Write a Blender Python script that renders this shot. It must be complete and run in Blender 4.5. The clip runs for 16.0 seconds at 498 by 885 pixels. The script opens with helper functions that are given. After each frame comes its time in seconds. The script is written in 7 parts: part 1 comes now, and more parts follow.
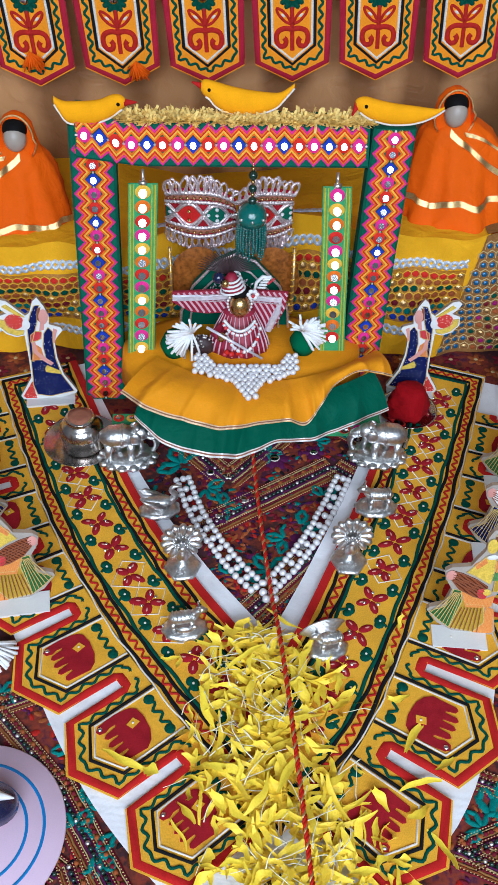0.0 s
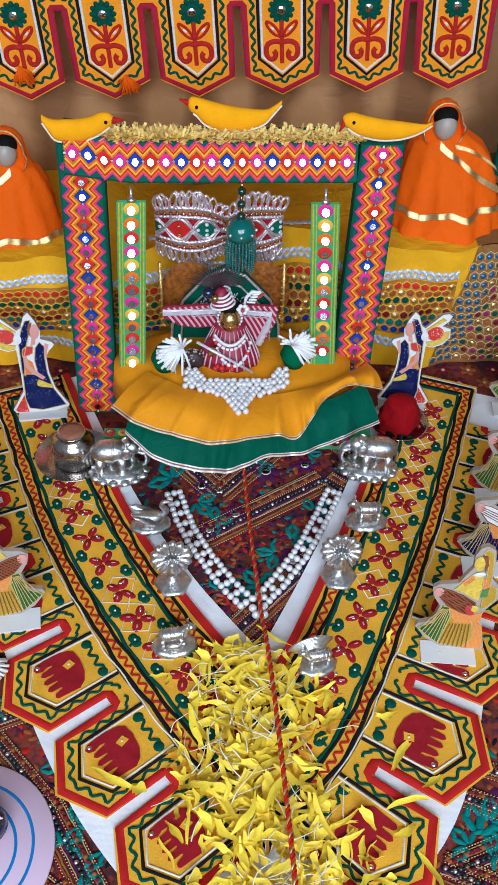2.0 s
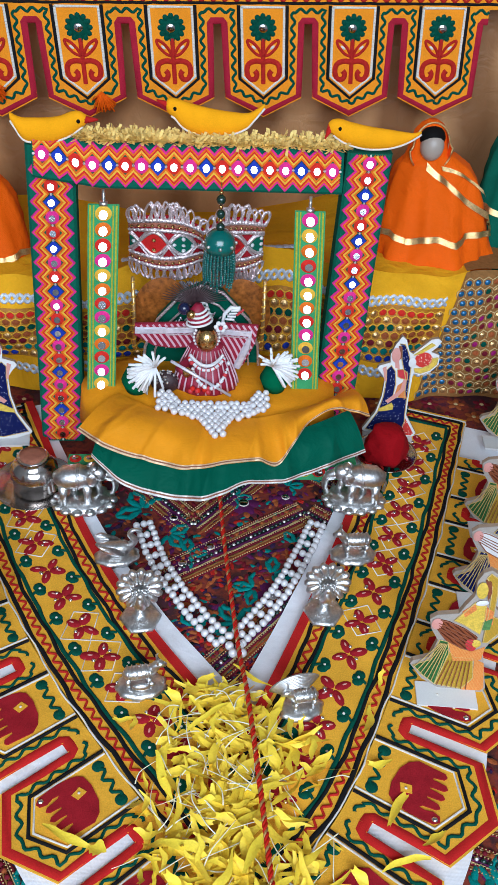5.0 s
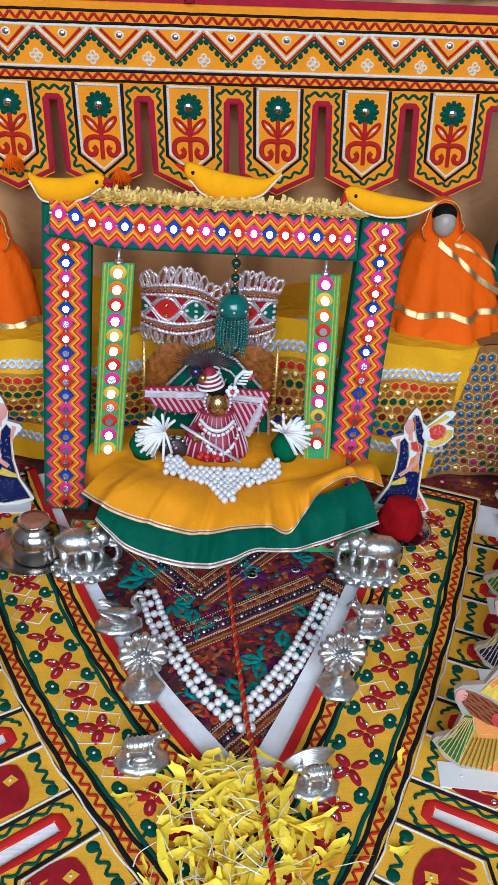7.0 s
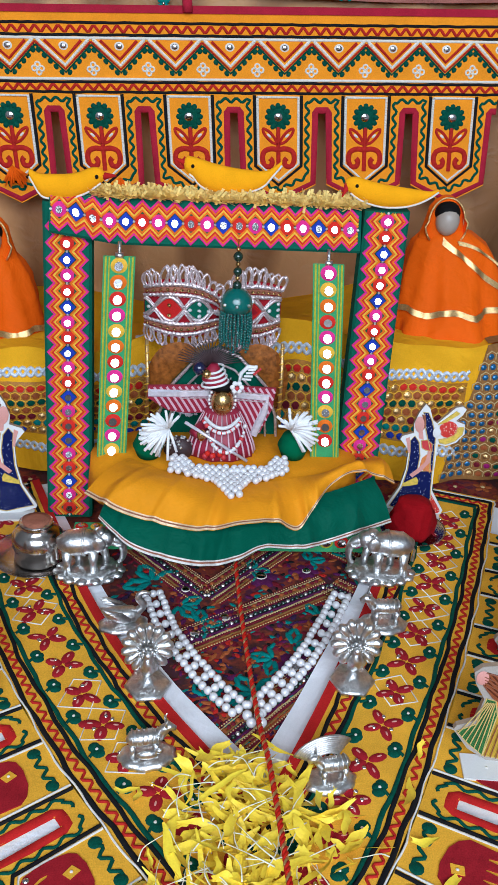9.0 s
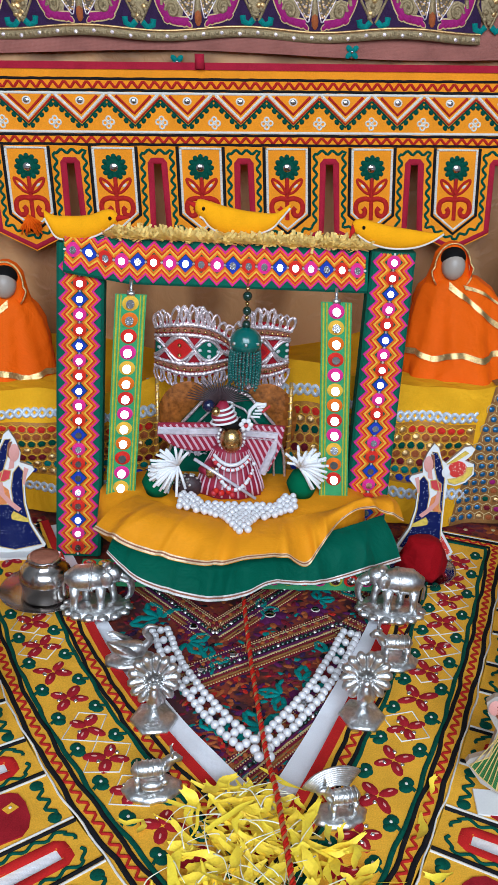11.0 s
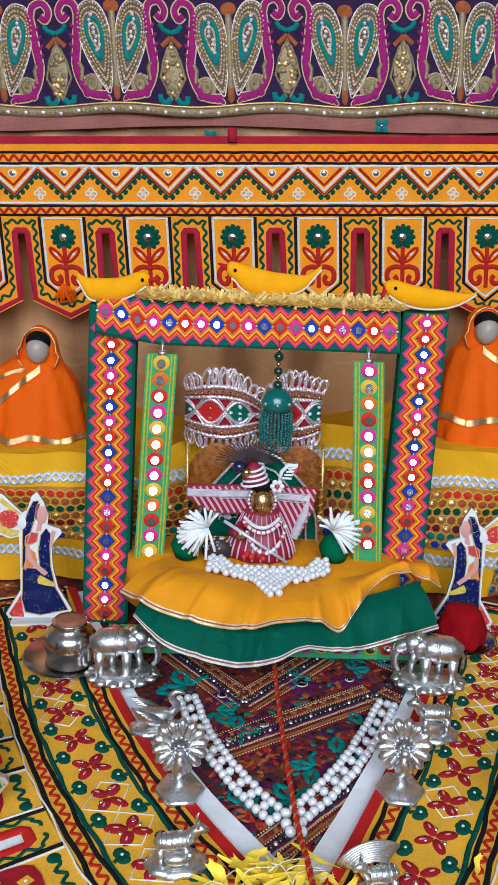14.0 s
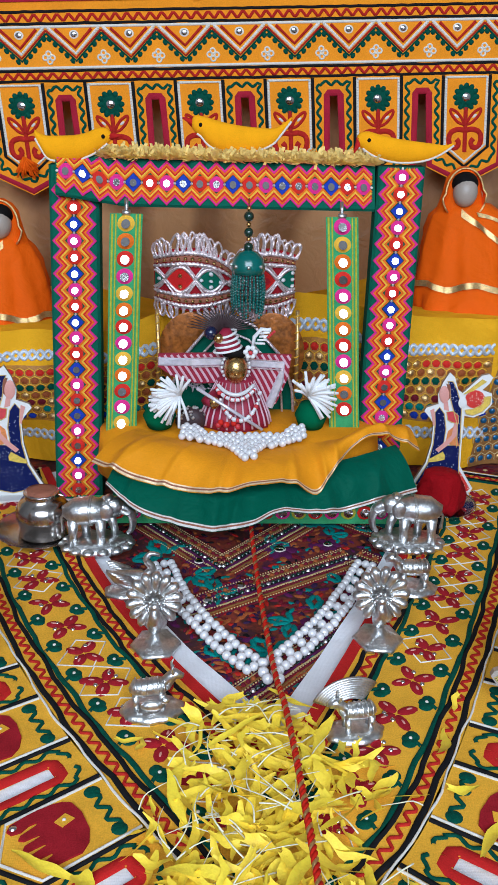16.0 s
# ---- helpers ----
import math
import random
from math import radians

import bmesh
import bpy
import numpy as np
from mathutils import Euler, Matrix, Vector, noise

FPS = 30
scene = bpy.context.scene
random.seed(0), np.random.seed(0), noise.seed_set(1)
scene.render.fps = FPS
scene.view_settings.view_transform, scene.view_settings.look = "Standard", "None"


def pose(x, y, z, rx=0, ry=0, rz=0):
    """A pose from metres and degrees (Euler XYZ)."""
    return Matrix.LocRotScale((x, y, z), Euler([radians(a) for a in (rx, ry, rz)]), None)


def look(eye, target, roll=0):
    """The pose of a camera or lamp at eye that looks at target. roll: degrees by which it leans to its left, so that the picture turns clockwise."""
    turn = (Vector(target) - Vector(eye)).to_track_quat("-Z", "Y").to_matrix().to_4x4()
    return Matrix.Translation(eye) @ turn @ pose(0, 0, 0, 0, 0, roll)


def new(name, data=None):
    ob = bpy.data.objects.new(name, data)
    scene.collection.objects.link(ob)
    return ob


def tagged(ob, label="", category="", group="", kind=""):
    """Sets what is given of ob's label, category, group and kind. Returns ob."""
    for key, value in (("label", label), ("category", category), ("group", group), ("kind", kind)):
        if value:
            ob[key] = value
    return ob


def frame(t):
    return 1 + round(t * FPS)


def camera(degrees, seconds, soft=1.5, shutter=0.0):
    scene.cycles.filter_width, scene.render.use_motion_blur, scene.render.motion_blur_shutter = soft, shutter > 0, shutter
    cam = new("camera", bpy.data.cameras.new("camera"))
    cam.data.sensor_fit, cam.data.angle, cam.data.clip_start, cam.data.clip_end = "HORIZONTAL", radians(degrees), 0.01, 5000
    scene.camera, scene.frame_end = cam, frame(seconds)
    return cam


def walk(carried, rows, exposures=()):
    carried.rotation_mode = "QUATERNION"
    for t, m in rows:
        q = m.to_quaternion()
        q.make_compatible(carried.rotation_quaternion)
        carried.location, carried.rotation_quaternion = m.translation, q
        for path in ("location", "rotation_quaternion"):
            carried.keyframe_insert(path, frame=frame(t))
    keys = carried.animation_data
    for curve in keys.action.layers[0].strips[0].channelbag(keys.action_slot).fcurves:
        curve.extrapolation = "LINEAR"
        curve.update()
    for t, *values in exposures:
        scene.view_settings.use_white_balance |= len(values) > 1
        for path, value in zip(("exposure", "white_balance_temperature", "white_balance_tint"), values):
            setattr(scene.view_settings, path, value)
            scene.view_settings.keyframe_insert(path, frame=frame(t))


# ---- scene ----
cam = camera(31.2, 16.0)
PATH = [
    (0, (0.107, 0.171, 0.785), (0.199, 1.605, -0.606), 2.5),
    (0.5, (0.115, 0.173, 0.788), (0.202, 1.607, -0.604), 2.3),
    (1, (0.114, 0.169, 0.796), (0.201, 1.606, -0.593), 2.1),
    (1.5, (0.123, 0.177, 0.804), (0.209, 1.607, -0.591), 2.1),
    (2, (0.123, 0.184, 0.804), (0.206, 1.611, -0.595), 2.0),
    (2.5, (0.121, 0.184, 0.786), (0.207, 1.612, -0.612), 2.0),
    (3, (0.129, 0.184, 0.773), (0.225, 1.609, -0.627), 2.2),
    (3.5, (0.117, 0.2, 0.765), (0.24, 1.635, -0.623), 2.9),
    (4, (0.122, 0.196, 0.751), (0.258, 1.659, -0.606), 3.1),
    (6.5, (0.108, 0.206, 0.643), (0.263, 1.874, -0.449), 5.0),
    (7, (0.106, 0.194, 0.641), (0.259, 1.889, -0.409), 4.8),
    (7.5, (0.111, 0.185, 0.634), (0.258, 1.905, -0.376), 4.5),
    (8, (0.115, 0.185, 0.619), (0.258, 1.92, -0.365), 4.1),
    (8.5, (0.113, 0.181, 0.598), (0.247, 1.935, -0.354), 3.5),
    (9, (0.116, 0.177, 0.568), (0.238, 1.944, -0.361), 3.0),
    (11.5, (0.119, 0.157, 0.524), (0.191, 2.016, -0.212), 2.6),
    (12, (0.119, 0.165, 0.508), (0.157, 2.045, -0.174), 2.3),
    (12.5, (0.12, 0.15, 0.523), (0.142, 2.045, -0.116), 2.2),
    (13, (0.121, 0.146, 0.528), (0.14, 2.053, -0.075), 2.2),
    (13.5, (0.119, 0.159, 0.512), (0.139, 2.067, -0.089), 2.2),
    (14, (0.121, 0.164, 0.503), (0.138, 2.071, -0.1), 2.0),
    (14.5, (0.127, 0.165, 0.489), (0.161, 2.053, -0.168), 2.1),
    (15, (0.134, 0.167, 0.46), (0.173, 2.043, -0.232), 1.6),
    (15.5, (0.139, 0.168, 0.442), (0.183, 2.028, -0.291), 1.0),
    (16, (0.136, 0.166, 0.437), (0.187, 2.016, -0.322), 0.9),
]
walk(cam, [(t, look(eye, target, roll)) for t, eye, target, roll in PATH], ((0, -0.08, 5800, 10), (9, -0.09, 5820, 10), (12, -0.08, 5900, 10), (14, -0.09, 5900, 10), (16, -0.17, 5820, 10)))

# ---- light: daylight through a wide window behind the camera ----
world = bpy.data.worlds.new("sky")
world.use_nodes = True
scene.world = world
wn = world.node_tree
sky = wn.nodes.new("ShaderNodeTexSky")
sky.sky_type, sky.sun_disc = "NISHITA", False
sky.sun_elevation, sky.sun_rotation = radians(60), radians(180)
wn.nodes["Background"].inputs[1].default_value = 0.12
wn.links.new(sky.outputs[0], wn.nodes["Background"].inputs[0])
sun = new("sun", bpy.data.lights.new("sun", "SUN"))
sun.data.energy, sun.data.angle, sun.data.color = 3.5, radians(0.6), (1, 0.95, 0.88)
sun.matrix_world = look((0.15, -2.0, 3.46), (0.15, 0.0, 0.0))
day = new("window_light", bpy.data.lights.new("window_light", "AREA"))
day.data.shape, day.data.size, day.data.size_y = "RECTANGLE", 2.2, 1.3
day.data.energy, day.data.color = 84.0, (0.87, 0.94, 1.0)
day.matrix_world = look((0.15, -1.32, 1.50), (0.15, 0.9, 0.35))

# ---- materials ----
MATS = {}


def mat(name, color, rough=0.8, metal=0.0, vary=0.25, scale=60.0, bump=0.3, fine=900.0, sheen=0.0, weave=0.0, per_object=0.0, clear=0.0, crease=0.0):
    """A procedural surface: broad blotches, fine grain, and for cloth a woven relief."""
    m = bpy.data.materials.new(name)
    m.use_nodes = True
    n, l = m.node_tree.nodes, m.node_tree.links
    b = n["Principled BSDF"]
    co = n.new("ShaderNodeTexCoord")
    big, small = n.new("ShaderNodeTexNoise"), n.new("ShaderNodeTexNoise")
    big.inputs["Scale"].default_value, big.inputs["Detail"].default_value = scale, 4
    small.inputs["Scale"].default_value, small.inputs["Detail"].default_value = fine, 2
    l.new(co.outputs["Object"], big.inputs["Vector"])
    l.new(co.outputs["Object"], small.inputs["Vector"])
    add = n.new("ShaderNodeMath")
    add.operation = "ADD"
    l.new(big.outputs["Fac"], add.inputs[0])
    l.new(small.outputs["Fac"], add.inputs[1])
    ramp = n.new("ShaderNodeMapRange")
    ramp.inputs[1].default_value, ramp.inputs[2].default_value = 0.6, 1.4
    ramp.inputs[3].default_value, ramp.inputs[4].default_value = 1 - vary, 1 + vary
    l.new(add.outputs[0], ramp.inputs[0])
    hsv = n.new("ShaderNodeHueSaturation")
    hsv.inputs["Color"].default_value = (*color, 1)
    l.new(ramp.outputs[0], hsv.inputs["Value"])
    if per_object:
        info, pm = n.new("ShaderNodeObjectInfo"), n.new("ShaderNodeMapRange")
        pm.inputs[3].default_value, pm.inputs[4].default_value = 0.5 - per_object * 0.06, 0.5 + per_object * 0.06
        l.new(info.outputs["Random"], pm.inputs[0])
        l.new(pm.outputs[0], hsv.inputs["Hue"])
    l.new(hsv.outputs[0], b.inputs["Base Color"])
    b.inputs["Roughness"].default_value, b.inputs["Metallic"].default_value = rough, metal
    b.inputs["Sheen Weight"].default_value = sheen * 0.03
    b.inputs["Specular IOR Level"].default_value = 0.08 if rough >= 0.6 and not metal else 0.5
    b.inputs["Coat Weight"].default_value = clear
    bp = n.new("ShaderNodeBump")
    bp.inputs["Strength"].default_value, bp.inputs["Distance"].default_value = bump, 0.0006
    height = small.outputs["Fac"]
    if weave:
        waves = []
        for axis in ("X", "Y", "Z"):
            w = n.new("ShaderNodeTexWave")
            w.bands_direction = axis
            w.inputs["Scale"].default_value, w.inputs["Distortion"].default_value = weave, 1.5
            l.new(co.outputs["Object"], w.inputs["Vector"])
            waves.append(w.outputs["Fac"])
        s1, s2 = n.new("ShaderNodeMath"), n.new("ShaderNodeMath")
        l.new(waves[0], s1.inputs[0]), l.new(waves[1], s1.inputs[1])
        l.new(s1.outputs[0], s2.inputs[0]), l.new(waves[2], s2.inputs[1])
        height = s2.outputs[0]
    l.new(height, bp.inputs["Height"])
    l.new(bp.outputs[0], b.inputs["Normal"])
    if crease:
        # broad crumples of thin cloth
        cn, cb = n.new("ShaderNodeTexNoise"), n.new("ShaderNodeBump")
        cn.inputs["Scale"].default_value, cn.inputs["Detail"].default_value, cn.inputs["Distortion"].default_value = 26, 3, 0.5
        cb.inputs["Strength"].default_value, cb.inputs["Distance"].default_value = crease, 0.012
        l.new(co.outputs["Object"], cn.inputs["Vector"])
        l.new(cn.outputs["Fac"], cb.inputs["Height"])
        l.new(cb.outputs[0], bp.inputs["Normal"])
    MATS[name] = m
    return m


YELLOW_C, RED_C, MAROON_C, GREEN_C = (0.80, 0.40, 0.025), (0.52, 0.020, 0.018), (0.33, 0.014, 0.022), (0.004, 0.075, 0.048)
mat("yellow_cotton", (0.84, 0.43, 0.036), 0.9, vary=0.22, scale=35, weave=260, bump=0.10, sheen=0.2)
mat("orange_cotton", (0.92, 0.312, 0.016), 0.9, vary=0.16, scale=25, weave=260, bump=0.10, sheen=0.2)
mat("red_felt", RED_C, 0.95, vary=0.22, scale=50, sheen=0.3)
mat("crimson_felt", (0.40, 0.018, 0.040), 0.95, vary=0.25, scale=50, sheen=0.3)
mat("maroon_felt", MAROON_C, 0.95, vary=0.3, scale=80, sheen=0.3)
mat("green_thread", GREEN_C, 0.75, vary=0.35, scale=200, bump=0.6, sheen=0.2)
mat("black_thread", (0.012, 0.012, 0.014), 0.8, vary=0.3, scale=200, bump=0.6)
mat("white_thread", (0.78, 0.74, 0.66), 0.8, vary=0.15, scale=200, bump=0.6)
mat("cream_thread", (0.62, 0.46, 0.22), 0.8, vary=0.2, scale=200, bump=0.6)
mat("red_thread", (0.46, 0.022, 0.016), 0.75, vary=0.3, scale=200, bump=0.6)
mat("pink_thread", (0.74, 0.035, 0.26), 0.65, vary=0.2, scale=150, bump=0.6, sheen=0.3)
mat("orange_thread", (0.80, 0.17, 0.015), 0.65, vary=0.2, scale=150, bump=0.6, sheen=0.3)
mat("gold_yellow_thread", (0.85, 0.48, 0.05), 0.65, vary=0.2, scale=150, bump=0.6, sheen=0.3)
mat("scarlet_thread", (0.66, 0.030, 0.020), 0.65, vary=0.2, scale=150, bump=0.6, sheen=0.3)
mat("blue_thread", (0.020, 0.050, 0.42), 0.65, vary=0.2, scale=150, bump=0.6, sheen=0.3)
mat("teal_thread", (0.010, 0.21, 0.19), 0.6, vary=0.4, scale=120, bump=0.8, sheen=0.3)
mat("purple_thread", (0.10, 0.014, 0.075), 0.6, vary=0.4, scale=120, bump=0.8, sheen=0.3)
mat("rust_thread", (0.36, 0.095, 0.030), 0.6, vary=0.4, scale=120, bump=0.8)
mat("wine_thread", (0.17, 0.014, 0.026), 0.7, vary=0.4, scale=120, bump=0.8)
mat("plum_cloth", (0.042, 0.020, 0.062), 0.85, vary=0.35, scale=90, weave=300, bump=0.5, crease=0.4)
mat("magenta_thread", (0.33, 0.016, 0.15), 0.6, vary=0.3, scale=120, bump=0.8)
mat("green_cotton", (0.010, 0.125, 0.078), 0.9, vary=0.22, scale=50, weave=300, sheen=0.2)
mat("lime_braid", (0.07, 0.40, 0.16), 0.8, vary=0.2, scale=100, weave=350, bump=0.5)
mat("lime_edge", (0.50, 0.48, 0.05), 0.8, vary=0.3, scale=200, bump=0.8)
mat("white_lining", (0.88, 0.89, 0.92), 0.85, vary=0.05, scale=15, weave=300, bump=0.15, crease=0.25)
mat("mirror_glass", (0.80, 0.79, 0.80), 0.13, 1.0, vary=0.04, bump=0.05)
mat("silver", (0.74, 0.74, 0.73), 0.36, 1.0, vary=0.32, scale=120, bump=0.75, fine=300)
mat("steel", (0.62, 0.58, 0.55), 0.20, 1.0, vary=0.18, scale=70, bump=0.15, fine=400)
mat("gold_zari", (0.80, 0.52, 0.22), 0.35, 0.9, vary=0.3, scale=300, bump=0.8)
mat("silver_zari", (0.86, 0.73, 0.74), 0.30, 0.75, vary=0.5, scale=500, bump=0.9)
mat("brass", (0.66, 0.42, 0.16), 0.25, 1.0, vary=0.2, scale=80)
mat("pearl", (0.82, 0.81, 0.82), 0.20, 0.12, vary=0.05, scale=40, bump=0.03, clear=0.6)
mat("petal", (1.0, 0.735, 0.045), 0.58, vary=0.13, scale=90, bump=0.5, fine=500, per_object=0.10, sheen=0.25)
mat("petal_pale", (0.90, 0.88, 0.68), 0.6, vary=0.2, scale=90, bump=0.4)
mat("marigold_fringe", (1.0, 0.76, 0.26), 0.85, vary=0.25, scale=120, bump=0.6)
mat("saffron_silk", (0.88, 0.124, 0.001), 0.6, vary=0.12, scale=20, weave=320, bump=0.2, sheen=0.4, crease=0.5)
mat("doll_skin", (0.42, 0.35, 0.29), 0.35, vary=0.1)
mat("doll_hair", (0.008, 0.007, 0.007), 0.65, vary=0.2)
mat("yellow_felt", (0.98, 0.41, 0.003), 0.9, vary=0.10, scale=60, bump=0.4, sheen=0.3)
mat("mustard_silk", (0.86, 0.325, 0.008), 0.6, vary=0.15, scale=25, weave=340, bump=0.2, sheen=0.3, crease=0.32)
mat("bottle_green_silk", (0.004, 0.104, 0.062), 0.6, vary=0.15, scale=25, weave=340, bump=0.2, sheen=0.3, crease=0.5)
mat("white_yarn", (0.90, 0.91, 0.91), 0.9, vary=0.08, scale=200, bump=0.7)
mat("green_felt", (0.004, 0.13, 0.055), 0.85, vary=0.12, scale=60, bump=0.4)
mat("red_cloth", (0.32, 0.004, 0.008), 0.8, vary=0.2, scale=40, weave=300, bump=0.3, sheen=0.2, crease=0.7)
mat("striped_silk", (0.32, 0.012, 0.040), 0.5, vary=0.15, scale=80, bump=0.3)
mat("silver_lame", (0.80, 0.77, 0.84), 0.25, 0.35, vary=0.25, scale=120, bump=0.7, fine=250)
mat("navy_print", (0.014, 0.020, 0.10), 0.5, vary=0.3, scale=250, bump=0.1)
mat("print_white", (0.80, 0.80, 0.78), 0.5, vary=0.05, bump=0.05)
mat("print_yellow", (0.74, 0.52, 0.07), 0.5, vary=0.3, scale=250, bump=0.1)
mat("print_orange", (0.74, 0.24, 0.06), 0.5, vary=0.3, scale=250, bump=0.1)
mat("print_green", (0.09, 0.24, 0.07), 0.5, vary=0.35, scale=300, bump=0.1)
mat("print_pink", (0.72, 0.33, 0.28), 0.5, vary=0.1, bump=0.1)
mat("print_brown", (0.26, 0.075, 0.03), 0.5, vary=0.3, scale=200, bump=0.1)
mat("print_gilt", (0.62, 0.45, 0.16), 0.6, vary=0.3, scale=250, bump=0.1)
mat("print_red", (0.62, 0.04, 0.05), 0.5, vary=0.2, scale=200, bump=0.1)
mat("board_grey", (0.42, 0.37, 0.32), 0.8, vary=0.15, scale=80)
mat("raw_board", (0.40, 0.29, 0.20), 0.8, vary=0.15, scale=80)
mat("pink_card", (0.70, 0.52, 0.66), 0.6, vary=0.05, scale=20, bump=0.1)
mat("blue_paint", (0.010, 0.20, 0.52), 0.4, vary=0.1)
mat("navy_glaze", (0.008, 0.012, 0.05), 0.15, vary=0.2, clear=0.6)
mat("copper_rust", (0.34, 0.13, 0.08), 0.6, vary=0.35, scale=150)
mat("teal_bead", (0.004, 0.13, 0.11), 0.12, vary=0.15, clear=0.5)
mat("dark_bead", (0.006, 0.035, 0.024), 0.10, vary=0.1, clear=0.6)
mat("brown_silk", (0.24, 0.075, 0.020), 0.4, vary=0.4, scale=120, bump=0.6)
mat("step_yellow", (0.90, 0.44, 0.012), 0.7, vary=0.12, scale=20, weave=320, bump=0.2, crease=0.6)
mat("trim_silver", (0.66, 0.72, 0.82), 0.4, 0.35, vary=0.3, scale=300, bump=0.9)
mat("net_amber", (0.46, 0.19, 0.016), 0.5, vary=0.35, scale=160, bump=0.6)
mat("copper_brocade", (0.36, 0.115, 0.020), 0.28, 0.3, vary=0.6, scale=240, bump=1.0, fine=180, clear=0.3)
mat("pale_stripe", (0.70, 0.46, 0.52), 0.55, vary=0.1, scale=100)
mat("dull_gold_net", (0.125, 0.085, 0.050), 0.6, 0.2, vary=0.6, scale=420, bump=1.0)
mat("antique_gold", (0.29, 0.21, 0.105), 0.45, 0.55, vary=0.45, scale=350, bump=1.0)


def printed(name, ground, mark, scale, size, lines=False):
    """A printed surface: small dots, or fine crossing lines, on a ground colour."""
    m = mat(name, ground, 0.65, vary=0.12, scale=120, bump=0.05)
    n, l = m.node_tree.nodes, m.node_tree.links
    co = n.new("ShaderNodeTexCoord")
    b = n["Principled BSDF"]
    base = b.inputs["Base Color"].links[0].from_socket
    mx, th = n.new("ShaderNodeMix"), n.new("ShaderNodeMath")
    mx.data_type = "RGBA"
    if lines:
        w = n.new("ShaderNodeTexWave")
        w.bands_direction = "DIAGONAL"
        w.inputs["Scale"].default_value, w.inputs["Distortion"].default_value = scale, 2
        th.operation, src = "GREATER_THAN", w.outputs["Fac"]
    else:
        w = n.new("ShaderNodeTexVoronoi")
        w.inputs["Scale"].default_value, w.inputs["Randomness"].default_value = scale, 0.7
        th.operation, src = "LESS_THAN", w.outputs["Distance"]
    l.new(co.outputs["Object"], w.inputs["Vector"])
    l.new(src, th.inputs[0])
    th.inputs[1].default_value = size
    l.new(th.outputs[0], mx.inputs[0])
    l.new(base, mx.inputs[6])
    mx.inputs[7].default_value = (*mark, 1)
    l.new(mx.outputs[2], b.inputs["Base Color"])


printed("navy_dotted", (0.007, 0.012, 0.085), (0.55, 0.60, 0.75), 330, 0.17)
printed("red_dotted", (0.66, 0.05, 0.04), (0.85, 0.75, 0.60), 420, 0.24)
printed("green_checked", (0.020, 0.11, 0.030), (0.10, 0.24, 0.07), 420, 0.80, True)
printed("yellow_checked", (0.60, 0.34, 0.035), (0.36, 0.26, 0.04), 480, 0.62, True)
printed("orange_checked", (0.74, 0.22, 0.05), (0.80, 0.42, 0.12), 420, 0.75, True)
printed("brown_striped", (0.28, 0.080, 0.03), (0.10, 0.025, 0.012), 120, 0.6, True)
mat("wall_paint", (0.24, 0.235, 0.228), 0.9, vary=0.06, scale=4)
mat("red_twist", (0.56, 0.020, 0.010), 0.6, vary=0.2, scale=300, bump=0.5)
mat("dark_feather", (0.05, 0.028, 0.030), 0.5, vary=0.4, scale=200)
mat("sky_sequin", (0.02, 0.13, 0.28), 0.25, 0.3, vary=0.3, scale=200)
mat("ribbon_gold", (0.86, 0.64, 0.38), 0.4, 0.25, vary=0.2, scale=200, bump=0.4)
mat("ribbon_silver", (0.84, 0.80, 0.74), 0.4, 0.25, vary=0.2, scale=200, bump=0.4)
mat("pewter_net", (0.28, 0.13, 0.040), 0.7, vary=0.3, scale=200)


# ---- mesh tools ----
def flat(u, v, h):
    return (u, v, h)


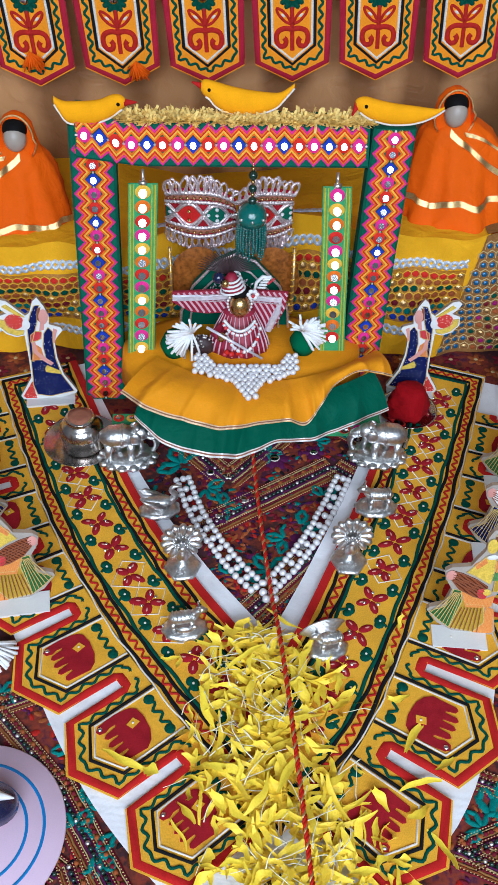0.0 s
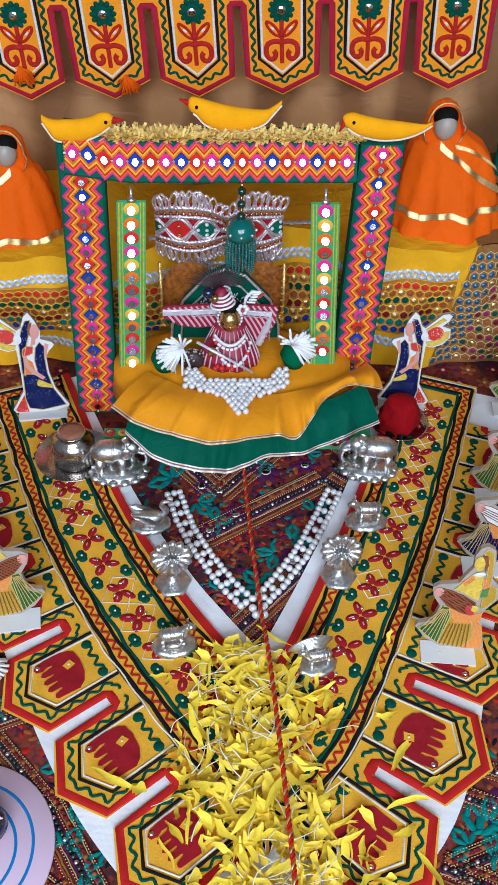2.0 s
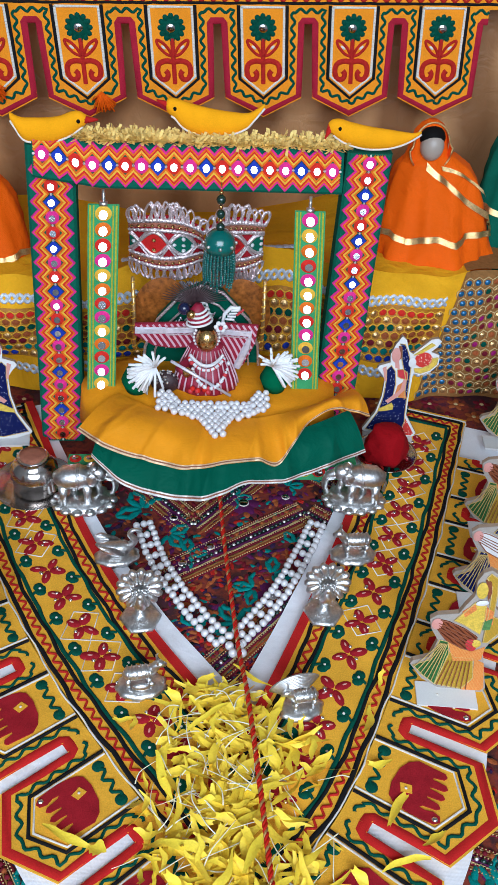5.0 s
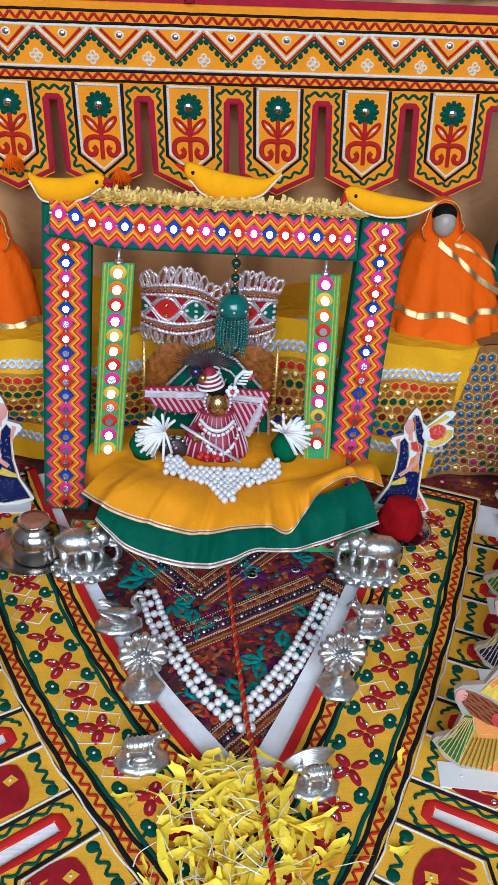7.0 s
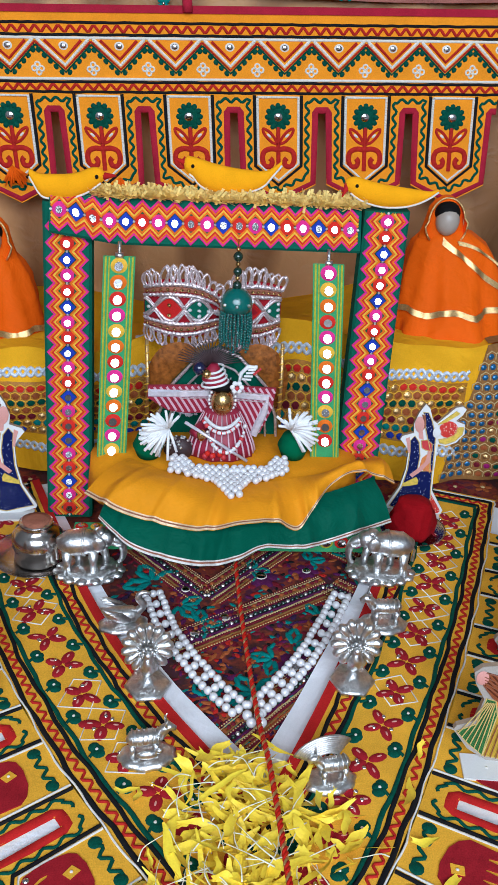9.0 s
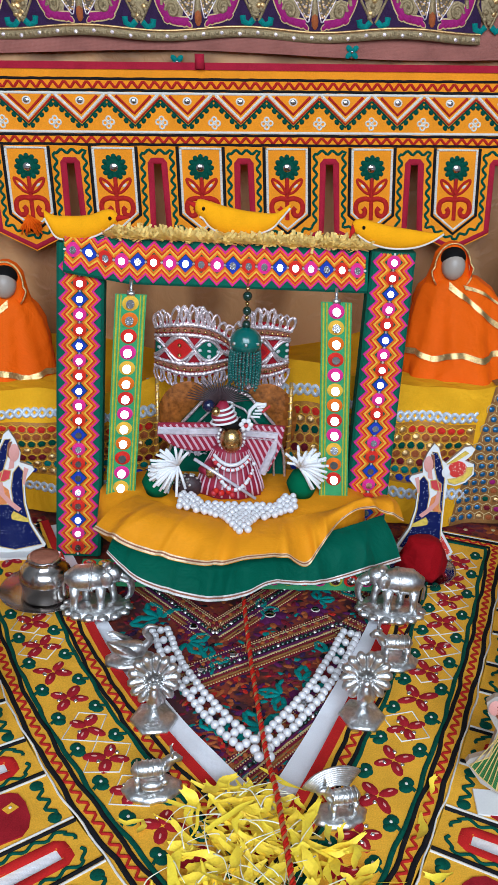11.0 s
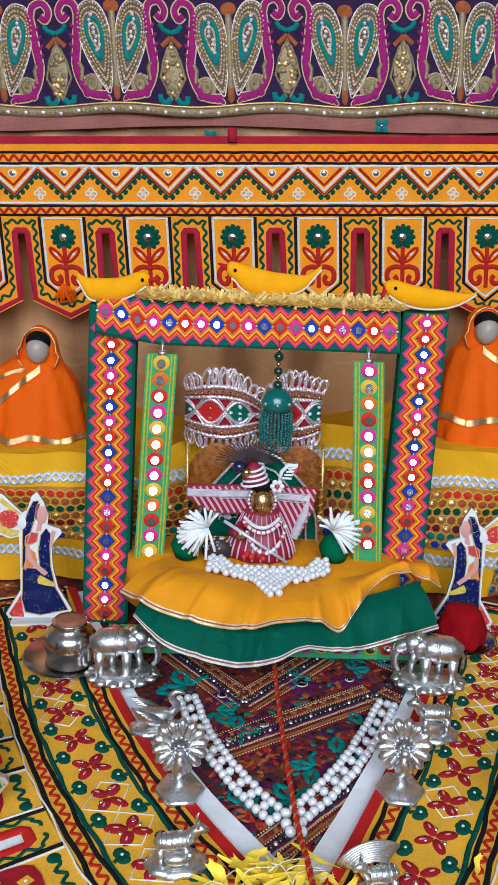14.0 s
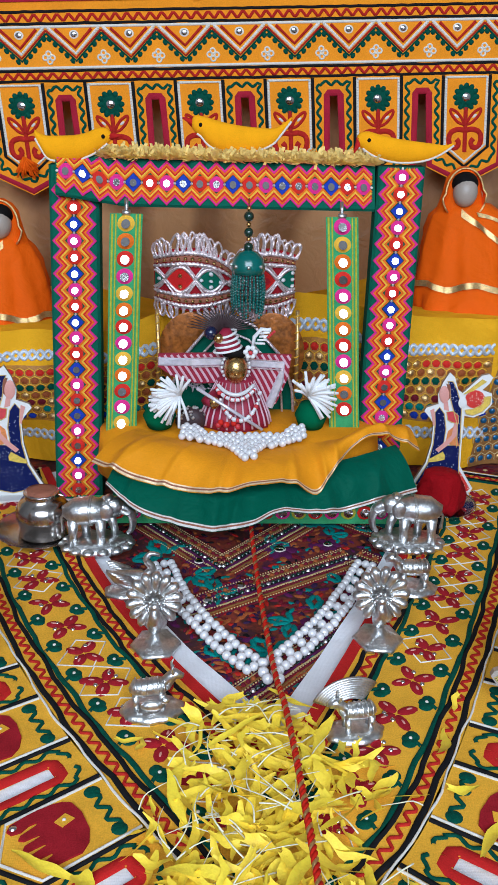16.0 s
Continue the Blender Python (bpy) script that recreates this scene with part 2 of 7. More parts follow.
class Geo:
    """Gathers shapes, each in its own material, into one mesh."""

    def __init__(self, m=flat):
        self.v, self.f, self.k, self.s, self.slots, self.m = [], [], [], [], [], m

    def slot(self, name):
        if name not in self.slots:
            self.slots.append(name)
        return self.slots.index(name)

    def raw(self, verts, faces, name, smooth=False, mapped=True):
        o = len(self.v)
        self.v += [tuple(self.m(*p)) for p in verts] if mapped else [tuple(p) for p in verts]
        self.f += [tuple(i + o for i in f) for f in faces]
        k = self.slot(name)
        self.k += [k] * len(faces)
        self.s += [smooth] * len(faces)

    def grid(self, nu, nv, fn, name, smooth=True, close=False):
        vs = [fn(i / nu, j / nv) for i in range(nu + 1) for j in range(nv + 1)]
        fs = [(i * (nv + 1) + j, (i + 1) * (nv + 1) + j, (i + 1) * (nv + 1) + j + 1, i * (nv + 1) + j + 1) for i in range(nu) for j in range(nv)]
        self.raw(vs, fs, name, smooth)

    def prism(self, outline, h0, h1, name, smooth=False):
        n = len(outline)
        vs = [(u, v, h0) for u, v in outline] + [(u, v, h1) for u, v in outline]
        fs = [tuple(range(n, 2 * n)), tuple(reversed(range(n)))] + [(i, (i + 1) % n, n + (i + 1) % n, n + i) for i in range(n)]
        self.raw(vs, fs, name, smooth)

    def cord(self, pts, width, h0, high, name, closed=False):
        """A rounded thread laid along points on the cloth."""
        n, vs = len(pts), []
        for i, (u, v) in enumerate(pts):
            a = pts[i - 1] if i or closed else pts[0]
            b = pts[(i + 1) % n] if i < n - 1 or closed else pts[-1]
            du, dv = b[0] - a[0], b[1] - a[1]
            d = math.hypot(du, dv) or 1
            nu, nv = -dv / d * width / 2, du / d * width / 2
            vs += [(u + nu, v + nv, h0), (u + nu * 0.6, v + nv * 0.6, h0 + high), (u - nu * 0.6, v - nv * 0.6, h0 + high), (u - nu, v - nv, h0)]
        fs = []
        for i in range(n if closed else n - 1):
            a, b = 4 * i, 4 * ((i + 1) % n)
            fs += [(a + j, b + j, b + j + 1, a + j + 1) for j in range(3)]
        self.raw(vs, fs, name, True)

    def blob(self, u, v, ru, rv, h0, high, name, turn=0.0, n=12):
        """A low domed patch."""
        c, s = math.cos(turn), math.sin(turn)
        vs = [(u, v, h0 + high)]
        for k, (f, g) in enumerate(((0.7, 0.85), (1, 0))):
            for i in range(n):
                a = 2 * math.pi * i / n
                x, y = ru * f * math.cos(a), rv * f * math.sin(a)
                vs.append((u + x * c - y * s, v + x * s + y * c, h0 + high * g))
        fs = [(0, 1 + i, 1 + (i + 1) % n) for i in range(n)] + [(1 + i, 1 + n + i, 1 + n + (i + 1) % n, 1 + (i + 1) % n) for i in range(n)]
        self.raw(vs, fs, name, True)

    def lathe(self, profile, name, at=(0, 0, 0), n=24, turn=None, wave=None):
        turn = turn or Matrix.Identity(3)
        vs = []
        for r, z in profile:
            for i in range(n):
                a = 2 * math.pi * i / n
                q = r * (wave(a, z) if wave else 1)
                vs.append(Vector(at) + turn @ Vector((q * math.cos(a), q * math.sin(a), z)))
        fs = [(j * n + i, j * n + (i + 1) % n, (j + 1) * n + (i + 1) % n, (j + 1) * n + i) for j in range(len(profile) - 1) for i in range(n)]
        fs += [tuple(reversed(range(n))), tuple(range((len(profile) - 1) * n, len(profile) * n))]
        self.raw(vs, fs, name, True)

    def ball(self, at, r, name, n=12, turn=None):
        rx, ry, rz = r if isinstance(r, tuple) else (r, r, r)
        turn = turn or Matrix.Identity(3)
        vs, rows = [], n // 2 + 1
        for j in range(rows):
            p = math.pi * j / (rows - 1)
            for i in range(n):
                a = 2 * math.pi * i / n
                vs.append(Vector(at) + turn @ Vector((rx * math.sin(p) * math.cos(a), ry * math.sin(p) * math.sin(a), rz * math.cos(p))))
        fs = [(j * n + i, (j + 1) * n + i, (j + 1) * n + (i + 1) % n, j * n + (i + 1) % n) for j in range(rows - 1) for i in range(n)]
        self.raw(vs, fs, name, True)

    def tube(self, pts, r, name, n=8):
        """A round rod along points; r is one radius or one for each point."""
        pts = [Vector(p) for p in pts]
        rr = r if isinstance(r, (list, tuple)) else [r] * len(pts)
        vs, up = [], Vector((0.13, 0.31, 0.94))
        for i, p in enumerate(pts):
            t = (pts[min(i + 1, len(pts) - 1)] - pts[max(i - 1, 0)]).normalized()
            if abs(t.dot(up)) > 0.97:
                up = Vector((0.9, 0.2, 0.1))
            a = t.cross(up).normalized()
            b = t.cross(a)
            vs += [p + (a * math.cos(2 * math.pi * k / n) + b * math.sin(2 * math.pi * k / n)) * rr[i] for k in range(n)]
        m = len(pts)
        fs = [(j * n + k, j * n + (k + 1) % n, (j + 1) * n + (k + 1) % n, (j + 1) * n + k) for j in range(m - 1) for k in range(n)]
        fs += [tuple(reversed(range(n))), tuple(range((m - 1) * n, m * n))]
        self.raw(vs, fs, name, True)

    def loft(self, rings, name, n=20, wave=None):
        """A skin over stacked ellipses (x, y, z, rx, ry)."""
        vs = []
        for j, (x, y, z, rx, ry) in enumerate(rings):
            for i in range(n):
                a = 2 * math.pi * i / n
                w = wave(a, j / (len(rings) - 1)) if wave else 1.0
                vs.append((x + rx * w * math.cos(a), y + ry * w * math.sin(a), z))
        fs = [(j * n + i, j * n + (i + 1) % n, (j + 1) * n + (i + 1) % n, (j + 1) * n + i) for j in range(len(rings) - 1) for i in range(n)]
        fs += [tuple(reversed(range(n))), tuple(range((len(rings) - 1) * n, len(rings) * n))]
        self.raw(vs, fs, name, True)

    def box(self, lo, hi, name):
        (a, b, c), (d, e, f) = lo, hi
        vs = [(x, y, z) for x in (a, d) for y in (b, e) for z in (c, f)]
        self.raw(vs, [(0, 1, 3, 2), (4, 6, 7, 5), (0, 4, 5, 1), (2, 3, 7, 6), (0, 2, 6, 4), (1, 5, 7, 3)], name)

    def mesh(self, name):
        me = bpy.data.meshes.new(name)
        me.from_pydata(self.v, [], self.f)
        me.polygons.foreach_set("material_index", self.k)
        me.polygons.foreach_set("use_smooth", self.s)
        for s in self.slots:
            me.materials.append(MATS[s])
        me.update()
        return me


def thing(name, at, label, category, group="", turn=0.0):
    ob = new(name)
    ob.matrix_basis = pose(*at, 0, 0, turn)
    ob.empty_display_size = 0.02
    return tagged(ob, label, category, group)


def part(name, geo, parent, label=""):
    ob = new(name, geo.mesh(name))
    ob.parent = parent
    return tagged(ob, label)


def whole(name, geo, at, label, category, group="", turn=0.0, kind=""):
    ob = new(name, geo.mesh(name))
    ob.matrix_basis = pose(*at, 0, 0, turn)
    return tagged(ob, label, category, group, kind)


def zigzag(u0, u1, v, amp, step, dv=0.0):
    n = max(2, round((u1 - u0) / step))
    return [(u0 + (u1 - u0) * i / n, v + dv * i / n + (amp if i % 2 else -amp)) for i in range(n + 1)]


def wavy(pts, amp, wavelength):
    """A wave that follows a polyline."""
    out, run = [], 0.0
    for (a, b), (c, d) in zip(pts, pts[1:]):
        length = math.hypot(c - a, d - b)
        n = max(2, round(length / (wavelength / 6)))
        nu, nv = -(d - b) / (length or 1), (c - a) / (length or 1)
        for i in range(n):
            w = amp * math.sin(2 * math.pi * (run + length * i / n) / wavelength)
            out.append((a + (c - a) * i / n + nu * w, b + (d - b) * i / n + nv * w))
        run += length
    out.append(pts[-1])
    return out


def line(a, b, n=8):
    return [(a[0] + (b[0] - a[0]) * i / n, a[1] + (b[1] - a[1]) * i / n) for i in range(n + 1)]


def through_points(pts, per=8):
    """A smooth curve through points (any dimension)."""
    pts = [Vector(p) for p in pts]
    out = []
    for i in range(len(pts) - 1):
        p0, p1, p2, p3 = pts[max(i - 1, 0)], pts[i], pts[i + 1], pts[min(i + 2, len(pts) - 1)]
        for k in range(per):
            t = k / per
            out.append(0.5 * (2 * p1 + (p2 - p0) * t + (2 * p0 - 5 * p1 + 4 * p2 - p3) * t * t + (3 * p1 - p0 - 3 * p2 + p3) * t ** 3))
    return out + [pts[-1]]


def along(pts):
    """From a fraction of the length to the point there."""
    run = [0.0]
    for a, b in zip(pts, pts[1:]):
        run.append(run[-1] + (b - a).length)

    def at(q):
        d = q * run[-1]
        for i in range(len(pts) - 1):
            if d <= run[i + 1] or i == len(pts) - 2:
                return pts[i] + (pts[i + 1] - pts[i]) * ((d - run[i]) / (run[i + 1] - run[i]))
    return at, run[-1]

# ---- the setting ----
g = Geo()
g.box((-1.45, -1.5, -0.12), (1.75, 1.6, -0.02), "wall_paint")
whole("floor", g, (0, 0, 0), "plain pale floor under the spread cloths", "floor", kind="structure")
g = Geo()
g.box((-1.45, 1.45, 0), (1.75, 1.55, 2.4), "wall_paint")
whole("wall_north", g, (0, 0, 0), "plain painted wall behind the hangings", "wall", kind="structure")
g = Geo()
g.box((-1.55, -1.5, 0), (-1.45, 1.55, 2.4), "wall_paint")
whole("wall_west", g, (0, 0, 0), "plain painted side wall", "wall", kind="structure")
g = Geo()
g.box((1.75, -1.5, 0), (1.85, 1.55, 2.4), "wall_paint")
whole("wall_east", g, (0, 0, 0), "plain painted side wall", "wall", kind="structure")
g = Geo()
g.box((-1.55, -1.5, 0), (-1.05, -1.4, 2.4), "wall_paint")
g.box((1.35, -1.5, 0), (1.85, -1.4, 2.4), "wall_paint")
g.box((-1.05, -1.5, 0), (1.35, -1.4, 0.75), "wall_paint")
g.box((-1.05, -1.5, 2.35), (1.35, -1.4, 2.4), "wall_paint")
whole("wall_south", g, (0, 0, 0), "plain painted wall with a wide window opening", "wall", kind="structure")
g = Geo()
g.box((-1.55, -1.5, 2.4), (1.85, 1.55, 2.5), "wall_paint")
whole("ceiling", g, (0, 0, 0), "plain white ceiling", "ceiling", kind="structure")

# sheer tan hanging on the wall
m = bpy.data.materials.new("tan_sheer")
m.use_nodes = True
n_, l_ = m.node_tree.nodes, m.node_tree.links
b_ = n_["Principled BSDF"]
co = n_.new("ShaderNodeTexCoord")
no = n_.new("ShaderNodeTexNoise")
no.inputs["Scale"].default_value, no.inputs["Detail"].default_value = 9, 6
wv = n_.new("ShaderNodeTexWave")
wv.bands_direction = "X"
wv.inputs["Scale"].default_value, wv.inputs["Distortion"].default_value, wv.inputs["Detail"].default_value = 3, 5, 3
mx = n_.new("ShaderNodeMix")
mx.data_type = "FLOAT"
mx.inputs[0].default_value = 0.35
cr = n_.new("ShaderNodeValToRGB")
cr.color_ramp.elements[0].position, cr.color_ramp.elements[0].color = 0.40, (0.29, 0.130, 0.044, 1)
cr.color_ramp.elements[1].position, cr.color_ramp.elements[1].color = 0.63, (0.56, 0.295, 0.120, 1)
l_.new(co.outputs["Object"], no.inputs["Vector"])
l_.new(co.outputs["Object"], wv.inputs["Vector"])
l_.new(no.outputs["Fac"], mx.inputs[2])
l_.new(wv.outputs["Fac"], mx.inputs[3])
l_.new(mx.outputs[0], cr.inputs[0])
l_.new(cr.outputs[0], b_.inputs["Base Color"])
wb, wn2 = n_.new("ShaderNodeBump"), n_.new("ShaderNodeTexNoise")
wn2.inputs["Scale"].default_value, wn2.inputs["Detail"].default_value, wn2.inputs["Distortion"].default_value = 38, 6, 0.8
wb.inputs["Strength"].default_value, wb.inputs["Distance"].default_value = 0.6, 0.006
l_.new(co.outputs["Object"], wn2.inputs["Vector"])
l_.new(wn2.outputs["Fac"], wb.inputs["Height"])
l_.new(wb.outputs[0], b_.inputs["Normal"])
b_.inputs["Roughness"].default_value = 0.55
b_.inputs["Sheen Weight"].default_value = 0.2
MATS["tan_sheer"] = m


def drape(u, v):
    x, z = -0.8 + 1.95 * u, 0.0 + 1.2 * v
    return (x, 1.425 + 0.004 * math.sin(x * 23 + z * 5) + 0.003 * math.sin(x * 57), z)


g = Geo()
g.grid(90, 14, drape, "tan_sheer")
whole("wall_cloth", g, (0, 0, 0), "sheer tan brown cloth hanging flat on the wall", "wall cloth", kind="structure")
g = Geo()
mat("magenta_sheer", (0.36, 0.135, 0.105), 0.6, vary=0.3, scale=30, weave=200)
g.grid(60, 2, lambda u, v: (-0.7 + 1.27 * u, 1.4105 + 0.001 * math.sin(u * 40), 0.519 + 0.036 * u + 0.1 * v + 0.004 * math.sin(u * 13)), "magenta_sheer")
whole("sheer_border", g, (0, 0, 0), "dull magenta sheer border of the wall cloth", "wall cloth", kind="structure")

# dark embroidered cloth over the whole floor
m = bpy.data.materials.new("dark_patchwork")
m.use_nodes = True
n_, l_ = m.node_tree.nodes, m.node_tree.links
b_ = n_["Principled BSDF"]
co = n_.new("ShaderNodeTexCoord")
vo = n_.new("ShaderNodeTexVoronoi")
vo.inputs["Scale"].default_value = 55
no = n_.new("ShaderNodeTexNoise")
no.inputs["Scale"].default_value, no.inputs["Detail"].default_value = 140, 4
big = n_.new("ShaderNodeTexNoise")
big.inputs["Scale"].default_value = 14
ad = n_.new("ShaderNodeMath")
ad.operation = "MULTIPLY_ADD"
ad.inputs[1].default_value = 0.55
cr = n_.new("ShaderNodeValToRGB")
for p, c in ((0.30, (0.030, 0.008, 0.016, 1)), (0.45, (0.15, 0.012, 0.016, 1)), (0.58, (0.07, 0.010, 0.036, 1)), (0.70, (0.26, 0.035, 0.014, 1)), (0.85, (0.05, 0.012, 0.012, 1))):
    e = cr.color_ramp.elements.new(p)
    e.color = c
cr.color_ramp.elements.remove(cr.color_ramp.elements[0])
cr.color_ramp.elements[len(cr.color_ramp.elements) - 1].color = (0.07, 0.012, 0.03, 1)
l_.new(co.outputs["Object"], vo.inputs["Vector"])
l_.new(co.outputs["Object"], no.inputs["Vector"])
l_.new(co.outputs["Object"], big.inputs["Vector"])
l_.new(no.outputs["Fac"], ad.inputs[0])
l_.new(big.outputs["Fac"], ad.inputs[2])
l_.new(ad.outputs[0], cr.inputs[0])
l_.new(cr.outputs[0], b_.inputs["Base Color"])
b_.inputs["Roughness"].default_value = 0.75
bp = n_.new("ShaderNodeBump")
bp.inputs["Strength"].default_value, bp.inputs["Distance"].default_value = 0.7, 0.001
l_.new(no.outputs["Fac"], bp.inputs["Height"])
l_.new(bp.outputs[0], b_.inputs["Normal"])
MATS["dark_patchwork"] = m

floor_cloth = thing("embroidered_floor_cloth", (0, 0, 0), "dark maroon embroidered patchwork cloth spread over the floor", "floor cloth")
g = Geo()
g.grid(40, 40, lambda u, v: (-0.75 + 1.9 * u, 0.28 + 1.07 * v, -0.004), "dark_patchwork")
part("cloth", g, floor_cloth)
random.seed(4)


def leaf_spray(g, x, y, turn, size, name="teal_thread"):
    for k in range(5):
        a = turn + (k - 2) * 0.75
        bent = 0.5 if k % 2 else -0.5
        g.blob(x + size * 0.42 * math.cos(a), y + size * 0.42 * math.sin(a), size * 0.36, size * 0.125, -0.0035, 0.0020, name, a, 12)
        g.blob(x + size * 0.74 * math.cos(a + 0.4 * bent), y + size * 0.74 * math.sin(a + 0.4 * bent), size * 0.27, size * 0.095, -0.0035, 0.0022, name, a + 1.6 * bent, 12)


def bloom(g, x, y, r):
    for k in range(9):
        a = k * 0.698
        g.blob(x + r * 1.05 * math.cos(a), y + r * 1.05 * math.sin(a), r * 0.30, r * 0.22, -0.0038, 0.0012, "rust_thread" if k % 2 else "wine_thread", a, 8)
    for k in range(6):
        a = k * math.pi / 3
        g.blob(x + r * 0.6 * math.cos(a), y + r * 0.6 * math.sin(a), r * 0.55, r * 0.38, -0.0035, 0.0014, "purple_thread", a, 10)
    g.blob(x, y, r * 0.42, r * 0.42, -0.003, 0.002, "white_thread", 0, 12)
    g.blob(x, y, r * 0.32, r * 0.32, -0.0015, 0.0016, "mirror_glass", 0, 12)


def stitched_band(g, a, b, width):
    """A strip of parallel stitched lines with a row of mirrors."""
    d = Vector((b[0] - a[0], b[1] - a[1]))
    nrm = Vector((-d.y, d.x)).normalized()
    looks = ("wine_thread", "rust_thread", "pewter_net", "wine_thread", "cream_thread", "purple_thread", "black_thread", "purple_thread", "wine_thread", "pewter_net", "rust_thread", "cream_thread", "wine_thread")
    for i, nm in enumerate(looks):
        o = nrm * (width * (i / (len(looks) - 1) - 0.5))
        thick = width / len(looks) * (0.5 if nm == "cream_thread" else 0.95)
        pts = line((a[0] + o.x, a[1] + o.y), (b[0] + o.x, b[1] + o.y), 30)
        g.cord([(u + random.uniform(-1, 1) * 0.0004, v + random.uniform(-1, 1) * 0.0004) for u, v in pts], thick, -0.0036, 0.0012, nm)
    n = int(d.length / 0.0056)
    for i in range(n):
        for off, nm in ((0.0, "dark_bead" if i % 4 else "silver"), (0.30, "wine_thread" if i % 3 else "rust_thread")):
            p = Vector(a) + d * ((i + 0.5) / n) + nrm * (width * off)
            g.blob(p.x, p.y, 0.0023, 0.0023, -0.002, 0.0020, nm, 0, 8)
    n = int(d.length / 0.0030)
    for off in (-0.47, -0.22, 0.16, 0.47):
        for i in range(n):
            p = Vector(a) + d * ((i + 0.5) / n) + nrm * (width * off)
            g.blob(p.x, p.y, 0.0008, 0.0006, -0.0024, 0.0012, "cream_thread", 0, 5)


for a, b, w in (((0.055, 1.01), (0.132, 0.918), 0.036), ((0.132, 0.918), (0.215, 1.01), 0.036),
                ((0.095, 0.838), (0.262, 0.940), 0.038), ((0.262, 0.940), (0.36, 0.855), 0.034), ((0.262, 1.02), (0.34, 0.95), 0.024),
                ((0.140, 0.712), (0.285, 0.862), 0.034), ((0.165, 0.690), (0.30, 0.82), 0.018),
                ((-0.25, 0.62), (-0.02, 0.46), 0.03), ((-0.12, 0.64), (-0.02, 0.53), 0.02), ((-0.06, 0.47), (0.03, 0.36), 0.028),
                ((0.33, 0.47), (0.56, 0.55), 0.03), ((0.34, 0.40), (0.56, 0.46), 0.026), ((0.40, 0.50), (0.56, 0.62), 0.02),
                ((-0.035, 0.548), (0.035, 0.435), 0.030), ((-0.125, 0.606), (-0.040, 0.640), 0.024), ((-0.040, 0.640), (-0.004, 0.560), 0.018), ((-0.012, 0.47), (0.02, 0.40), 0.022),
                ((0.335, 0.545), (0.43, 0.505), 0.022), ((0.322, 0.475), (0.42, 0.428), 0.030), ((0.345, 0.575), (0.43, 0.545), 0.018)):
    bands = Geo()
    stitched_band(bands, a, b, w)
    part("stitched_band", bands, floor_cloth, "parallel rows of stitching in wine, rust and gold")
for x, y, t, s in ((0.075, 0.945, 2.4, 0.034), (0.105, 0.905, -0.6, 0.026), (0.30, 1.0, 2.0, 0.030), (0.235, 1.005, 1.6, 0.028), (0.18, 0.965, 0.3, 0.022), (0.245, 0.985, 0.5, 0.02),
                   (0.175, 0.78, 2.6, 0.028), (0.215, 0.845, 0.3, 0.026), (0.195, 0.825, 3.3, 0.024), (0.245, 0.89, 1.0, 0.022), (0.13, 0.775, 1.0, 0.02), (0.125, 0.875, 0.4, 0.024),
                   (0.30, 0.93, 0.4, 0.03), (-0.01, 0.95, 0.6, 0.02), (0.02, 0.42, 0.3, 0.028), (-0.01, 0.50, 1.3, 0.022), (0.36, 0.50, 0.5, 0.032), (0.42, 0.44, 1.2, 0.028), (0.35, 0.42, 2.0, 0.026),
                   (-0.002, 0.520, 0.5, 0.022), (0.010, 0.478, -0.3, 0.024), (-0.020, 0.575, 2.2, 0.020), (0.372, 0.512, 0.2, 0.028), (0.350, 0.492, 2.6, 0.022), (0.385, 0.455, 0.9, 0.024), (-0.095, 0.632, 1.2, 0.020)):
    sprays = Geo()
    leaf_spray(sprays, x, y, t, s)
    part("leaf_spray", sprays, floor_cloth, "teal embroidered leaves")
for x, y, r in ((0.190, 0.955, 0.018), (0.215, 0.815, 0.019), (0.11, 0.93, 0.013), (0.15, 0.885, 0.015), (0.26, 0.87, 0.014), (0.12, 0.86, 0.013), (0.24, 0.965, 0.013), (0.0, 0.56, 0.014), (0.39, 0.53, 0.016)):
    blooms = Geo()
    bloom(blooms, x, y, r)
    part("bloom", blooms, floor_cloth, "purple embroidered flower with a mirror centre")
# close fill of small stitched leaves and curls
fill = Geo()
for k in range(2300):
    if k % 3:
        y = random.uniform(0.70, 1.05)
        x = 0.168 + random.uniform(-1, 1) * (0.012 + (y - 0.70) * 0.55)
    else:
        x, y = random.choice((-0.045, 0.395)) + random.uniform(-1, 1) * 0.085, random.uniform(0.40, 0.66)
    a, r = random.uniform(0, 6.28), random.uniform(0.0028, 0.0062)
    nm = random.choice(("wine_thread", "rust_thread", "purple_thread", "rust_thread", "teal_thread", "wine_thread", "red_thread", "black_thread", "plum_cloth"))
    fill.blob(x, y, r, r * random.uniform(0.35, 0.6), -0.0038, 0.0010, nm, a, 7)
tagged(part("stitched_fill", fill, floor_cloth, "close fill of small stitched leaves in rust, wine and teal"), kind="stuff")
# rosettes of the dark strip along the back
strip = Geo()
for i in range(26):
    for j in range(2):
        x, y = -0.25 + i * 0.036 + 0.018 * j, 1.125 + 0.028 * j
        for k in range(5):
            a = k * 1.257
            strip.blob(x + 0.007 * math.cos(a), y + 0.007 * math.sin(a), 0.006, 0.004, -0.0036, 0.001, "wine_thread" if (i + j) % 3 else "rust_thread", a, 8)
        strip.blob(x, y, 0.003, 0.003, -0.003, 0.001, "cream_thread", 0, 8)
part("rosette_border", strip, floor_cloth, "rows of small wine and rust rosettes")

# ---- toran with pointed flaps on the wall ----


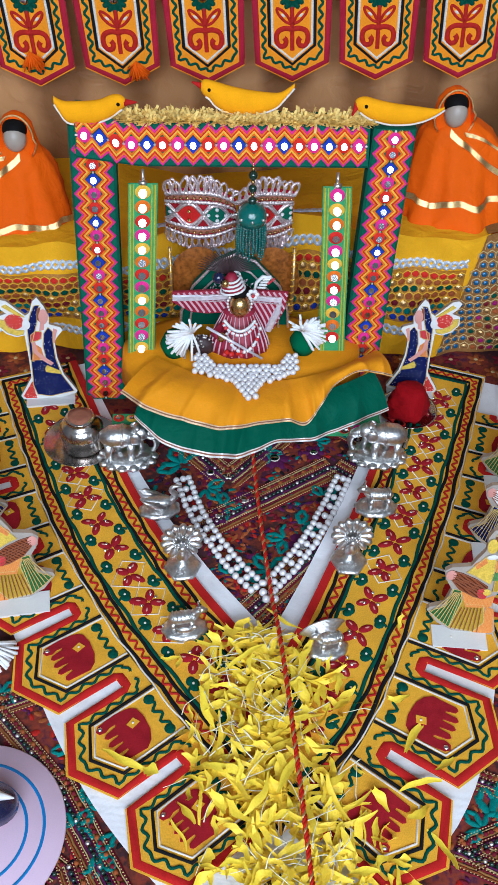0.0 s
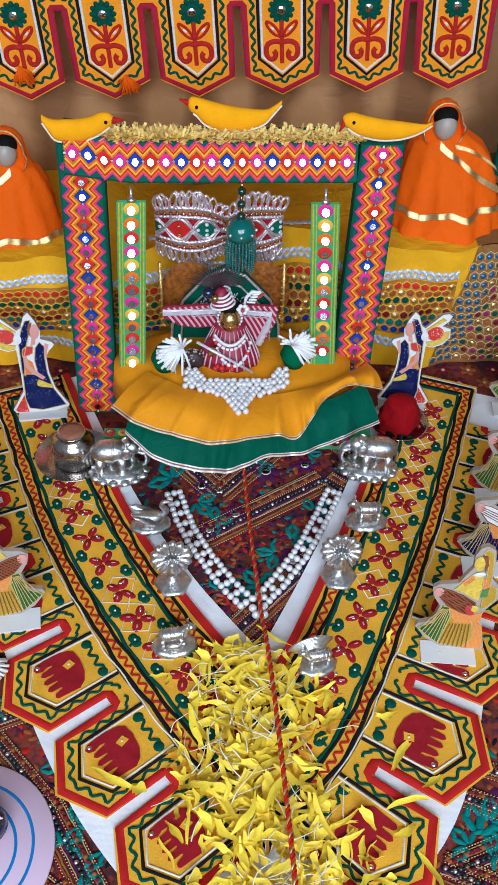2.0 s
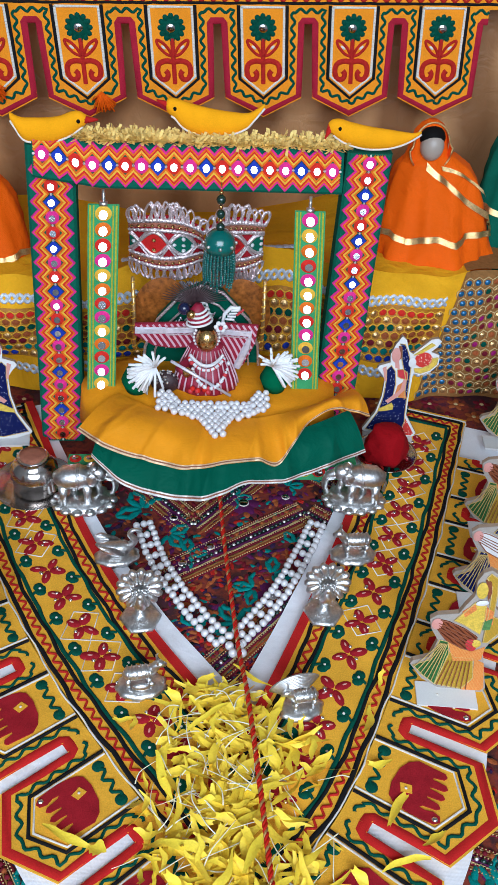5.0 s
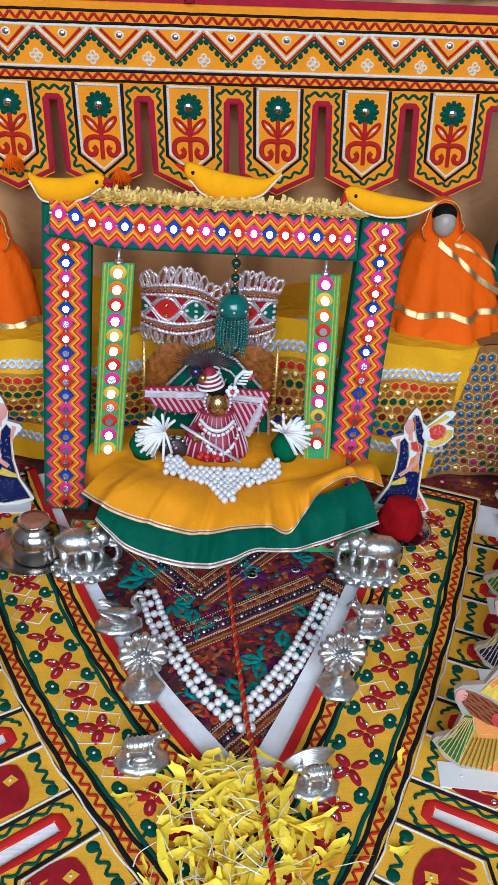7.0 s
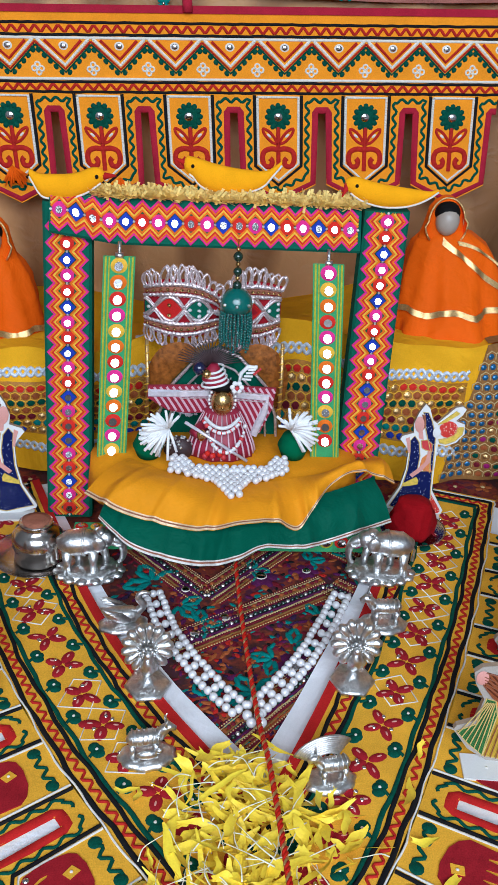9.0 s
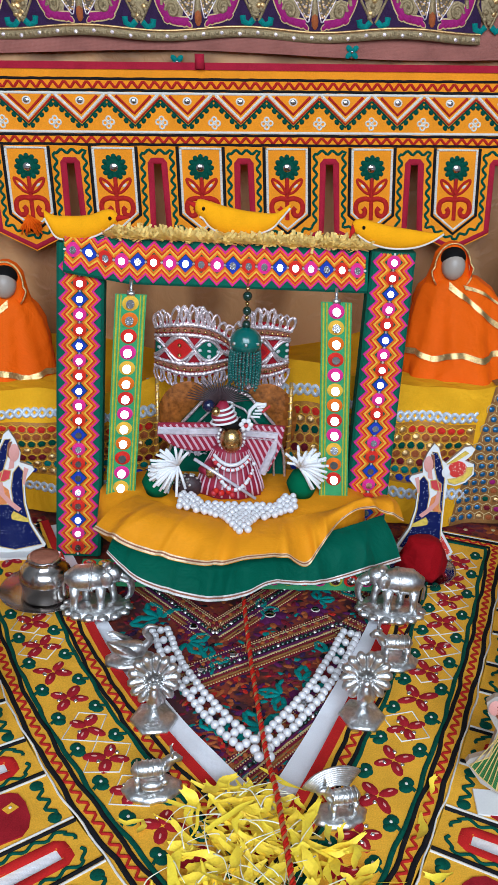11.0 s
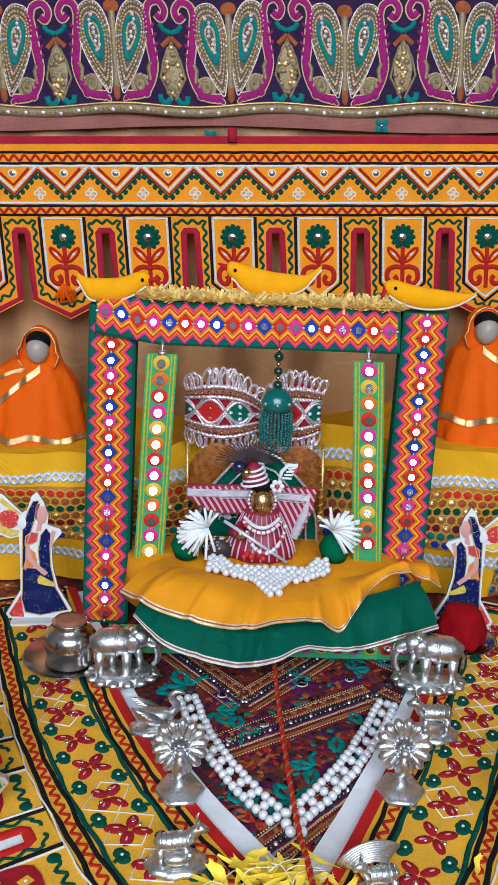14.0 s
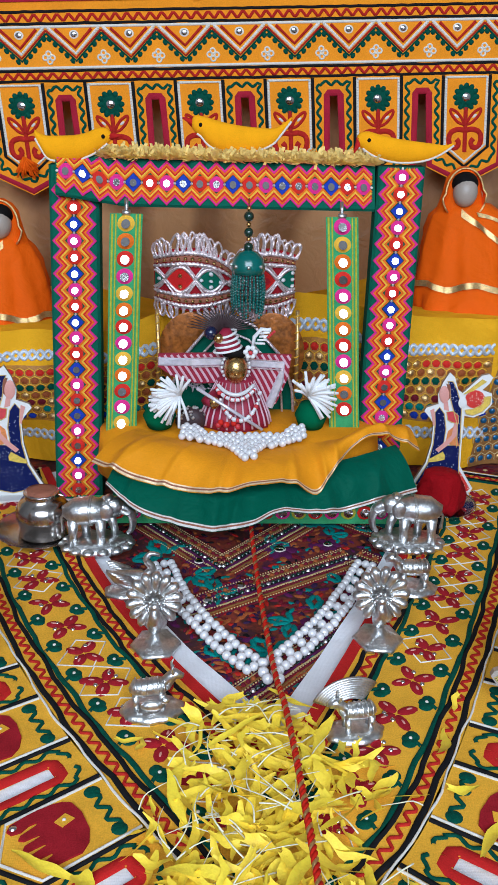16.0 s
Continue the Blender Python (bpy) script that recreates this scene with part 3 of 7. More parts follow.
def wall_map(u, v, h):
    y = 1.362 - h + 0.003 * math.sin(u * 6) + 0.05 * max(0.0, -0.30 - u) ** 1
    return (u - 0.07 * v, y, v + 0.033 * u)


toran = thing("wall_toran", (0.213, 1.362, 0.30), "orange cotton toran with pointed flaps, mirrors and red and green embroidery", "toran")
BASE = Vector((0.213, 1.362, 0.30))


def tm(u, v, h):
    p = wall_map(u, v, h)
    return (p[0] - BASE.x + 0.213, p[1] - BASE.y, p[2] - BASE.z + 0.41)


U0, U1, PITCH = -0.56, 0.49, 0.1115
g = Geo(tm)
n = 60
for (lo, hi, nm, h0, h1) in ((0.022, 0.118, "orange_cotton", -0.002, 0.0), (0.1165, 0.125, "crimson_felt", -0.003, 0.002)):
    top = [(U0 + (U1 - U0) * i / n, hi) for i in range(n + 1)]
    bot = [(U0 + (U1 - U0) * i / n, lo) for i in range(n + 1)]
    vs = [(u, v, h1) for u, v in top] + [(u, v, h1) for u, v in bot] + [(u, v, h0) for u, v in top] + [(u, v, h0) for u, v in bot]
    k = n + 1
    fs = [(i, i + 1, k + i + 1, k + i) for i in range(n)] + [(2 * k + i, 3 * k + i, 3 * k + i + 1, 2 * k + i + 1) for i in range(n)]
    fs += [(i, 2 * k + i, 2 * k + i + 1, i + 1) for i in range(n)] + [(k + i, k + i + 1, 3 * k + i + 1, 3 * k + i) for i in range(n)]
    g.raw(vs, fs, nm)
part("band", g, toran, "orange cotton band with red piping")
for v in (0.1055, 0.0922, 0.0395, 0.0280):
    g = Geo(tm)
    g.cord([(a, b + random.uniform(-1, 1) * 0.0004) for a, b in line((U0, v), (U1, v), 120)], 0.0034, 0, 0.0012, "black_thread")
    part("black_line", g, toran)
for v, a in ((0.0988, 0.0034), (0.0337, 0.0030)):
    g = Geo(tm)
    g.cord(wavy(line((U0, v), (U1, v), 2), a, 0.0140), 0.0036, 0, 0.0016, "red_thread")
    part("red_zigzag", g, toran)
g = Geo(tm)
for v in (0.0888, 0.0430):
    g.cord(line((U0, v), (U1, v), 60), 0.0032, 0, 0.0014, "white_thread")
tp = PITCH * 0.6 / 1.0
nt = int((U1 - U0) / tp)


def beaded(g, pts, size, gap, h0, name):
    """A row of small stitched knots along a line."""
    at_, L_ = along([Vector((*p, 0)) for p in pts])
    n_k = max(2, round(L_ / gap))
    for i in range(n_k + 1):
        p = at_(i / n_k)
        g.blob(p.x, p.y, size, size * 0.8, h0, 0.0012, name, 0, 6)


for i in range(nt):
    c = U0 + (i + 0.5) * tp
    vee = [(c - tp * 0.45, 0.0868), (c, 0.0585), (c + tp * 0.45, 0.0868)]
    g.cord(vee, 0.0040, 0, 0.0010, "white_thread")
    beaded(g, vee, 0.0019, 0.0032, 0.0008, "white_thread")
    for k in range(4):
        a = k * math.pi / 2 + random.uniform(-0.2, 0.2)
        x_, v_ = c + tp / 2 + 0.0044 * math.cos(a), 0.0545 + 0.0044 * math.sin(a)
        g.cord([(x_ + 0.0030 * math.cos(b), v_ + 0.0030 * math.sin(b)) for b in [2 * math.pi * j / 8 for j in range(8)]], 0.0023, 0, 0.0014, "white_thread", closed=True)
part("white_thread_work", g, toran)
for i in range(nt):
    c = U0 + (i + 0.5) * tp
    g = Geo(tm)
    g.cord([(c - tp * 0.33, 0.0862), (c, 0.0655), (c + tp * 0.33, 0.0862)], 0.0036, 0.0006, 0.0016, "red_thread")
    g.cord([(c - tp * 0.5, 0.0850), (c, 0.0540), (c + tp * 0.5, 0.0850)], 0.0024, 0.0004, 0.0014, "red_thread")
    part("red_triangle", g, toran)
g = Geo(tm)
for i in range(nt):
    c = U0 + (i + 0.5) * tp
    g.cord([(c - tp * 0.5, 0.0815), (c, 0.0505), (c + tp * 0.5, 0.0815)], 0.0026, 0.0003, 0.0014, "green_thread")
    for k in range(10):
        q = (k + 0.5) / 5 - 1
        v_ = 0.0480 + abs(q) * 0.031
        g.blob(c + q * tp * 0.48 - (0.0016 if q < 0 else -0.0016), v_ - 0.0008, 0.0036, 0.0028, 0.0003, 0.0018, "green_thread", -0.9 if q < 0 else 0.9, 8)
part("green_scallop", g, toran)
for i in range(nt):
    g = Geo(tm)
    c = U0 + (i + 0.5) * tp
    g.blob(c, 0.0800, 0.0058, 0.0050, 0, 0.0012, "white_thread", 0, 12)
    g.blob(c, 0.0800, 0.0042, 0.0036, 0.0008, 0.0010, "mirror_glass", 0, 12)
    part("mirror", g, toran)
k0 = -7
for k in range(k0, 3):
    c = 0.0 + k * PITCH
    if c - 0.05 < U0:
        continue
    g = Geo(tm)
    # flap with half slots at both sides
    out = [(c - 0.0558, 0.0285), (c + 0.0558, 0.0285), (c + 0.0558, 0.007), (c + 0.0495, 0.007), (c + 0.0485, -0.084), (c, -0.108), (c - 0.0485, -0.084), (c - 0.0495, 0.007), (c - 0.0558, 0.007)]
    g.prism(out, -0.002, 0.0, "orange_cotton")
    fl = part("flap", g, toran)
    g = Geo(tm)
    edge = [(c - 0.0558, 0.0085), (c - 0.0490, 0.0085), (c - 0.0468, 0.006), (c - 0.0450, -0.081), (c, -0.103), (c + 0.0450, -0.081), (c + 0.0468, 0.006), (c + 0.0490, 0.0085), (c + 0.0558, 0.0085)]
    g.cord(edge, 0.0088, -0.001, 0.0024, "crimson_felt")
    part("binding", g, fl, "red felt binding")
    g = Geo(tm)
    g.cord(wavy([(c - 0.0558, 0.0195), (c - 0.037, 0.0195), (c - 0.0365, -0.073), (c, -0.0905), (c + 0.0365, -0.073), (c + 0.037, 0.0195), (c + 0.0558, 0.0195)], 0.0024, 0.0145), 0.0036, 0, 0.0014, "green_thread")
    part("green_wave", g, fl)
    g = Geo(tm)
    panel = [(c - 0.0295, 0.026), (c - 0.0295, -0.060), (c, -0.084), (c + 0.0295, -0.060), (c + 0.0295, 0.026)]
    g.cord(panel, 0.0042, 0, 0.0015, "black_thread")
    part("black_line", g, fl)
    g = Geo(tm)
    rim = [(c - 0.0258, 0.0235), (c - 0.0258, -0.057), (c, -0.0785), (c + 0.0258, -0.057), (c + 0.0258, 0.0235), (c - 0.0258, 0.0235)]
    g.cord(rim, 0.0034, 0, 0.0012, "white_thread")
    beaded(g, rim, 0.0017, 0.0031, 0.0009, "white_thread")
    part("white_line", g, fl)
    g = Geo(tm)
    for a in range(12):
        t = a * math.pi / 6
        g.blob(c + 0.0128 * math.cos(t), 0.0 + 0.0128 * math.sin(t), 0.0044, 0.0036, 0, 0.0016, "green_thread", t, 8)
    g.blob(c, 0, 0.0130, 0.0130, 0, 0.0020, "green_thread", 0, 16)
    part("green_flower", g, fl)
    g = Geo(tm)
    g.blob(c + random.uniform(-1, 1) * 0.001, 0, 0.0054, 0.0052, 0.0018, 0.0012, "mirror_glass", 0, 14)
    part("mirror", g, fl)
    g = Geo(tm)
    g.cord(line((c, -0.012), (c, -0.066), 4), 0.0056, 0, 0.0016, "red_thread")
    for s in (-1, 1):
        leaf = [(c + s * 0.001, -0.033), (c + s * 0.009, -0.030), (c + s * 0.0175, -0.021), (c + s * 0.0190, -0.014), (c + s * 0.011, -0.018), (c + s * 0.004, -0.026)]
        g.cord([tuple(p) for p in through_points(leaf, 4)][:-1], 0.0036, 0, 0.0016, "red_thread", closed=True)
        curl = [(c, -0.040), (c + s * 0.009, -0.0385), (c + s * 0.018, -0.042), (c + s * 0.0205, -0.051), (c + s * 0.017, -0.060), (c + s * 0.010, -0.060), (c + s * 0.008, -0.054), (c + s * 0.011, -0.050)]
        g.cord([tuple(p[:2]) for p in through_points(curl, 4)], 0.0066, 0, 0.0020, "red_thread")
        g.blob(c + s * 0.0115, -0.0225, 0.0036, 0.0016, 0.0004, 0.001, "white_thread", s * 0.7, 8)
    part("red_sprig", g, fl)
g = Geo(tm)
g.tube([(-0.107, 0.118, 0.004), (-0.107, 0.135, 0.004)], 0.006, "crimson_felt", 10)
part("hanging_loop", g, toran, "red cloth loop")

# ---- purple embroidered valance above ----
val = thing("purple_valance", (0.1, 1.405, 0.56), "deep purple valance embroidered with gold paisleys and magenta vines", "valance")


def vm(u, v, h):
    return (u - 0.07 * v, -h + 0.004 * math.sin(u * 17), v + 0.032 * u + 0.003 * math.sin(u * 31))


g = Geo(vm)
g.grid(70, 6, lambda u, v: (-0.62 + 0.975 * u, 0.0 + 0.42 * v, 0.0), "plum_cloth")
part("cloth", g, val)
g = Geo(vm)
for v in (0.004, 0.148):
    g.cord(line((-0.62, v), (0.355, v), 90), 0.0105, 0, 0.0016, "antique_gold")
    for i in range(170):
        g.blob(-0.62 + i * 0.00575, v + 0.0012 * math.sin(i * 2.1), 0.0029, 0.0029, 0.0012, 0.0009, "antique_gold" if i % 4 else "silver_zari", 0, 7)
    g.cord(line((-0.62, v + 0.007), (0.355, v + 0.007), 90), 0.003, 0, 0.002, "gold_zari")
part("sequin_band", g, val, "gold and silver sequin braid")
for k in range(-4, 3):
    g, gp, gt, go = Geo(vm), Geo(vm), Geo(vm), Geo(vm)
    c = -0.005 + k * 0.148
    for s in (-1, 1):
        q = c + s * 0.026
        A, B = Vector((c + s * 0.010, 0.028)), Vector((c + s * 0.031, 0.130))
        ax = B - A
        nx = Vector((-ax.y, ax.x)).normalized()
        drop = []
        for i in range(44):
            f = i / 44 * 2
            t = 0.5 - 0.5 * math.cos(math.pi * f)
            hw = 0.0430 * t ** 0.95 * max(1.0 - t, 0.0) ** 0.45 + 0.0008
            p = A + ax * t + nx * (hw if f <= 1 else -hw)
            drop.append((p.x, p.y))
        mid = A + ax * 0.66
        shrink = lambda f: [(mid.x + (u - mid.x) * f, mid.y + (v - mid.y) * f) for u, v in drop]
        g.prism(shrink(0.98), 0.0, 0.0006, "dull_gold_net")
        g.cord(shrink(1.08), 0.0018, 0, 0.0014, "silver_zari", closed=True)
        for f in (1.0, 0.84, 0.68, 0.30):
            g.cord(shrink(f), 0.0030, 0, 0.0016, "antique_gold", closed=True)
            for i, (u, v) in enumerate(shrink(f)):
                g.blob(u, v, 0.0017, 0.0014, 0.0012, 0.0010, "gold_zari" if i % 3 else "silver_zari", i, 6)
        gt.cord(shrink(0.48), 0.0050, 0.0004, 0.0020, "teal_thread", closed=True)
        for i in range(9):
            p = mid + ax * (0.05 * (i - 4)) + nx * random.uniform(-0.003, 0.003)
            g.blob(p.x, p.y, 0.0026, 0.0026, 0.0016, 0.0012, "silver_zari", 0, 7)
        sp = [(q + s * (0.006 + 0.009 * (1 - i / 14) * math.cos(i * 0.75)), 0.034 + 0.011 * (1 - i / 14) * math.sin(i * 0.75)) for i in range(14)]
        g.cord(sp, 0.0056, 0, 0.002, "antique_gold")
        g.blob(q + s * 0.006, 0.034, 0.014, 0.014, 0, 0.0008, "antique_gold")
        g.cord([(q + s * 0.019, 0.040), (q + s * 0.017, 0.055), (q + s * 0.021, 0.062)], 0.006, 0, 0.002, "antique_gold")
        vine = [(c + s * 0.0435, 0.116), (c + s * 0.048, 0.130), (c + s * 0.060, 0.134), (c + s * 0.0675, 0.124), (c + s * 0.063, 0.114), (c + s * 0.0565, 0.119)]
        gp.cord([tuple(p) for p in through_points(vine, 5)], 0.0106, 0, 0.0010, "cream_thread")
        gp.cord([tuple(p) for p in through_points(vine, 5)], 0.0088, 0, 0.0018, "magenta_thread")
        gp.cord([tuple(p) for p in through_points([(c + s * 0.043, 0.12), (c + s * 0.047, 0.085), (c + s * 0.050, 0.055), (c + s * 0.037, 0.026), (c + s * 0.012, 0.020)], 5)], 0.0124, 0, 0.0010, "cream_thread")
        gp.cord([tuple(p) for p in through_points([(c + s * 0.043, 0.12), (c + s * 0.047, 0.085), (c + s * 0.050, 0.055), (c + s * 0.037, 0.026), (c + s * 0.012, 0.020)], 5)], 0.0108, 0, 0.0018, "magenta_thread")
        for i in range(5):
            gp.blob(c + s * (0.012 + i * 0.007), 0.017 + i * 0.0015, 0.0061, 0.0038, 0, 0.0012, "cream_thread", s * 0.8, 8)
            gp.blob(c + s * (0.012 + i * 0.007), 0.017 + i * 0.0015, 0.005, 0.0030, 0.0004, 0.0018, "magenta_thread", s * 0.8, 8)
        for i in range(6):
            gp.blob(c + s * (0.0505 + 0.004 * math.sin(i * 0.6)), 0.050 + i * 0.011, 0.0048, 0.0022, 0.0002, 0.0018, "magenta_thread", s * 0.9, 6)
        d = c + 0.074
        gt.cord([(d + s * 0.004, 0.020), (d + s * 0.010, 0.014), (d + s * 0.017, 0.017), (d + s * 0.018, 0.024)], 0.0075, 0, 0.002, "teal_thread")
        gt.cord([(d, 0.098), (d + s * 0.010, 0.102), (d + s * 0.014, 0.108)], 0.006, 0, 0.002, "teal_thread")
        go.cord([(d, 0.093), (d + s * 0.012, 0.082)], 0.006, 0, 0.002, "rust_thread")
    d = c + 0.074
    g.cord([(c, 0.018), (c, 0.130)], 0.0085, 0, 0.002, "antique_gold")
    g.blob(d, 0.055, 0.012, 0.030, 0, 0.0008, "antique_gold")
    go.blob(c, 0.024, 0.0045, 0.010, 0.001, 0.002, "rust_thread")
    go.blob(c, 0.125, 0.010, 0.008, 0.0005, 0.002, "rust_thread")
    for i in range(26):
        t = random.random()
        w = 0.012 * math.sin(math.pi * min(1, 0.12 + t * 0.9))
        go.blob(d + random.uniform(-w, w), 0.022 + 0.06 * t, 0.0036, 0.0036, 0.0008, 0.0014, "antique_gold" if i % 3 else "gold_zari", 0, 8)
    leafo = [(d - 0.002, 0.018), (d - 0.016, 0.045), (d - 0.011, 0.066), (d, 0.088), (d + 0.011, 0.066), (d + 0.016, 0.045), (d + 0.002, 0.018)]
    go.cord(leafo, 0.0034, 0, 0.0018, "antique_gold")
    for i in range(8):
        gt.blob(c + (i - 3.5) * 0.018, 0.168 + 0.008 * (i % 2), 0.008, 0.006, 0, 0.002, "teal_thread", i, 8)
        gp.blob(c + (i - 3.0) * 0.018, 0.182, 0.005, 0.005, 0, 0.002, "red_thread", i, 8)
    part("gold_paisley", g, val, "couched gold paisley work")
    part("magenta_vine", gp, val)
    part("teal_leaf", gt, val)
    part("gold_sequin_leaf", go, val)

# ---- two toran strips on the floor, meeting in a point, over white lining ----


def strip_map(outer, side, width=0.108):
    """Along a strip: s from its pointed end, w inwards from the flap line; cut off at the mitre."""
    pts = through_points([(*p, 0) for p in outer], 12)
    oa, length = along(pts)

    def m(s, w, h):
        q = min(max(s / length, 0.0), 1.0)
        a = oa(q)
        d = (oa(min(q + 0.09, 1.0)) - oa(max(q - 0.09, 0.0))).normalized()
        p = a + Vector((-d.y, d.x, 0)) * (-side * w) + d * (s - q * length)
        x = min(p.x, 0.171) if side > 0 and w > 0 else max(p.x, 0.171) if side < 0 and w > 0 else p.x
        return (x, p.y, h)
    return m, length


def four_petal(g, m, s, w, r, turn):
    for k in range(4):
        a = turn + k * math.pi / 2 + random.uniform(-1, 1) * 0.22
        f = random.uniform(0.88, 1.14)
        g.blob(s + r * 0.62 * f * math.cos(a), w + r * 0.62 * f * math.sin(a), r * 0.56 * f, r * random.uniform(0.28, 0.37), 0.002, 0.0016, "maroon_felt", a, 10)
        g.blob(s + r * 0.70 * math.cos(a), w + r * 0.70 * math.sin(a), r * 0.20, r * 0.07, 0.0030, 0.0010, "print_pink", a, 8)


def floor_toran(outer, first, count, lift, side):
    fm, L = strip_map(outer, side)
    sm = lambda s, w, h: fm(s, w * (reach if w < 0 else 1.0), h + lift)
    reach = 1.18 if side > 0 else 1.26
    tor = thing("floor_toran", (0, 0, 0), "yellow toran strip with red flowers and elephant flaps on the floor", "toran", "torans laid on the floor")
    n = 70
    S = [L * i / n for i in range(n + 1)]
    g = Geo(sm)
    for w0, w1, nm, h in ((0.0, 0.100, "yellow_cotton", 0.002), (0.099, 0.108, "red_felt", 0.0035)):
        vs = [(s, w, z) for s in S for w, z in ((w0, 0), (w0, h), (w1, h), (w1, 0))]
        fs = [(4 * i + a, 4 * i + 4 + a, 4 * i + 5 + a, 4 * i + 1 + a) for i in range(n) for a in range(3)]
        fs += [(0, 1, 2, 3), (4 * n + 3, 4 * n + 2, 4 * n + 1, 4 * n)]
        g.raw(vs, fs, nm)
    part("band", g, tor, "yellow cotton band edged with red felt")
    E = L - 0.004
    for w, nm, t in ((0.0012, "white_thread", 0.0016), (0.0050, "black_thread", 0.0048), (0.0185, "black_thread", 0.0042), (0.0225, "green_thread", 0.0046), (0.0770, "green_thread", 0.0042), (0.0808, "black_thread", 0.0042), (0.0935, "black_thread", 0.0042)):
        g = Geo(sm)
        jit = [(s, w + 0.0009 * math.sin(s * 60 + w * 700) + 0.0006 * math.sin(s * 140 + w * 300) + random.uniform(-1, 1) * 0.0003) for s in S]
        if w < 0.03:
            e = E - w
            jit = [p for p in jit if p[0] < e] + [(e, w), (e, 0.05), (e, 0.095)]
        g.cord(jit, t, 0.0018, 0.0016, nm)
        part(nm.split("_")[0] + "_line", g, tor)
    g = Geo(sm)
    g.cord(wavy([(0.0, 0.0118), (E - 0.012, 0.0118), (E - 0.012, 0.095)], 0.0030, 0.0125), 0.0026, 0.0018, 0.0016, "red_thread")
    g.cord(wavy([(0.0, 0.0872), (E - 0.02, 0.0872)], 0.0032, 0.0150), 0.0028, 0.0018, 0.0016, "red_thread")
    part("red_zigzag", g, tor)
    nf = int((L - 0.06) / 0.0445)
    for i in range(nf):
        s = 0.055 + i * 0.0445
        if abs(sm(s, 0.05, 0)[0] - 0.171) < 0.006:
            continue
        g = Geo(sm)
        four_petal(g, sm, s, 0.050, 0.0160, 0.60 + 0.4 * random.random())
        fl = part("red_flower", g, tor)
        g = Geo(sm)
        for k in range(3):
            a = random.random() * 6.28
            g.blob(s + 0.009 * math.cos(a), 0.05 + 0.009 * math.sin(a), 0.0019, 0.0019, 0.0032, 0.0012, "mirror_glass", 0, 8)
        part("sequin", g, fl)
        for w, d in ((0.030, 1), (0.070, -1)):
            g = Geo(sm)
            ss = s + 0.022
            for a in (-0.9, 0.0, 0.9):
                g.blob(ss + 0.0055 * math.sin(a), w + d * (0.0055 * math.cos(a) - 0.001), 0.0056, 0.0048, 0.002, 0.0016, "green_thread", a, 10)
            g.cord([(ss - 0.004, w - d * 0.006), (ss, w)], 0.0028, 0.002, 0.0015, "green_thread")
            g.blob(ss, w + d * 0.003, 0.0014, 0.0014, 0.0034, 0.001, "white_thread", 0, 8)
            part("green_trefoil", g, tor)
        if random.random() < 0.45:
            continue
        g = Geo(sm)
        z = [(s - 0.022, 0.050), (s - 0.004, 0.027), (s + 0.022, 0.050), (s + 0.004, 0.073)]
        g.cord([(a + random.uniform(-1, 1) * 0.003, b + random.uniform(-1, 1) * 0.002) for a, b in z], 0.0012, 0.0018, 0.0010, "white_thread", closed=True)
        part("white_diamond", g, tor)
    for k in range(count):
        c = first + k * 0.1005
        if c + 0.045 > L:
            break
        g = Geo(sm)
        out = [(c - 0.0502, 0.0005), (c + 0.0502, 0.0005), (c + 0.0502, -0.016), (c + 0.044, -0.022), (c + 0.0445, -0.075), (c + 0.001, -0.096), (c - 0.0445, -0.075), (c - 0.044, -0.022), (c - 0.0502, -0.016)]
        g.prism(out, 0.0, 0.002, "yellow_cotton")
        fl = part("flap", g, tor)
        g = Geo(sm)
        g.cord([(c - 0.05025, -0.0165), (c - 0.0440, -0.0168), (c - 0.0412, -0.0200), (c - 0.0408, -0.0450), (c - 0.0414, -0.0715), (c, -0.0905), (c + 0.0414, -0.0715), (c + 0.0408, -0.0450), (c + 0.0412, -0.0200), (c + 0.0440, -0.0168), (c + 0.05025, -0.0165)], 0.0088, 0.0012, 0.0018, "red_felt")
        part("binding", g, fl, "red felt binding")
        g = Geo(sm)
        g.cord(wavy([(c - 0.046, -0.008), (c - 0.034, -0.010), (c - 0.0335, -0.066), (c, -0.081), (c + 0.0335, -0.066), (c + 0.034, -0.010), (c + 0.046, -0.008)], 0.0021, 0.0145), 0.0028, 0.0018, 0.0014, "green_thread")
        part("green_wave", g, fl)
        g = Geo(sm)
        g.cord([(c - 0.029, -0.0005), (c - 0.0285, -0.060), (c, -0.0745), (c + 0.0285, -0.060), (c + 0.029, -0.0005)], 0.0034, 0.0018, 0.0016, "black_thread")
        part("black_line", g, fl)
        g = Geo(sm)
        g.cord([(c - 0.0255, -0.0005), (c - 0.0255, -0.0575), (c, -0.0705), (c + 0.0255, -0.0575), (c + 0.0255, -0.0005)], 0.0019, 0.0018, 0.0014, "white_thread")
        part("white_line", g, fl)
        g = Geo(sm)
        g.cord(wavy([(c - 0.017, -0.010), (c + 0.017, -0.010)], 0.0028, 0.013), 0.0030, 0.0018, 0.0014, "green_thread")
        g.blob(c - 0.0185, -0.0105, 0.0058, 0.0048, 0.0018, 0.0016, "green_thread")
        g.blob(c + 0.0185, -0.0095, 0.0056, 0.0050, 0.0018, 0.0016, "green_thread")
        part("green_squiggle", g, fl)
        # elephant of red felt: a body, head, trunk and four legs
        g = Geo(sm)
        d = side
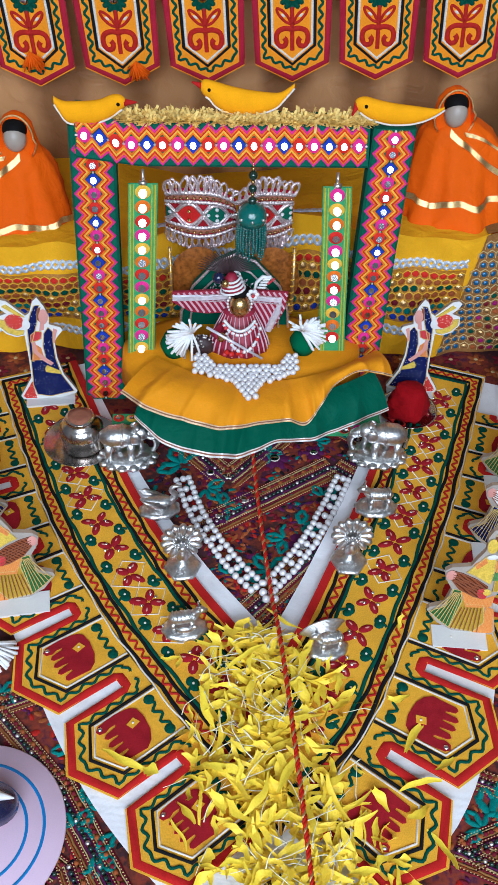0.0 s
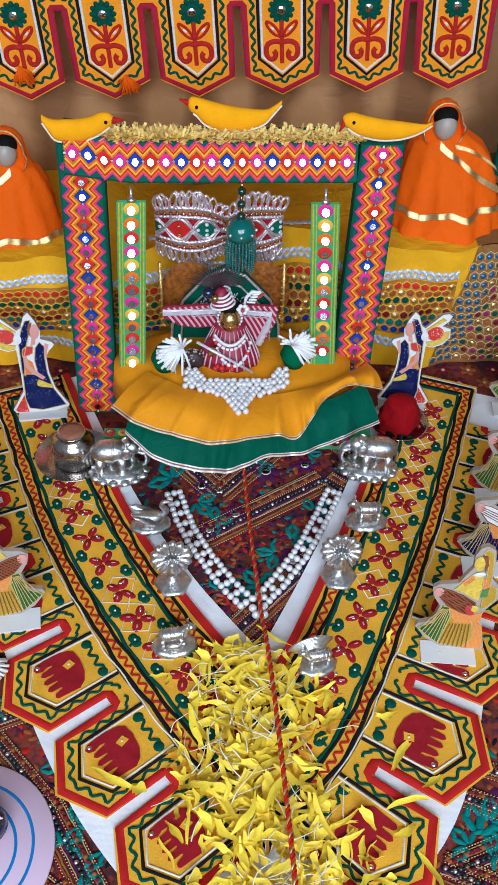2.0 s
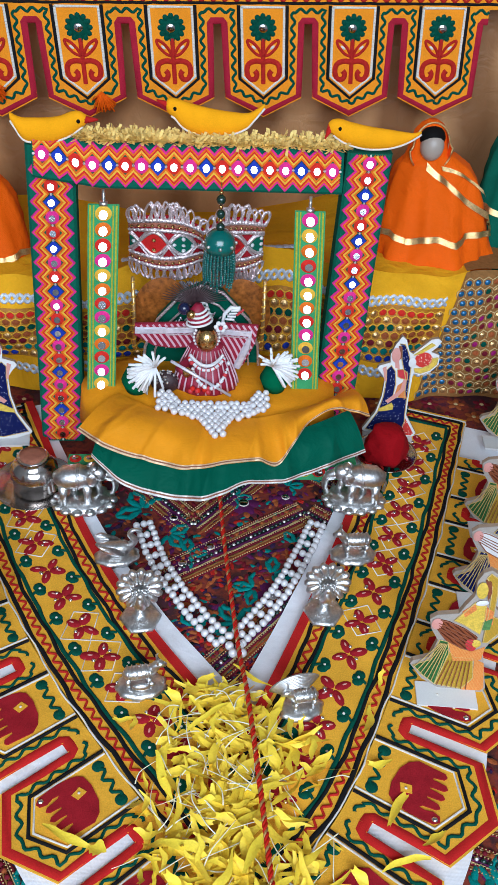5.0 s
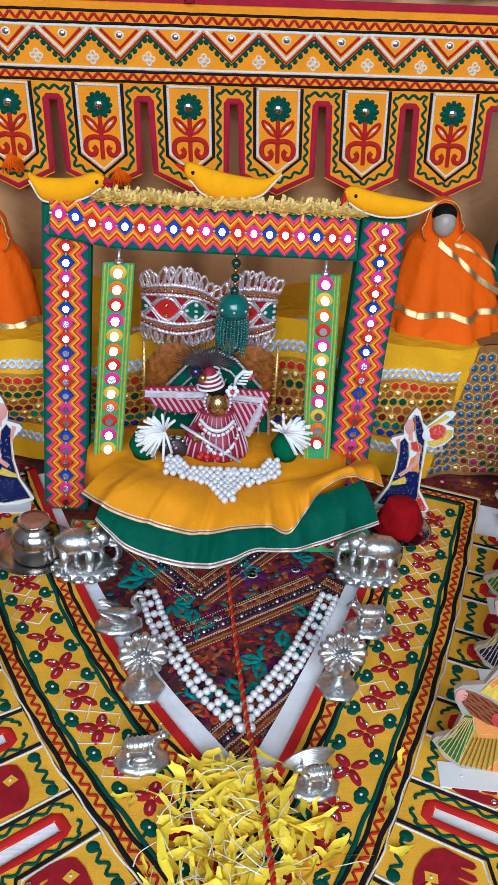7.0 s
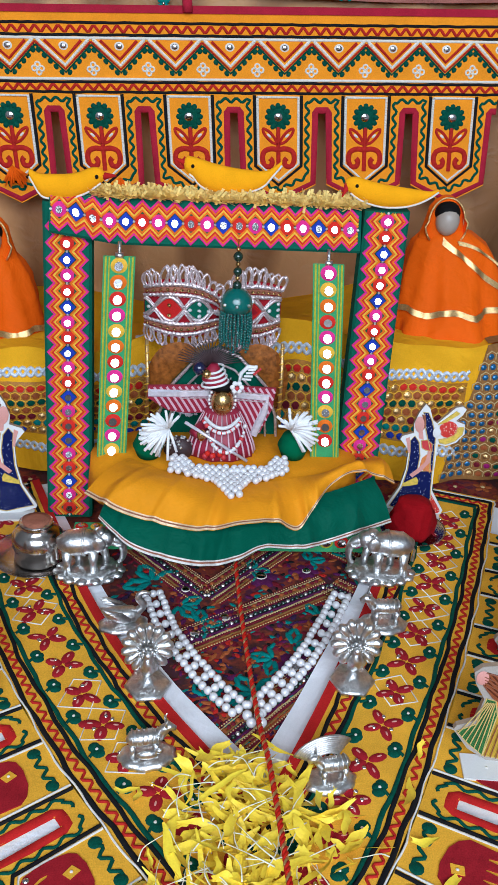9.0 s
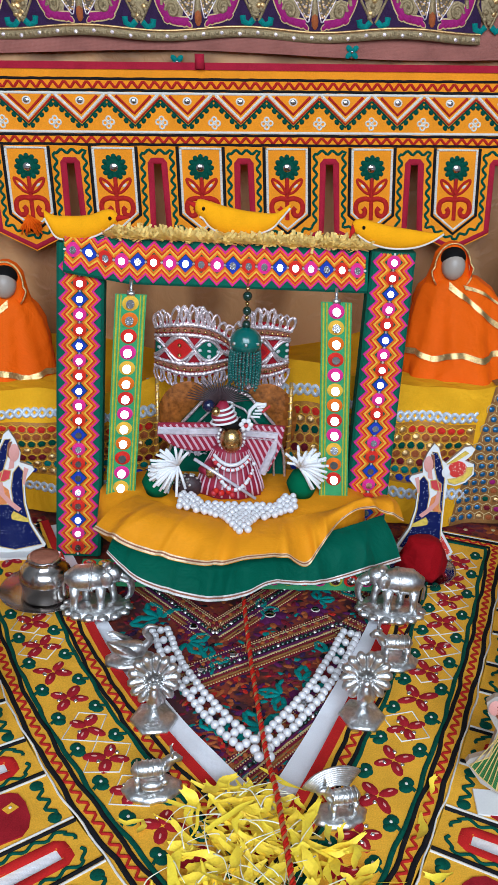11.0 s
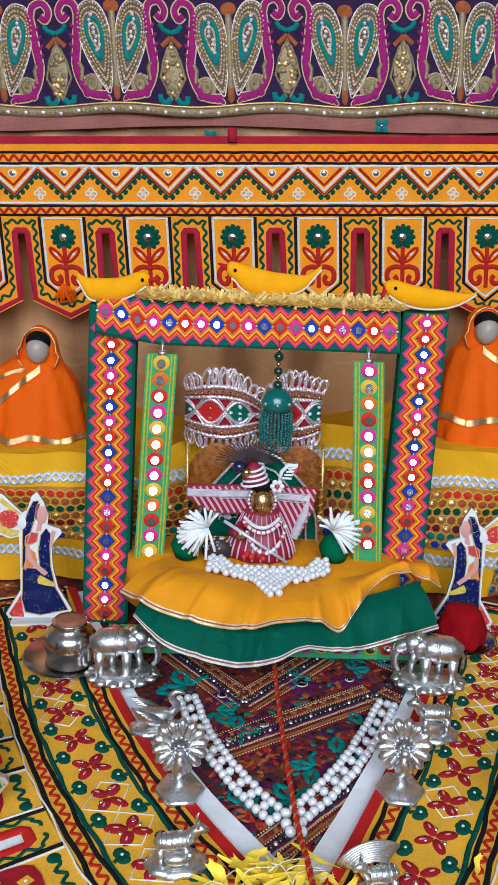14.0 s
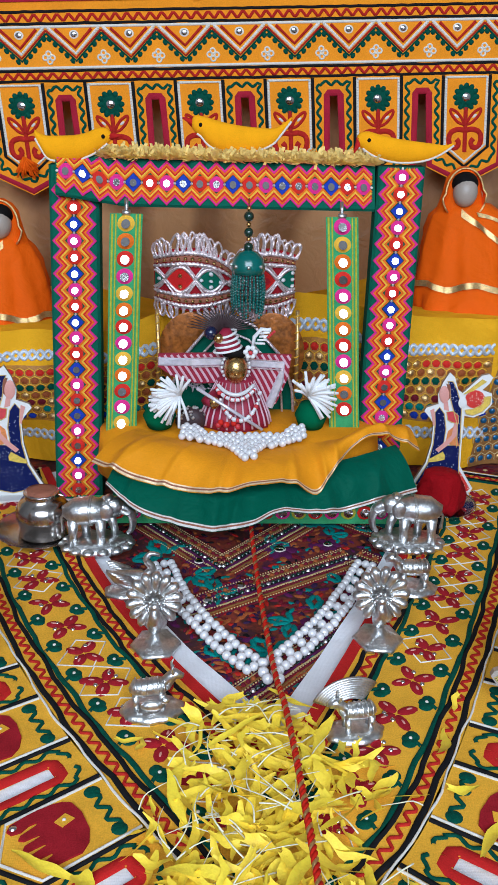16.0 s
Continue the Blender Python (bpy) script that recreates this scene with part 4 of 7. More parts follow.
        shape = [(-0.0185, -0.0226), (-0.007, -0.0212), (0.0087, -0.0232), (0.018, -0.0275), (0.0232, -0.0337), (0.0222, -0.043), (0.0215, -0.0530), (0.0190, -0.0548), (0.0160, -0.0535), (0.0140, -0.0462), (0.0117, -0.0462),
                 (0.0112, -0.0555), (0.0085, -0.0575), (0.0060, -0.0555), (0.0046, -0.0462), (0.0026, -0.0462), (0.0020, -0.0555), (-0.0005, -0.0575), (-0.003, -0.0555), (-0.0042, -0.0462), (-0.0062, -0.0462),
                 (-0.0072, -0.0545), (-0.0098, -0.0565), (-0.0122, -0.0545), (-0.0140, -0.0450), (-0.0165, -0.0430), (-0.0170, -0.0480), (-0.0150, -0.0530), (-0.0165, -0.0580), (-0.0205, -0.0592), (-0.0240, -0.0560), (-0.0252, -0.0480), (-0.0255, -0.040), (-0.0245, -0.032), (-0.0225, -0.0265)]
        body = [(c - d * u * 0.94, v) for u, v in shape]
        g.prism(body if d < 0 else body[::-1], 0.0018, 0.0034, "maroon_felt")
        part("elephant_patch", g, fl)
        g = Geo(sm)
        g.prism([(c + d * 0.004, -0.0265), (c + d * 0.011, -0.0290), (c + d * 0.0085, -0.0365), (c + d * 0.002, -0.0345)][::-1 if d > 0 else 1], 0.0034, 0.0040, "yellow_cotton")
        g.blob(c + d * 0.0066, -0.0315, 0.0012, 0.0012, 0.0040, 0.0010, "white_thread", 0, 6)
        part("saddle_patch", g, fl)
        g = Geo(sm)
        g.blob(c + d * 0.0192, -0.0555, 0.0022, 0.0022, 0.0034, 0.0014, "mirror_glass", 0, 8)
        part("trunk_mirror", g, fl)
    return tor


OL = [(0.168, 0.485), (0.064, 0.619), (-0.012, 0.73), (-0.085, 0.869), (-0.175, 1.10)]
OR = [(0.168, 0.485), (0.215, 0.530), (0.276, 0.612), (0.386, 0.841), (0.489, 1.104)]
lining = thing("white_lining", (0, 0, 0), "white cotton lining showing at the edges of the floor torans", "lining")
for O, sd in ((OL, 1), (OR, -1)):
    fm, L = strip_map(O, sd)
    g = Geo(fm)
    far = lambda t: -0.096 - 0.012 * math.sin(t * 9)
    g.grid(40, 6, lambda u, v: (-0.02 + L * u * 1.02, far(u) + (0.136 - 0.018 * u - far(u)) * v, 0.0006 + 0.0005 * math.sin(u * 50 + v * 9)), "white_lining")
    part("lining_sheet", g, lining)
random.seed(11)
floor_toran(OL, 0.0595, 7, 0.0020, 1)
floor_toran(OR, 0.073, 7, 0.0048, -1)

# ---- the swing frame: posts and beam in green cloth with chevron braid and mirrors ----
LEAN_BACK = 0.135
frame_thing = thing("swing_arch", (0.145, 1.063, 0.0), "wooden swing arch covered in green cloth and mirrored chevron braid", "swing")


def post_map(x0, x1, y0=0.0):
    """Up a post: u across from its middle, v up, h out of its face."""
    return lambda u, v, h: (x0 + (x1 - x0) * v / 0.36 + u, y0 + LEAN_BACK * v - h, v)


def beam_map(u, v, h):
    q = u / 0.38
    return (-0.188 + u, LEAN_BACK * 0.338 - 0.003 + 0.014 * q + 0.40 * v - h, 0.3375 + v - 0.005 * q + 0.010 * math.exp(-(max(u, 0.0) / 0.045) ** 4))


def tip(g, slope):
    """Tips a sewn mirror a little upward, as its stitching holds it."""
    mid = sum(p[2] for p in g.v) / len(g.v)
    g.v = [(x, y + slope * (z - mid), z) for x, y, z in g.v]


def braid(m, length, half, step, first, group, low, high):
    n = int(length / step)
    for nm, k in (("orange_thread", 0.35), ("gold_yellow_thread", 1.15), ("scarlet_thread", 2.0), ("orange_thread", 2.6), ("pink_thread", 3.4)):
        g = Geo(m)
        off = half * (0.30 + 0.155 * k)
        for s in (-1, 1):
            pts = []
            for i in range(2 * n + 1):
                amp = step * 0.24
                pts.append((s * (off + (amp if i % 2 else -amp)), first + i * step / 2))
            g.cord(pts, half * 0.165, 0.0008, 0.0013 + 0.0001 * k, nm)
        part(nm.replace("_thread", "") + "_chevron", g, group)
    for i in range(n):
        g = Geo(m)
        v = first + (i + 0.5) * step
        nm = ("blue_thread", "pink_thread", "scarlet_thread")[(n - i) % 3]
        w = step * 0.52
        if nm == "blue_thread":
            g.prism([(-w, v), (0, v - w), (w, v), (0, v + w)], 0.0012, 0.0026, nm)
        else:
            g.blob(0, v, w * 0.86, w * 0.86, 0.0012, 0.0020, nm, 0, 14)
        for d_ in (-0.5, 0.5):
            g.blob(0, v + d_ * step, 0.0013, 0.0017, 0.0022, 0.0010, "white_thread", 0, 6)
        mi = part("mirror_rim", g, group)
        g = Geo(m)
        t = random.uniform(low, high) * (1 if i > n * 0.45 or low < 0.1 else random.uniform(0.3, 1.1))
        g.prism([(w * 0.42 * math.cos(a), v + w * 0.40 * math.sin(a)) for a in [2 * math.pi * j / 12 for j in range(12)]], 0.002, 0.0042, "mirror_glass")
        tip(g, t)
        part("mirror", g, mi)


random.seed(5)
for x0, x1, h in ((-0.172, -0.165, 0.352), (0.1570, 0.1695, 0.354)):
    pm = post_map(x0, x1)
    g = Geo(pm)
    half = 0.0255 if x0 < 0 else 0.0240
    prof = [(-half, -0.024), (-half, -0.003), (-half + 0.003, 0), (half - 0.003, 0), (half, -0.003), (half, -0.024)]
    vs = [(u, v, hh) for v in (0.0, h) for u, hh in prof]
    g.raw(vs, [(i, (i + 1) % 6, 6 + (i + 1) % 6, 6 + i) for i in range(6)] + [tuple(range(6)), tuple(range(11, 5, -1))], "green_cotton")
    p = part("post", g, frame_thing, "post wrapped in green cotton and chevron braid")
    braid(pm, h - 0.004, 0.0210, 0.0166, 0.004, p, 0.17, 0.31)
bm_ = lambda u, v, h: beam_map(v, u, h)
g = Geo(bm_)
prof = [(-0.0235, -0.02), (-0.0235, 0.001), (-0.0205, 0.004), (0.0205, 0.004), (0.0235, 0.001), (0.0235, -0.02)]
vs = [(u, v, hh) for v in (0.006, 0.30 / 4, 0.15, 0.225, 0.3, 0.331) for u, hh in prof]
fs = [(6 * j + i, 6 * j + (i + 1) % 6, 6 * j + 6 + (i + 1) % 6, 6 * j + 6 + i) for j in range(5) for i in range(6)] + [tuple(range(6)), tuple(range(35, 29, -1))]
g.raw(vs, fs, "green_cotton")
p = part("beam", g, frame_thing, "top beam wrapped in green cotton and chevron braid")
braid(lambda u, v, h: beam_map(v, u, h + 0.004), 0.3205, 0.0190, 0.0168, 0.008, p, 0.02, 0.16)

def mirror_strap(x_top, x_bot, y, top, bottom):
    st = thing("mirror_strap", (x_top, y, bottom), "green braid strap with round mirrors hanging from the beam", "strap", "straps of the swing")
    k = (x_bot - x_top) / (top - bottom)
    H = top - bottom
    sm = lambda u, v, h: (u + k * (H - v), -h + 0.10 * (v - H) * 0.5 + 0.002 * math.sin(v * 26), v)
    g = Geo(sm)
    g.grid(2, 20, lambda a, b: ((a - 0.5) * 0.032, b * H, 0.0), "lime_braid")
    g.grid(2, 20, lambda a, b: ((a - 0.5) * 0.032, b * H, -0.0025), "lime_braid")
    for s in (-1, 1):
        g.grid(1, 20, lambda a, b: (s * 0.016, b * H, -0.0025 * a), "lime_braid")
    part("braid", g, st)
    g = Geo(sm)
    for s in (-1, 1):
        g.cord(line((s * 0.0135, 0), (s * 0.0135, H), 40), 0.0022, 0, 0.0012, "lime_edge")
        g.cord(line((s * 0.0100, 0), (s * 0.0100, H), 40), 0.0016, 0, 0.0012, "lime_edge")
    part("yellow_edge", g, st)
    cols = ("gold_yellow_thread", "orange_thread", "scarlet_thread", "pink_thread")
    n = int(H / 0.0172)
    for i in range(n):
        v = H - 0.009 - i * 0.0172
        g = Geo(sm)
        c = cols[(i + (0 if x_top < 0.1 else 3)) % 4]
        g.blob(0, v, 0.0086, 0.0080, 0, 0.0018, c, 0, 16)
        r = part("mirror_rim", g, st)
        g = Geo(sm)
        g.prism([(0.0044 * math.cos(2 * math.pi * j / 14), v + 0.0042 * math.sin(2 * math.pi * j / 14)) for j in range(14)], 0.001, 0.0036, "mirror_glass")
        tip(g, random.uniform(0.34, 0.52) if random.random() < 0.8 else random.uniform(0.05, 0.3))
        part("mirror", g, r)
    g = Geo()
    g.tube([(0, 0.001, H), (0, 0.006, H + 0.014)], 0.0018, "silver", 8)
    g.tube([(-0.004, 0.0, H + 0.001), (0.004, 0.0, H + 0.001)], 0.003, "silver", 8)
    part("hook", g, st)
    return st


mirror_strap(0.037, 0.024, 1.062, 0.311, 0.082)
mirror_strap(0.249, 0.262, 1.062, 0.310, 0.092)

# ---- the swing seat with its frilled cover ----
seat = thing("frilled_bench", (0.15, 1.06, 0.0), "hanging bench under a frilled mustard and bottle green silk cover", "bench")
g = Geo()
g.box((-0.160, -0.085, 0.016), (0.170, -0.070, 0.040), "lime_braid")
g.box((-0.130, -0.070, 0.018), (0.150, 0.09, 0.040), "green_cotton")
g.loft([(0, 0.005, 0.040, 0.155, 0.080), (0, 0.005, 0.085, 0.150, 0.076), (0, 0.005, 0.092, 0.130, 0.060)], "mustard_silk", 40)
sb = part("cushion", g, seat, "mustard cushion on a plank edged with mirror braid")
g = Geo(lambda u, v, h: (u, -0.086 - h, v))
for i in range(20):
    g.blob(-0.157 + i * 0.0167, 0.029, 0.0078, 0.0078, 0, 0.002, ("pink_thread", "lime_edge", "scarlet_thread")[i % 3], 0, 12)
    g.blob(-0.157 + i * 0.0167, 0.029, 0.0052, 0.0052, 0.0016, 0.001, "mirror_glass", 0, 12)
part("mirror_braid", g, sb)
for i in range(3):
    g = Geo()
    x = -0.152 + i * 0.0160
    g.blob(x, -0.0778, 0.0070, 0.0068, 0.040, 0.0020, ("scarlet_thread", "gold_yellow_thread", "pink_thread")[i], 0, 12)
    g.blob(x, -0.0778, 0.0044, 0.0042, 0.0414, 0.0012, "mirror_glass", 0, 12)
    part("end_mirror", g, sb, "small mirror sewn on the end of the plank")
SX, SY = 0.15, 1.06


def frill(top, hem, waves, depth, phase, puff, pleat=0.0):
    ta, _ = along(through_points(top, 10))
    ha, _ = along(through_points(hem, 10))

    def m(a, b, h):
        p, q = ta(a), ha(a)
        r = p + (q - p) * b
        r = r + Vector((0, -0.6, 0.8)) * (puff * math.sin(math.pi * min(b, 1.0)) * (0.7 + 0.3 * math.sin(a * 9)))
        r = r + Vector((0, -0.8, 0.45)) * (depth * b * math.sin(a * waves + phase + 0.8 * b) * math.sin(math.pi * min(max(a, 0), 1)) ** 0.5)
        r = r + Vector((0, -0.75, 0.5)) * (max(b, 0.0) ** 1.5 * (0.0030 * math.sin(a * waves * 2.7 + phase * 3 + 1.5 * math.sin(a * 17)) + 0.0012 * math.sin(a * waves * 6.1)))
        ridge = (1 - abs(math.sin(a * waves * 0.62 + phase + 0.7 * b + 0.6 * math.sin(a * 13)))) ** 3
        r = r + Vector((0, -0.7, 0.6)) * (max(b, 0.0) ** 0.7 * 0.0075 * ridge)
        for a0 in (0.10, 0.24, 0.37, 0.55, 0.64, 0.69, 0.86):
            r = r + Vector((0, -0.6, 0.7)) * (pleat * (0.35 + 0.65 * max(b, 0.0)) * math.exp(-((a - a0 - 0.06 * (a0 - 0.5) * b) / 0.014) ** 2))
        r = r + Vector((0, -0.5, 0.86)) * h
        return (r.x - SX, r.y - SY, r.z)
    return m


green_m = frill([(0.03, 1.0, 0.074), (0.10, 0.985, 0.078), (0.165, 0.98, 0.078), (0.24, 0.985, 0.080), (0.312, 1.02, 0.085)],
                [(0.020, 0.952, 0.070), (0.058, 0.922, 0.053), (0.122, 0.910, 0.041), (0.160, 0.914, 0.046), (0.188, 0.922, 0.056), (0.232, 0.940, 0.044), (0.275, 0.962, 0.042), (0.333, 0.990, 0.046)], 11, 0.005, 0.4, 0.010, 0.0022)
yellow_m = frill([(0.045, 1.03, 0.098), (0.10, 0.998, 0.096), (0.165, 0.99, 0.092), (0.24, 0.998, 0.098), (0.318, 1.045, 0.098)],
                 [(0.002, 0.984, 0.080), (0.05, 0.946, 0.078), (0.120, 0.928, 0.072), (0.165, 0.930, 0.080), (0.200, 0.934, 0.079), (0.224, 0.938, 0.068), (0.240, 0.952, 0.084), (0.262, 0.978, 0.100), (0.290, 0.992, 0.107), (0.336, 1.012, 0.082)], 13, 0.007, 1.2, 0.018, 0.0050)
for m_, nm, silk, r1, r2 in ((green_m, "green_frill", "bottle_green_silk", "ribbon_silver", "gold_zari"), (yellow_m, "mustard_frill", "mustard_silk", "ribbon_gold", "silver_zari")):
    g = Geo(m_)
    g.grid(260, 16, lambda u, v: (u, v, 0.0), silk)
    g.grid(260, 16, lambda u, v: (u, v, -0.0012), silk)
    fr = part(nm, g, seat, "gathered silk frill edged with metallic ribbon")
    g = Geo(m_)
    g.grid(260, 1, lambda u, v: (u, 0.935 + 0.072 * v, 0.0008), r1)
    g.grid(260, 1, lambda u, v: (u, 0.958 + 0.022 * v, 0.0014), "copper_rust")
    part("ribbon", g, fr, "metallic ribbon hem")

# pearls on the seat, lying in a pointed bib
pearl_geo = Geo()
pearl_geo.ball((0, 0, 0), 0.0046, "pearl", 12)
pearl_mesh = pearl_geo.mesh("pearl")


def pearl(parent, at, scale=1.0):
    ob = new("pearl", pearl_mesh)
    ob.parent = parent
    ob.matrix_basis = Matrix.Translation(at) @ Matrix.Diagonal((scale, scale, scale, 1))


random.seed(3)
bib = thing("pearl_bib", (0.15, 1.0, 0.10), "white pearl bib lying in a point on the seat cover", "pearls")
cover = [yellow_m(i / 80, j / 24, 0.0) for i in range(81) for j in range(25)]


def cover_z(x, y):
    """Height of the seat cover under a spot of the bib."""
    near = min(cover, key=lambda p: (p[0] - x) ** 2 + (p[1] - y) ** 2)
    return max(near[2], 0.094) if y > -0.06 else near[2]


def edge_at(x, rows):
    """Height of a border at a distance from the middle."""
    for (a, v), (b, w) in zip(rows, rows[1:]):
        if x <= b:
            return v + (w - v) * (x - a) / (b - a)
    return rows[-1][1]


UNDER = [(0.0, -0.050), (0.007, -0.046), (0.0105, -0.028), (0.022, -0.0165), (0.045, -0.007), (0.060, -0.001), (0.070, 0.014)]
OVER = [(0.0, 0.012), (0.030, 0.013), (0.042, 0.021), (0.050, 0.034), (0.070, 0.036)]
for row in range(15):
    for i in range(-10, 11):
        x = (i + 0.5 * (row % 2)) * 0.0074
        y = 0.036 - row * 0.0062
        off = abs(x - 0.006) * (1.0 if x > 0.006 else 0.88)
        if off > 0.059 or not edge_at(off, UNDER) <= y <= edge_at(off, OVER):
            continue
        x, y = x + 0.001 + random.uniform(-1, 1) * 0.0010, y + random.uniform(-1, 1) * 0.0009
        z = cover_z(x, y - 0.06) - 0.1 + 0.0036
        pearl(bib, (x, y, z + 0.0012 * random.random()), 0.82 + 0.08 * random.random())

# ---- statue on the seat: plain seated figure in striped silk ----
g = Geo()
cx, cy = 0.0, 0.0
g.loft([(0, 0, 0.000, 0.038, 0.030), (0, 0, 0.012, 0.035, 0.027), (0, 0.004, 0.030, 0.027, 0.019), (0, 0.008, 0.045, 0.020, 0.013), (0, 0.008, 0.053, 0.010, 0.009)], "striped_silk", 24, lambda a, t: 1 + 0.05 * math.sin(a * 9))
for i in range(13):
    a = math.pi * (1.04 + 0.92 * i / 12)
    g.tube([(0.0385 * math.cos(a), 0.031 * math.sin(a), 0.002), (0.036 * math.cos(a), 0.028 * math.sin(a), 0.0125), (0.0285 * math.cos(a), 0.004 + 0.0205 * math.sin(a), 0.030), (0.020 * math.cos(a), 0.008 + 0.014 * math.sin(a), 0.045)], [0.0012, 0.0011, 0.0009, 0.0006], "pale_stripe", 6)


def inside(p, poly):
    hit = False
    for i, (x0, y0) in enumerate(poly):
        x1, y1 = poly[i - 1]
        if (y0 > p[1]) != (y1 > p[1]) and p[0] < (x1 - x0) * (p[1] - y0) / (y1 - y0) + x0:
            hit = not hit
    return hit


wings = Geo(lambda u, v, h: (u, 0.013 - h - 0.10 * abs(u), v))
for poly, border in (([(0.010, 0.010), (0.030, 0.008), (0.044, 0.018), (0.056, 0.048), (0.059, 0.073), (0.010, 0.073)], [(0.012, 0.0625), (0.050, 0.0615), (0.047, 0.044), (0.036, 0.014)]),
                     ([(-0.010, 0.073), (-0.081, 0.074), (-0.082, 0.060), (-0.060, 0.044), (-0.040, 0.040), (-0.010, 0.040)], [(-0.012, 0.0640), (-0.046, 0.0640), (-0.081, 0.0655)])):
    wings.prism(poly, -0.003, 0.0, "striped_silk")
    for k in range(26):
        run = []
        for i in range(41):
            q_ = i / 40
            p = (-0.11 + 0.0068 * k + 0.030 * q_ + 0.006 * math.sin(q_ * 2.5), 0.074 - 0.068 * q_)
            if inside(p, poly):
                run.append(p)
        if len(run) > 3:
            wings.cord(run, 0.0026, 0.0, 0.0008, "pale_stripe")
    wings.cord([tuple(p) for p in border], 0.0090, 0.0006, 0.0018, "silver_lame")
    for side_ in (-0.0048, 0.0048):
        wings.cord([(u, v + side_) for u, v in border[:2]], 0.0010, 0.0020, 0.0012, "silver_zari")
g.raw(wings.v, wings.f, "striped_silk", mapped=False)
base_slots = [g.slot(nm) for nm in wings.slots]
g.k[-len(wings.f):] = [base_slots[k] for k in wings.k]
g.tube([(-0.020, -0.010, 0.034), (-0.030, -0.020, 0.030), (-0.024, -0.026, 0.030)], [0.007, 0.006, 0.004], "striped_silk", 8)
g.ball((-0.022, -0.027, 0.031), (0.0055, 0.005, 0.007), "brass", 10)
g.tube([(-0.040, -0.030, 0.048), (0.028, -0.034, 0.004)], 0.0018, "silver_lame", 8)
g.ball((0, -0.003, 0.060), (0.0125, 0.0125, 0.0155), "brass", 20)
g.tube([(0, -0.012, 0.061), (0, -0.0155, 0.0575), (0, -0.0125, 0.0555)], [0.001, 0.002, 0.001], "brass", 8)
for i in range(22):
    a = 2 * math.pi * i / 22
    g.ball((0.0145 * math.cos(a), 0.0, 0.061 + 0.0165 * math.sin(a)), 0.0019, "pearl", 8)
for i in range(34):
    t = i / 33 * 2 - 1
    g.ball((0.018 * t, -0.015 - 0.012 * (1 - t * t), 0.046 - 0.006 * (1 - t * t)), 0.0022, "pearl", 8)
    g.ball((0.020 * t, -0.016 - 0.012 * (1 - t * t), 0.0425 - 0.008 * (1 - t * t)), 0.0021, "pearl" if i % 4 else "print_red", 8)
    g.ball((0.004 + 0.021 * t, -0.021 - 0.013 * (1 - t * t), 0.040 - 0.026 * (1 - t * t) ** 0.6), 0.0020 + 0.0007 * (i % 3 == 0), "pearl" if i % 5 else "print_red", 8)
g.ball((-0.001, 0.004, 0.077), (0.0155, 0.012, 0.007), "doll_hair", 14)
g.loft([(-0.008, 0.003, 0.078, 0.012, 0.010), (-0.009, 0.003, 0.085, 0.014, 0.011), (-0.011, 0.003, 0.093, 0.010, 0.008), (-0.010, 0.004, 0.102, 0.004, 0.004)], "striped_silk", 16)
for k in range(4):
    z = 0.080 + k * 0.0055
    g.tube([(-0.0085 + (0.0145 - 0.002 * k) * math.cos(a), 0.003 + 0.0115 * math.sin(a), z + 0.003 * math.cos(a)) for a in [2 * math.pi * i / 16 for i in range(17)]], 0.0014, "white_yarn", 6)
for i in range(26):
    a = math.pi * (0.05 + 0.9 * i / 25)
    g.tube([(-0.014, 0.014, 0.095), (-0.014 + 0.018 * math.cos(a), 0.016, 0.095 + 0.018 * math.sin(a)), (-0.014 + 0.038 * math.cos(a), 0.018, 0.095 + 0.030 * math.sin(a))], [0.0014, 0.0010, 0.0003], "dark_feather", 5)
g.ball((-0.026, 0.000, 0.098), 0.0072, "navy_glaze", 12)
g.ball((-0.018, -0.006, 0.094), 0.0052, "brass", 12)
for k in range(6):
    a = k * 1.047
    g.ball((0.015 + 0.005 * math.cos(a), -0.009, 0.0805 + 0.005 * math.sin(a)), (0.003, 0.002, 0.003), "white_yarn", 8)
g.ball((0.015, -0.012, 0.0805), 0.0024, "print_red", 8)
plume = [(0.017, -0.006, 0.084), (0.019, -0.006, 0.096), (0.026, -0.006, 0.104), (0.036, -0.007, 0.103)]
g.tube(plume, [0.0018, 0.0022, 0.0024, 0.0018], "white_yarn", 8)
for k in range(5):
    g.tube([(0.020 + 0.002 * k, -0.006, 0.089 + 0.0035 * k), (0.030 + 0.0015 * k, -0.007, 0.089 + 0.004 * k)], 0.0013, "white_yarn", 6)
for k in range(4):
    g.ball((0.033 + 0.002 * k, -0.008, 0.096 + 0.002 * k), 0.0016, "print_red", 8)
g.ball((-0.047, -0.012, 0.006), (0.017, 0.010, 0.015), "dark_feather", 14)
for k in range(6):
    g.ball((-0.004 + random.uniform(-1, 1) * 0.014, -0.031, 0.006 + random.uniform(0, 0.006)), 0.0034, "print_red" if k % 2 else "scarlet_thread", 8)
for k in range(40):
    a, e = random.uniform(0, 6.28), random.uniform(0.2, 1.5)
    g.ball((-0.047 + 0.017 * math.cos(a) * math.sin(e), -0.012 + 0.010 * math.sin(a) * math.sin(e), 0.006 + 0.015 * math.cos(e)), 0.0016, "silver", 6)
whole("deity_statue", g, (0.1455, 1.062, 0.0935), "small brass statue in red and white striped silk on the seat", "statue")

